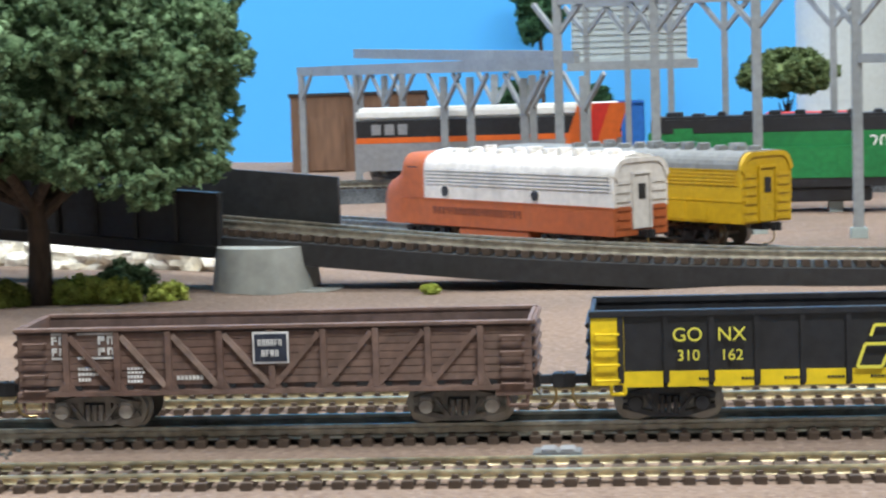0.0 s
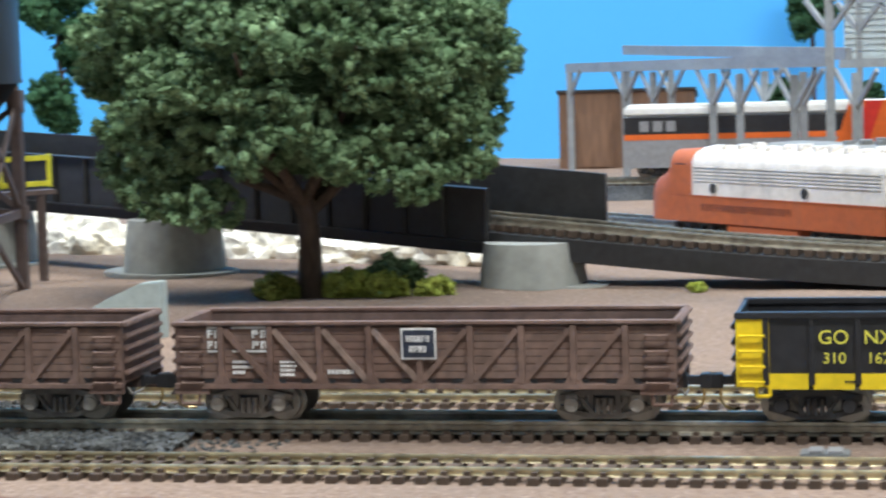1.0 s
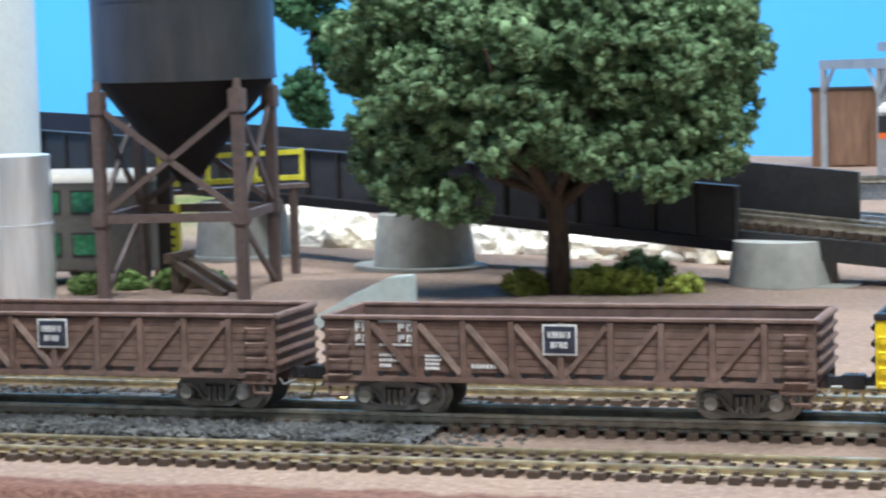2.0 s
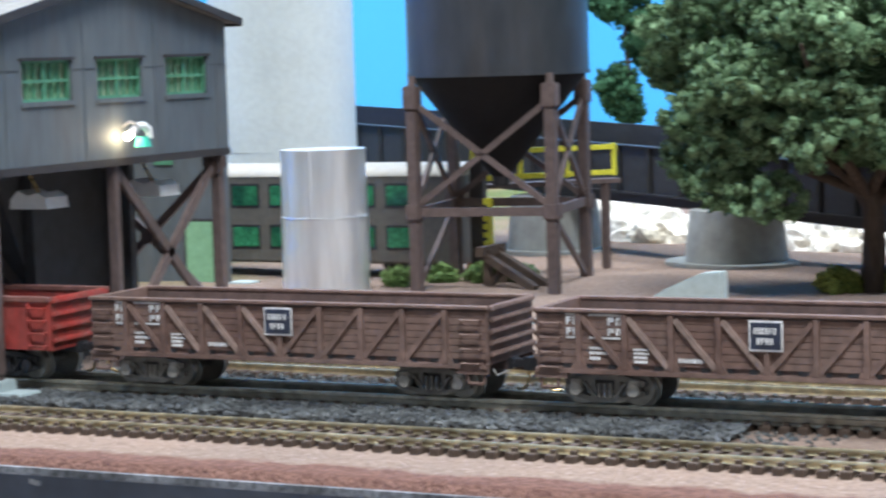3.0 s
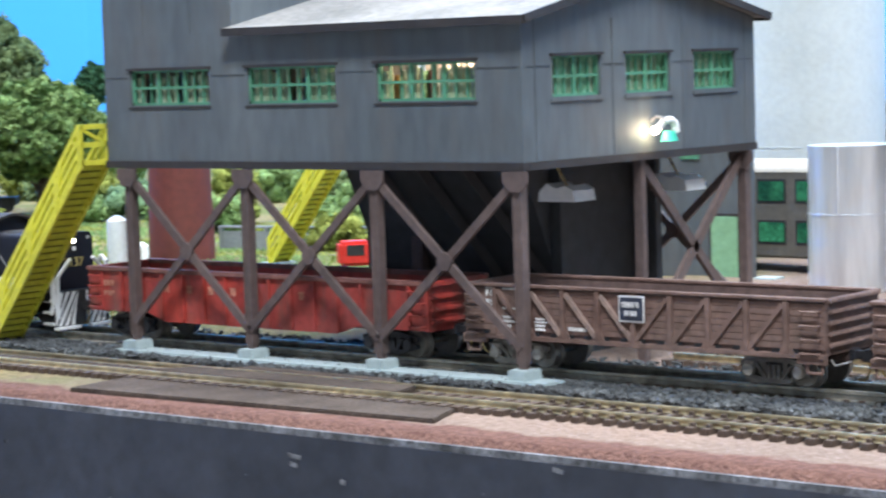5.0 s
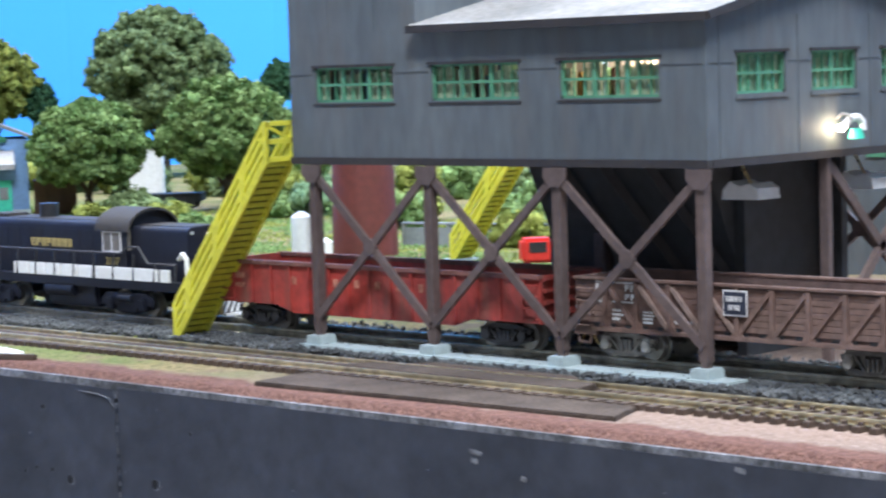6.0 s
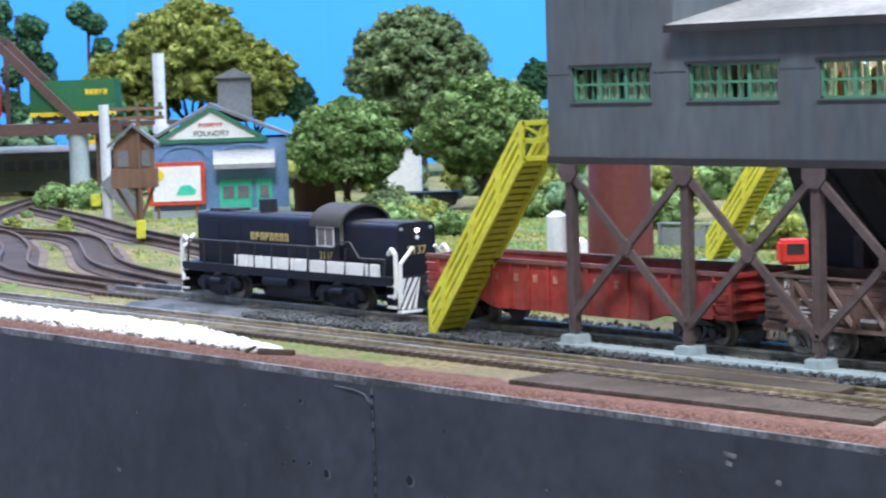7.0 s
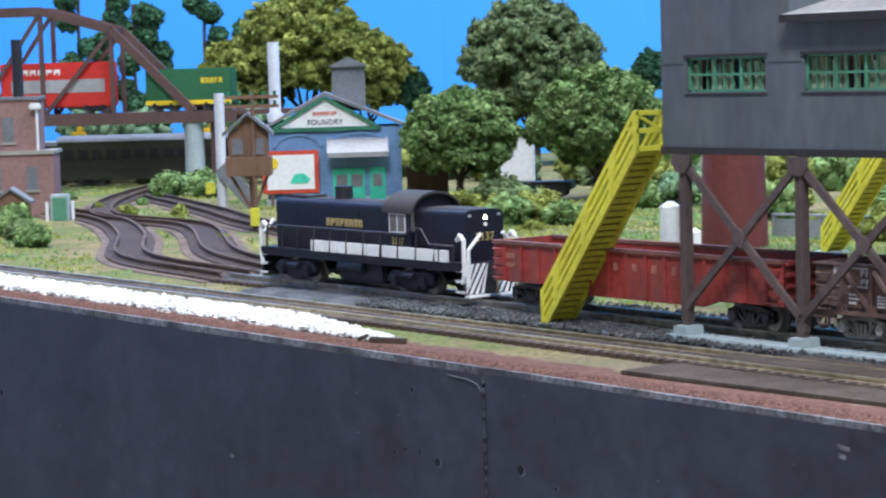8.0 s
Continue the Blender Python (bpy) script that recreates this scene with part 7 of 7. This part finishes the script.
def pickup():
    t = thing("red_truck", -432, 486, 1, "small bright red model truck behind the tower", "truck", 50)
    part("cab", box(B(), -5, 4, -4, 4, 4, 11, 0.9), TRAINRED, t)
    part("bonnet", box(B(), 3.5, 10, -4, 4, 3, 7, 0.9), TRAINRED, t)
    part("window", box(B(), -3, 2, -4.2, -3.8, 7, 10), BLACKP, t)
    part("bumper", box(B(), 9.8, 10.8, -4, 4, 2, 4), WHITE, t)
    for k in (-3, 7):
        for s in (-1, 1):
            part("wheel", tube(B(), (k, s * 3.2, 1.8), (k, s * 4.3, 1.8), 1.9, seg=16), BLACKP, t)


pickup()
ribbed_block("brick_store", -826, 606, 1, 18, 14, 15, 56, SHED, "low brown brick store beside the foundry", "building", False)
ribbed_block("white_trailer", -836, 667, 1, 15, 10, 26, 45, WHITE, "white box trailer under the trees", "trailer")
ribbed_block("blue_car", -812, 706, 1, 20, 8, 6, 50, BLUEWALL, "small blue car parked under the trees", "car")
ribbed_block("flat_wagon", -790, 640, 3, 34, 12, 5, 40, BLACKP, "black flat wagon on the siding", "wagon")


def fence():
    t = thing("low_wall", -545, 545, 1, "low pale grey panel wall behind the chimney", "wall", 12)
    for i in range(15):
        part("post", box(B(), i * 9 - 0.6, i * 9 + 0.6, -0.8, 0.8, -1, 7.6), FRAMEGREY, t)
        part("panel", box(B(), i * 9 + 0.62, i * 9 + 8.38, -0.4, 0.4, -1, 6.6, 0.1), FRAMEGREY, t)
    part("coping", box(B(), -1, 128, -1.0, 1.0, 7.6, 8.4, 0.2), FRAMEGREY, t)


fence()
spare_tree(-797, 603, 1, 51, 26, LEAF_L, 31, "round mid-green model tree beside the foundry", 150, 12)
spare_tree(-765, 655, 1, 59, 30, LEAF_L, 32, "wide mid-green model tree", 190, 13)
spare_tree(-1132, 742, 1, 110, 38, LEAF_Y, 33, "tall olive green tree behind the foundry", 170, 40)
spare_tree(-1155, 716, 1, 82, 30, LEAF_Y, 38, "lower olive tree behind the foundry", 110, 34)
spare_tree(-1105, 770, 1, 86, 26, LEAF_Y, 39, "spreading olive tree behind the foundry", 100, 34)
spare_tree(-1093, 792, 1, 61, 11, LEAF_P, 34, "small dark green tree behind the foundry", 40, 34)
spare_tree(-1049, 850, 1, 99, 41, LEAF_D, 35, "tall rounded dull green tree by the backdrop", 240, 22)
spare_tree(-1030, 925, 1, 68, 10, LEAF_P, 36, "dark green tree behind the tower", 40, 40)
for x, y, h, s, tf in ((-1251, 656, 108, 11, None), (-1240, 670, 112, 16, None), (-1231, 683, 104, 12, None), (-1223, 694, 100, 14, None),
                       (-1205, 718, 108, 13, [(-5, 104, 9), (4, 98, 8), (8, 84, 6), (7, 76, 6)]), (-1190, 738, 92, 15, [(-2, 86, 8), (2, 78, 7)])):
    poodle_tree(x, y, 1, h, s, "thin tree with separate dark green tufts", tf)
for i, (x, y, r, m) in enumerate(((-640, 470, 7, LEAF_L), (-665, 492, 9, LEAF_L), (-690, 540, 10, LEAF_Y), (-560, 540, 10, LEAF_Y), (-500, 555, 12, LEAF_Y), (-470, 560, 13, LEAF_L), (-520, 580, 14, LEAF_L), (-600, 600, 14, LEAF_L), (-850, 395, 9, LEAF_L), (-880, 400, 10, LEAF_L), (-830, 385, 7, LEAF_L), (-910, 410, 11, LEAF),
                                  (-980, 560, 12, LEAF_L), (-1000, 590, 11, LEAF_L), (-960, 570, 9, LEAF_L), (-640, 620, 16, LEAF_L), (-690, 640, 16, LEAF), (-570, 640, 16, LEAF_L), (-430, 600, 14, LEAF_L), (-740, 560, 9, LEAF_Y), (-672, 531, 11, LEAF_L), (-674, 546, 12, LEAF_Y), (-653, 542, 9, LEAF_L), (-700, 560, 12, LEAF_D), (-783, 615, 12, LEAF_D), (-775, 604, 10, LEAF_D), (-622, 628, 12, LEAF_Y), (-701, 620, 13, LEAF_L), (-740, 366, 8, LEAF_L), (-800, 387, 9, LEAF_L), (-775, 378, 7, LEAF_D), (-825, 400, 10, LEAF_L))):
    bush(x, y, r, m, "rounded green bush in the grass", 100 + i)


rng_t = random.Random(9)
for i in range(34):
    f = i / 33
    x, y = -1180 + 720 * f + rng_t.uniform(-20, 20), 720 + 130 * f + rng_t.uniform(-60, 60)
    bush(x, y, rng_t.uniform(12, 24), (LEAF_L, LEAF_D, LEAF_Y)[i % 3], "dense green shrub before the backdrop", 200 + i)
for i in range(26):
    x, y = rng_t.uniform(-1020, -620), rng_t.uniform(400, 520)
    if abs(y - (YT + max(0, (-x - 560)) * 0.33)) < 22 or abs(y - 445) < 14:
        continue
    bush(x, y, rng_t.uniform(2.5, 5), (LEAF_L, LEAF_Y)[i % 2], "small tuft of grass beside the tracks", 300 + i)


def turf():
    """Tufts of ground foam over the grass of the town, thin near the tracks and in worn patches."""
    rng = np.random.RandomState(23)
    lines = [(( -565, 344), (-650, 358), (-740, 406), (-830, 444), (-960, 474), (-1150, 544)), ((-560, 362), (-640, 385), (-760, 445), (-850, 455), (-960, 520), (-1100, 640)), ((-520, 395), (-660, 440), (-760, 470), (-840, 500), (-960, 540)), ((-400, 344), (-565, 344)), ((-400, 311), (-1150, 305))]
    way = np.array([p for ln in lines for p in [(q[0].x, q[0].y) for q in along([(*c, 0) for c in ln], 8.0)]])
    made = {0: ([], []), 1: ([], [])}
    for _ in range(52000):
        x, y = rng.uniform(-1130, -400), rng.uniform(318, 640)
        near = np.min(np.hypot(way[:, 0] - x, way[:, 1] - y))
        k = noise.noise((x * 0.02, y * 0.02, 4)) + 0.6 * noise.noise((x * 0.07, y * 0.07, 2))
        if near < 13 or k + 0.02 * (near - 20) < rng.uniform(-0.1, 0.5):
            continue
        which = 0 if noise.noise((x * 0.03, y * 0.03, 9)) > 0.0 else 1
        vs, fs = made[which]
        r = rng.uniform(0.5, 1.2)
        i = len(vs)
        a = rng.uniform(0, 6.28)
        c, s = math.cos(a) * r, math.sin(a) * r
        vs += [(x + c, y + s, 0.8), (x - s, y + c, 0.8), (x - c, y - s, 0.8), (x + s, y - c, 0.8), (x + rng.uniform(-0.5, 0.5), y + rng.uniform(-0.5, 0.5), 1.6 + r * rng.uniform(0.5, 1.2))]
        fs += [(i, i + 1, i + 4), (i + 1, i + 2, i + 4), (i + 2, i + 3, i + 4), (i + 3, i, i + 4)]
    for which, m in ((0, LEAF_L), (1, LEAF_Y)):
        me = bpy.data.meshes.new("turf")
        me.from_pydata((np.array(made[which][0]) * MM).tolist(), [], made[which][1])
        me.materials.append(m)
        tagged(new("turf", me), "green ground foam turf between the tracks" if which == 0 else "yellow-green ground foam turf between the tracks", "turf", kind="stuff")


turf()


def gravel():
    rng = np.random.RandomState(5)
    n = 13000
    base = np.array([(1, 0, 0), (-1, 0, 0), (0, 1, 0), (0, -1, 0), (0, 0, 1), (0, 0, -1)], float)
    tri = np.array([(0, 2, 4), (2, 1, 4), (1, 3, 4), (3, 0, 4), (2, 0, 5), (1, 2, 5), (3, 1, 5), (0, 3, 5)])
    vs, fs = [], []
    for i in range(n):
        f = rng.uniform()
        x = -408 - 480 * f
        w = min(1.0, (-404 - x) / 60)
        y = 286.5 + rng.uniform(0, 1) * (15.5 * w + 1)
        q = np.array(Euler(rng.uniform(0, 6.28, 3)).to_matrix())
        vs.append((base * rng.uniform(0.35, 0.95, 3)) @ q + np.array([x, y, 1.9 + rng.uniform(-0.4, 0.9)]))
        fs.append(tri + 6 * i)
    me = bpy.data.meshes.new("gravel")
    me.from_pydata((np.concatenate(vs) * MM).tolist(), [], np.concatenate(fs).tolist())
    me.materials.append(GRAVEL)
    tagged(new("gravel", me), "heap of white gravel along the layout edge", "gravel", kind="stuff")


gravel()


def timber():
    t = thing("timber_baulk", -408, 286.5, 1.4, "short dark brown timber lying at the end of the gravel", "timber", 22)
    part("baulk", box(B(), -4, 5.5, -0.8, 0.8, 0, 1.4, 0.25), TIE, t)
    part("splinter", beam(B(), (-5, 0.6, 1.6), (-8, 1.4, 0.4), 0.7, 0.7), TIE, t)


timber()


def ballast_stones():
    rng = np.random.RandomState(15)
    base = np.array([(1, 0, 0), (-1, 0, 0), (0, 1, 0), (0, -1, 0), (0, 0, 1), (0, 0, -1)], float)
    tri = np.array([(0, 2, 4), (2, 1, 4), (1, 3, 4), (3, 0, 4), (2, 0, 5), (1, 2, 5), (3, 1, 5), (0, 3, 5)])
    vs, fs = [], []
    for i in range(15000):
        x = -96 - 380 * rng.uniform() ** 1.05
        y = rng.uniform(320.5, 336.5) if i % 3 else rng.uniform(337, 366)
        thin = min(1.0, (-90 - x) / 40)
        if rng.uniform() > thin or abs(abs(y - YT) - 4.75) < 1.2:
            continue
        q = np.array(Euler(rng.uniform(0, 6.28, 3)).to_matrix())
        z = 1.3 if y < 324 else 2.55
        if x > -112:
            z = 1.3
        vs.append((base * rng.uniform(0.3, 0.8, 3)) @ q + np.array([x, y, z + rng.uniform(-0.4, 0.35)]))
        fs.append(tri + 6 * len(fs))
    me = bpy.data.meshes.new("ballast_stones")
    me.from_pydata((np.concatenate(vs) * MM).tolist(), [], np.concatenate(fs).tolist())
    me.materials.append(STONES)
    tagged(new("ballast_stones", me), "loose dark grey ballast stones along the track", "ballast", kind="stuff")


ballast_stones()


def switch_machine(x, y):
    t = thing("switch_machine", x, y, 1.4, "small grey switch machine box beside the track", "switch machine")
    part("case", box(B(), -3.6, 3.6, -2.4, 2.4, -0.4, 0.6, 0.2), SLATE, t)
    for k in (-2.4, 0.4):
        part("lid", box(B(), k, k + 2.2, -1.9, 1.9, 0.6, 1.0, 0.15), GALV, t)


switch_machine(-13.5, 328.5)


# ---- motion of the train ----
def motions():
    way = [(0.0, 0.0), (0.5, -9.5), (1.0, -18.2), (1.5, -26.8), (2.0, -34.9), (2.5, -43.0), (3.0, -52.0), (3.5, -61.0), (4.0, -69.9), (4.5, -79.0), (5.0, -87.2),
           (5.5, -96.0), (6.0, -105.0), (6.5, -114.0), (7.0, -122.9), (7.5, -131.2), (8.0, -140.5)]
    for ob, x in ((car_b, S0["wood_b"]), (car_a, S0["wood_a"]), (car_red, S0["red"]), (car_black, S0["black"]), (loco, S0["loco"])):
        walk(ob, [(t, pose((x + d) * MM, YT * MM, RAILTOP * MM)) for t, d in way])


motions()
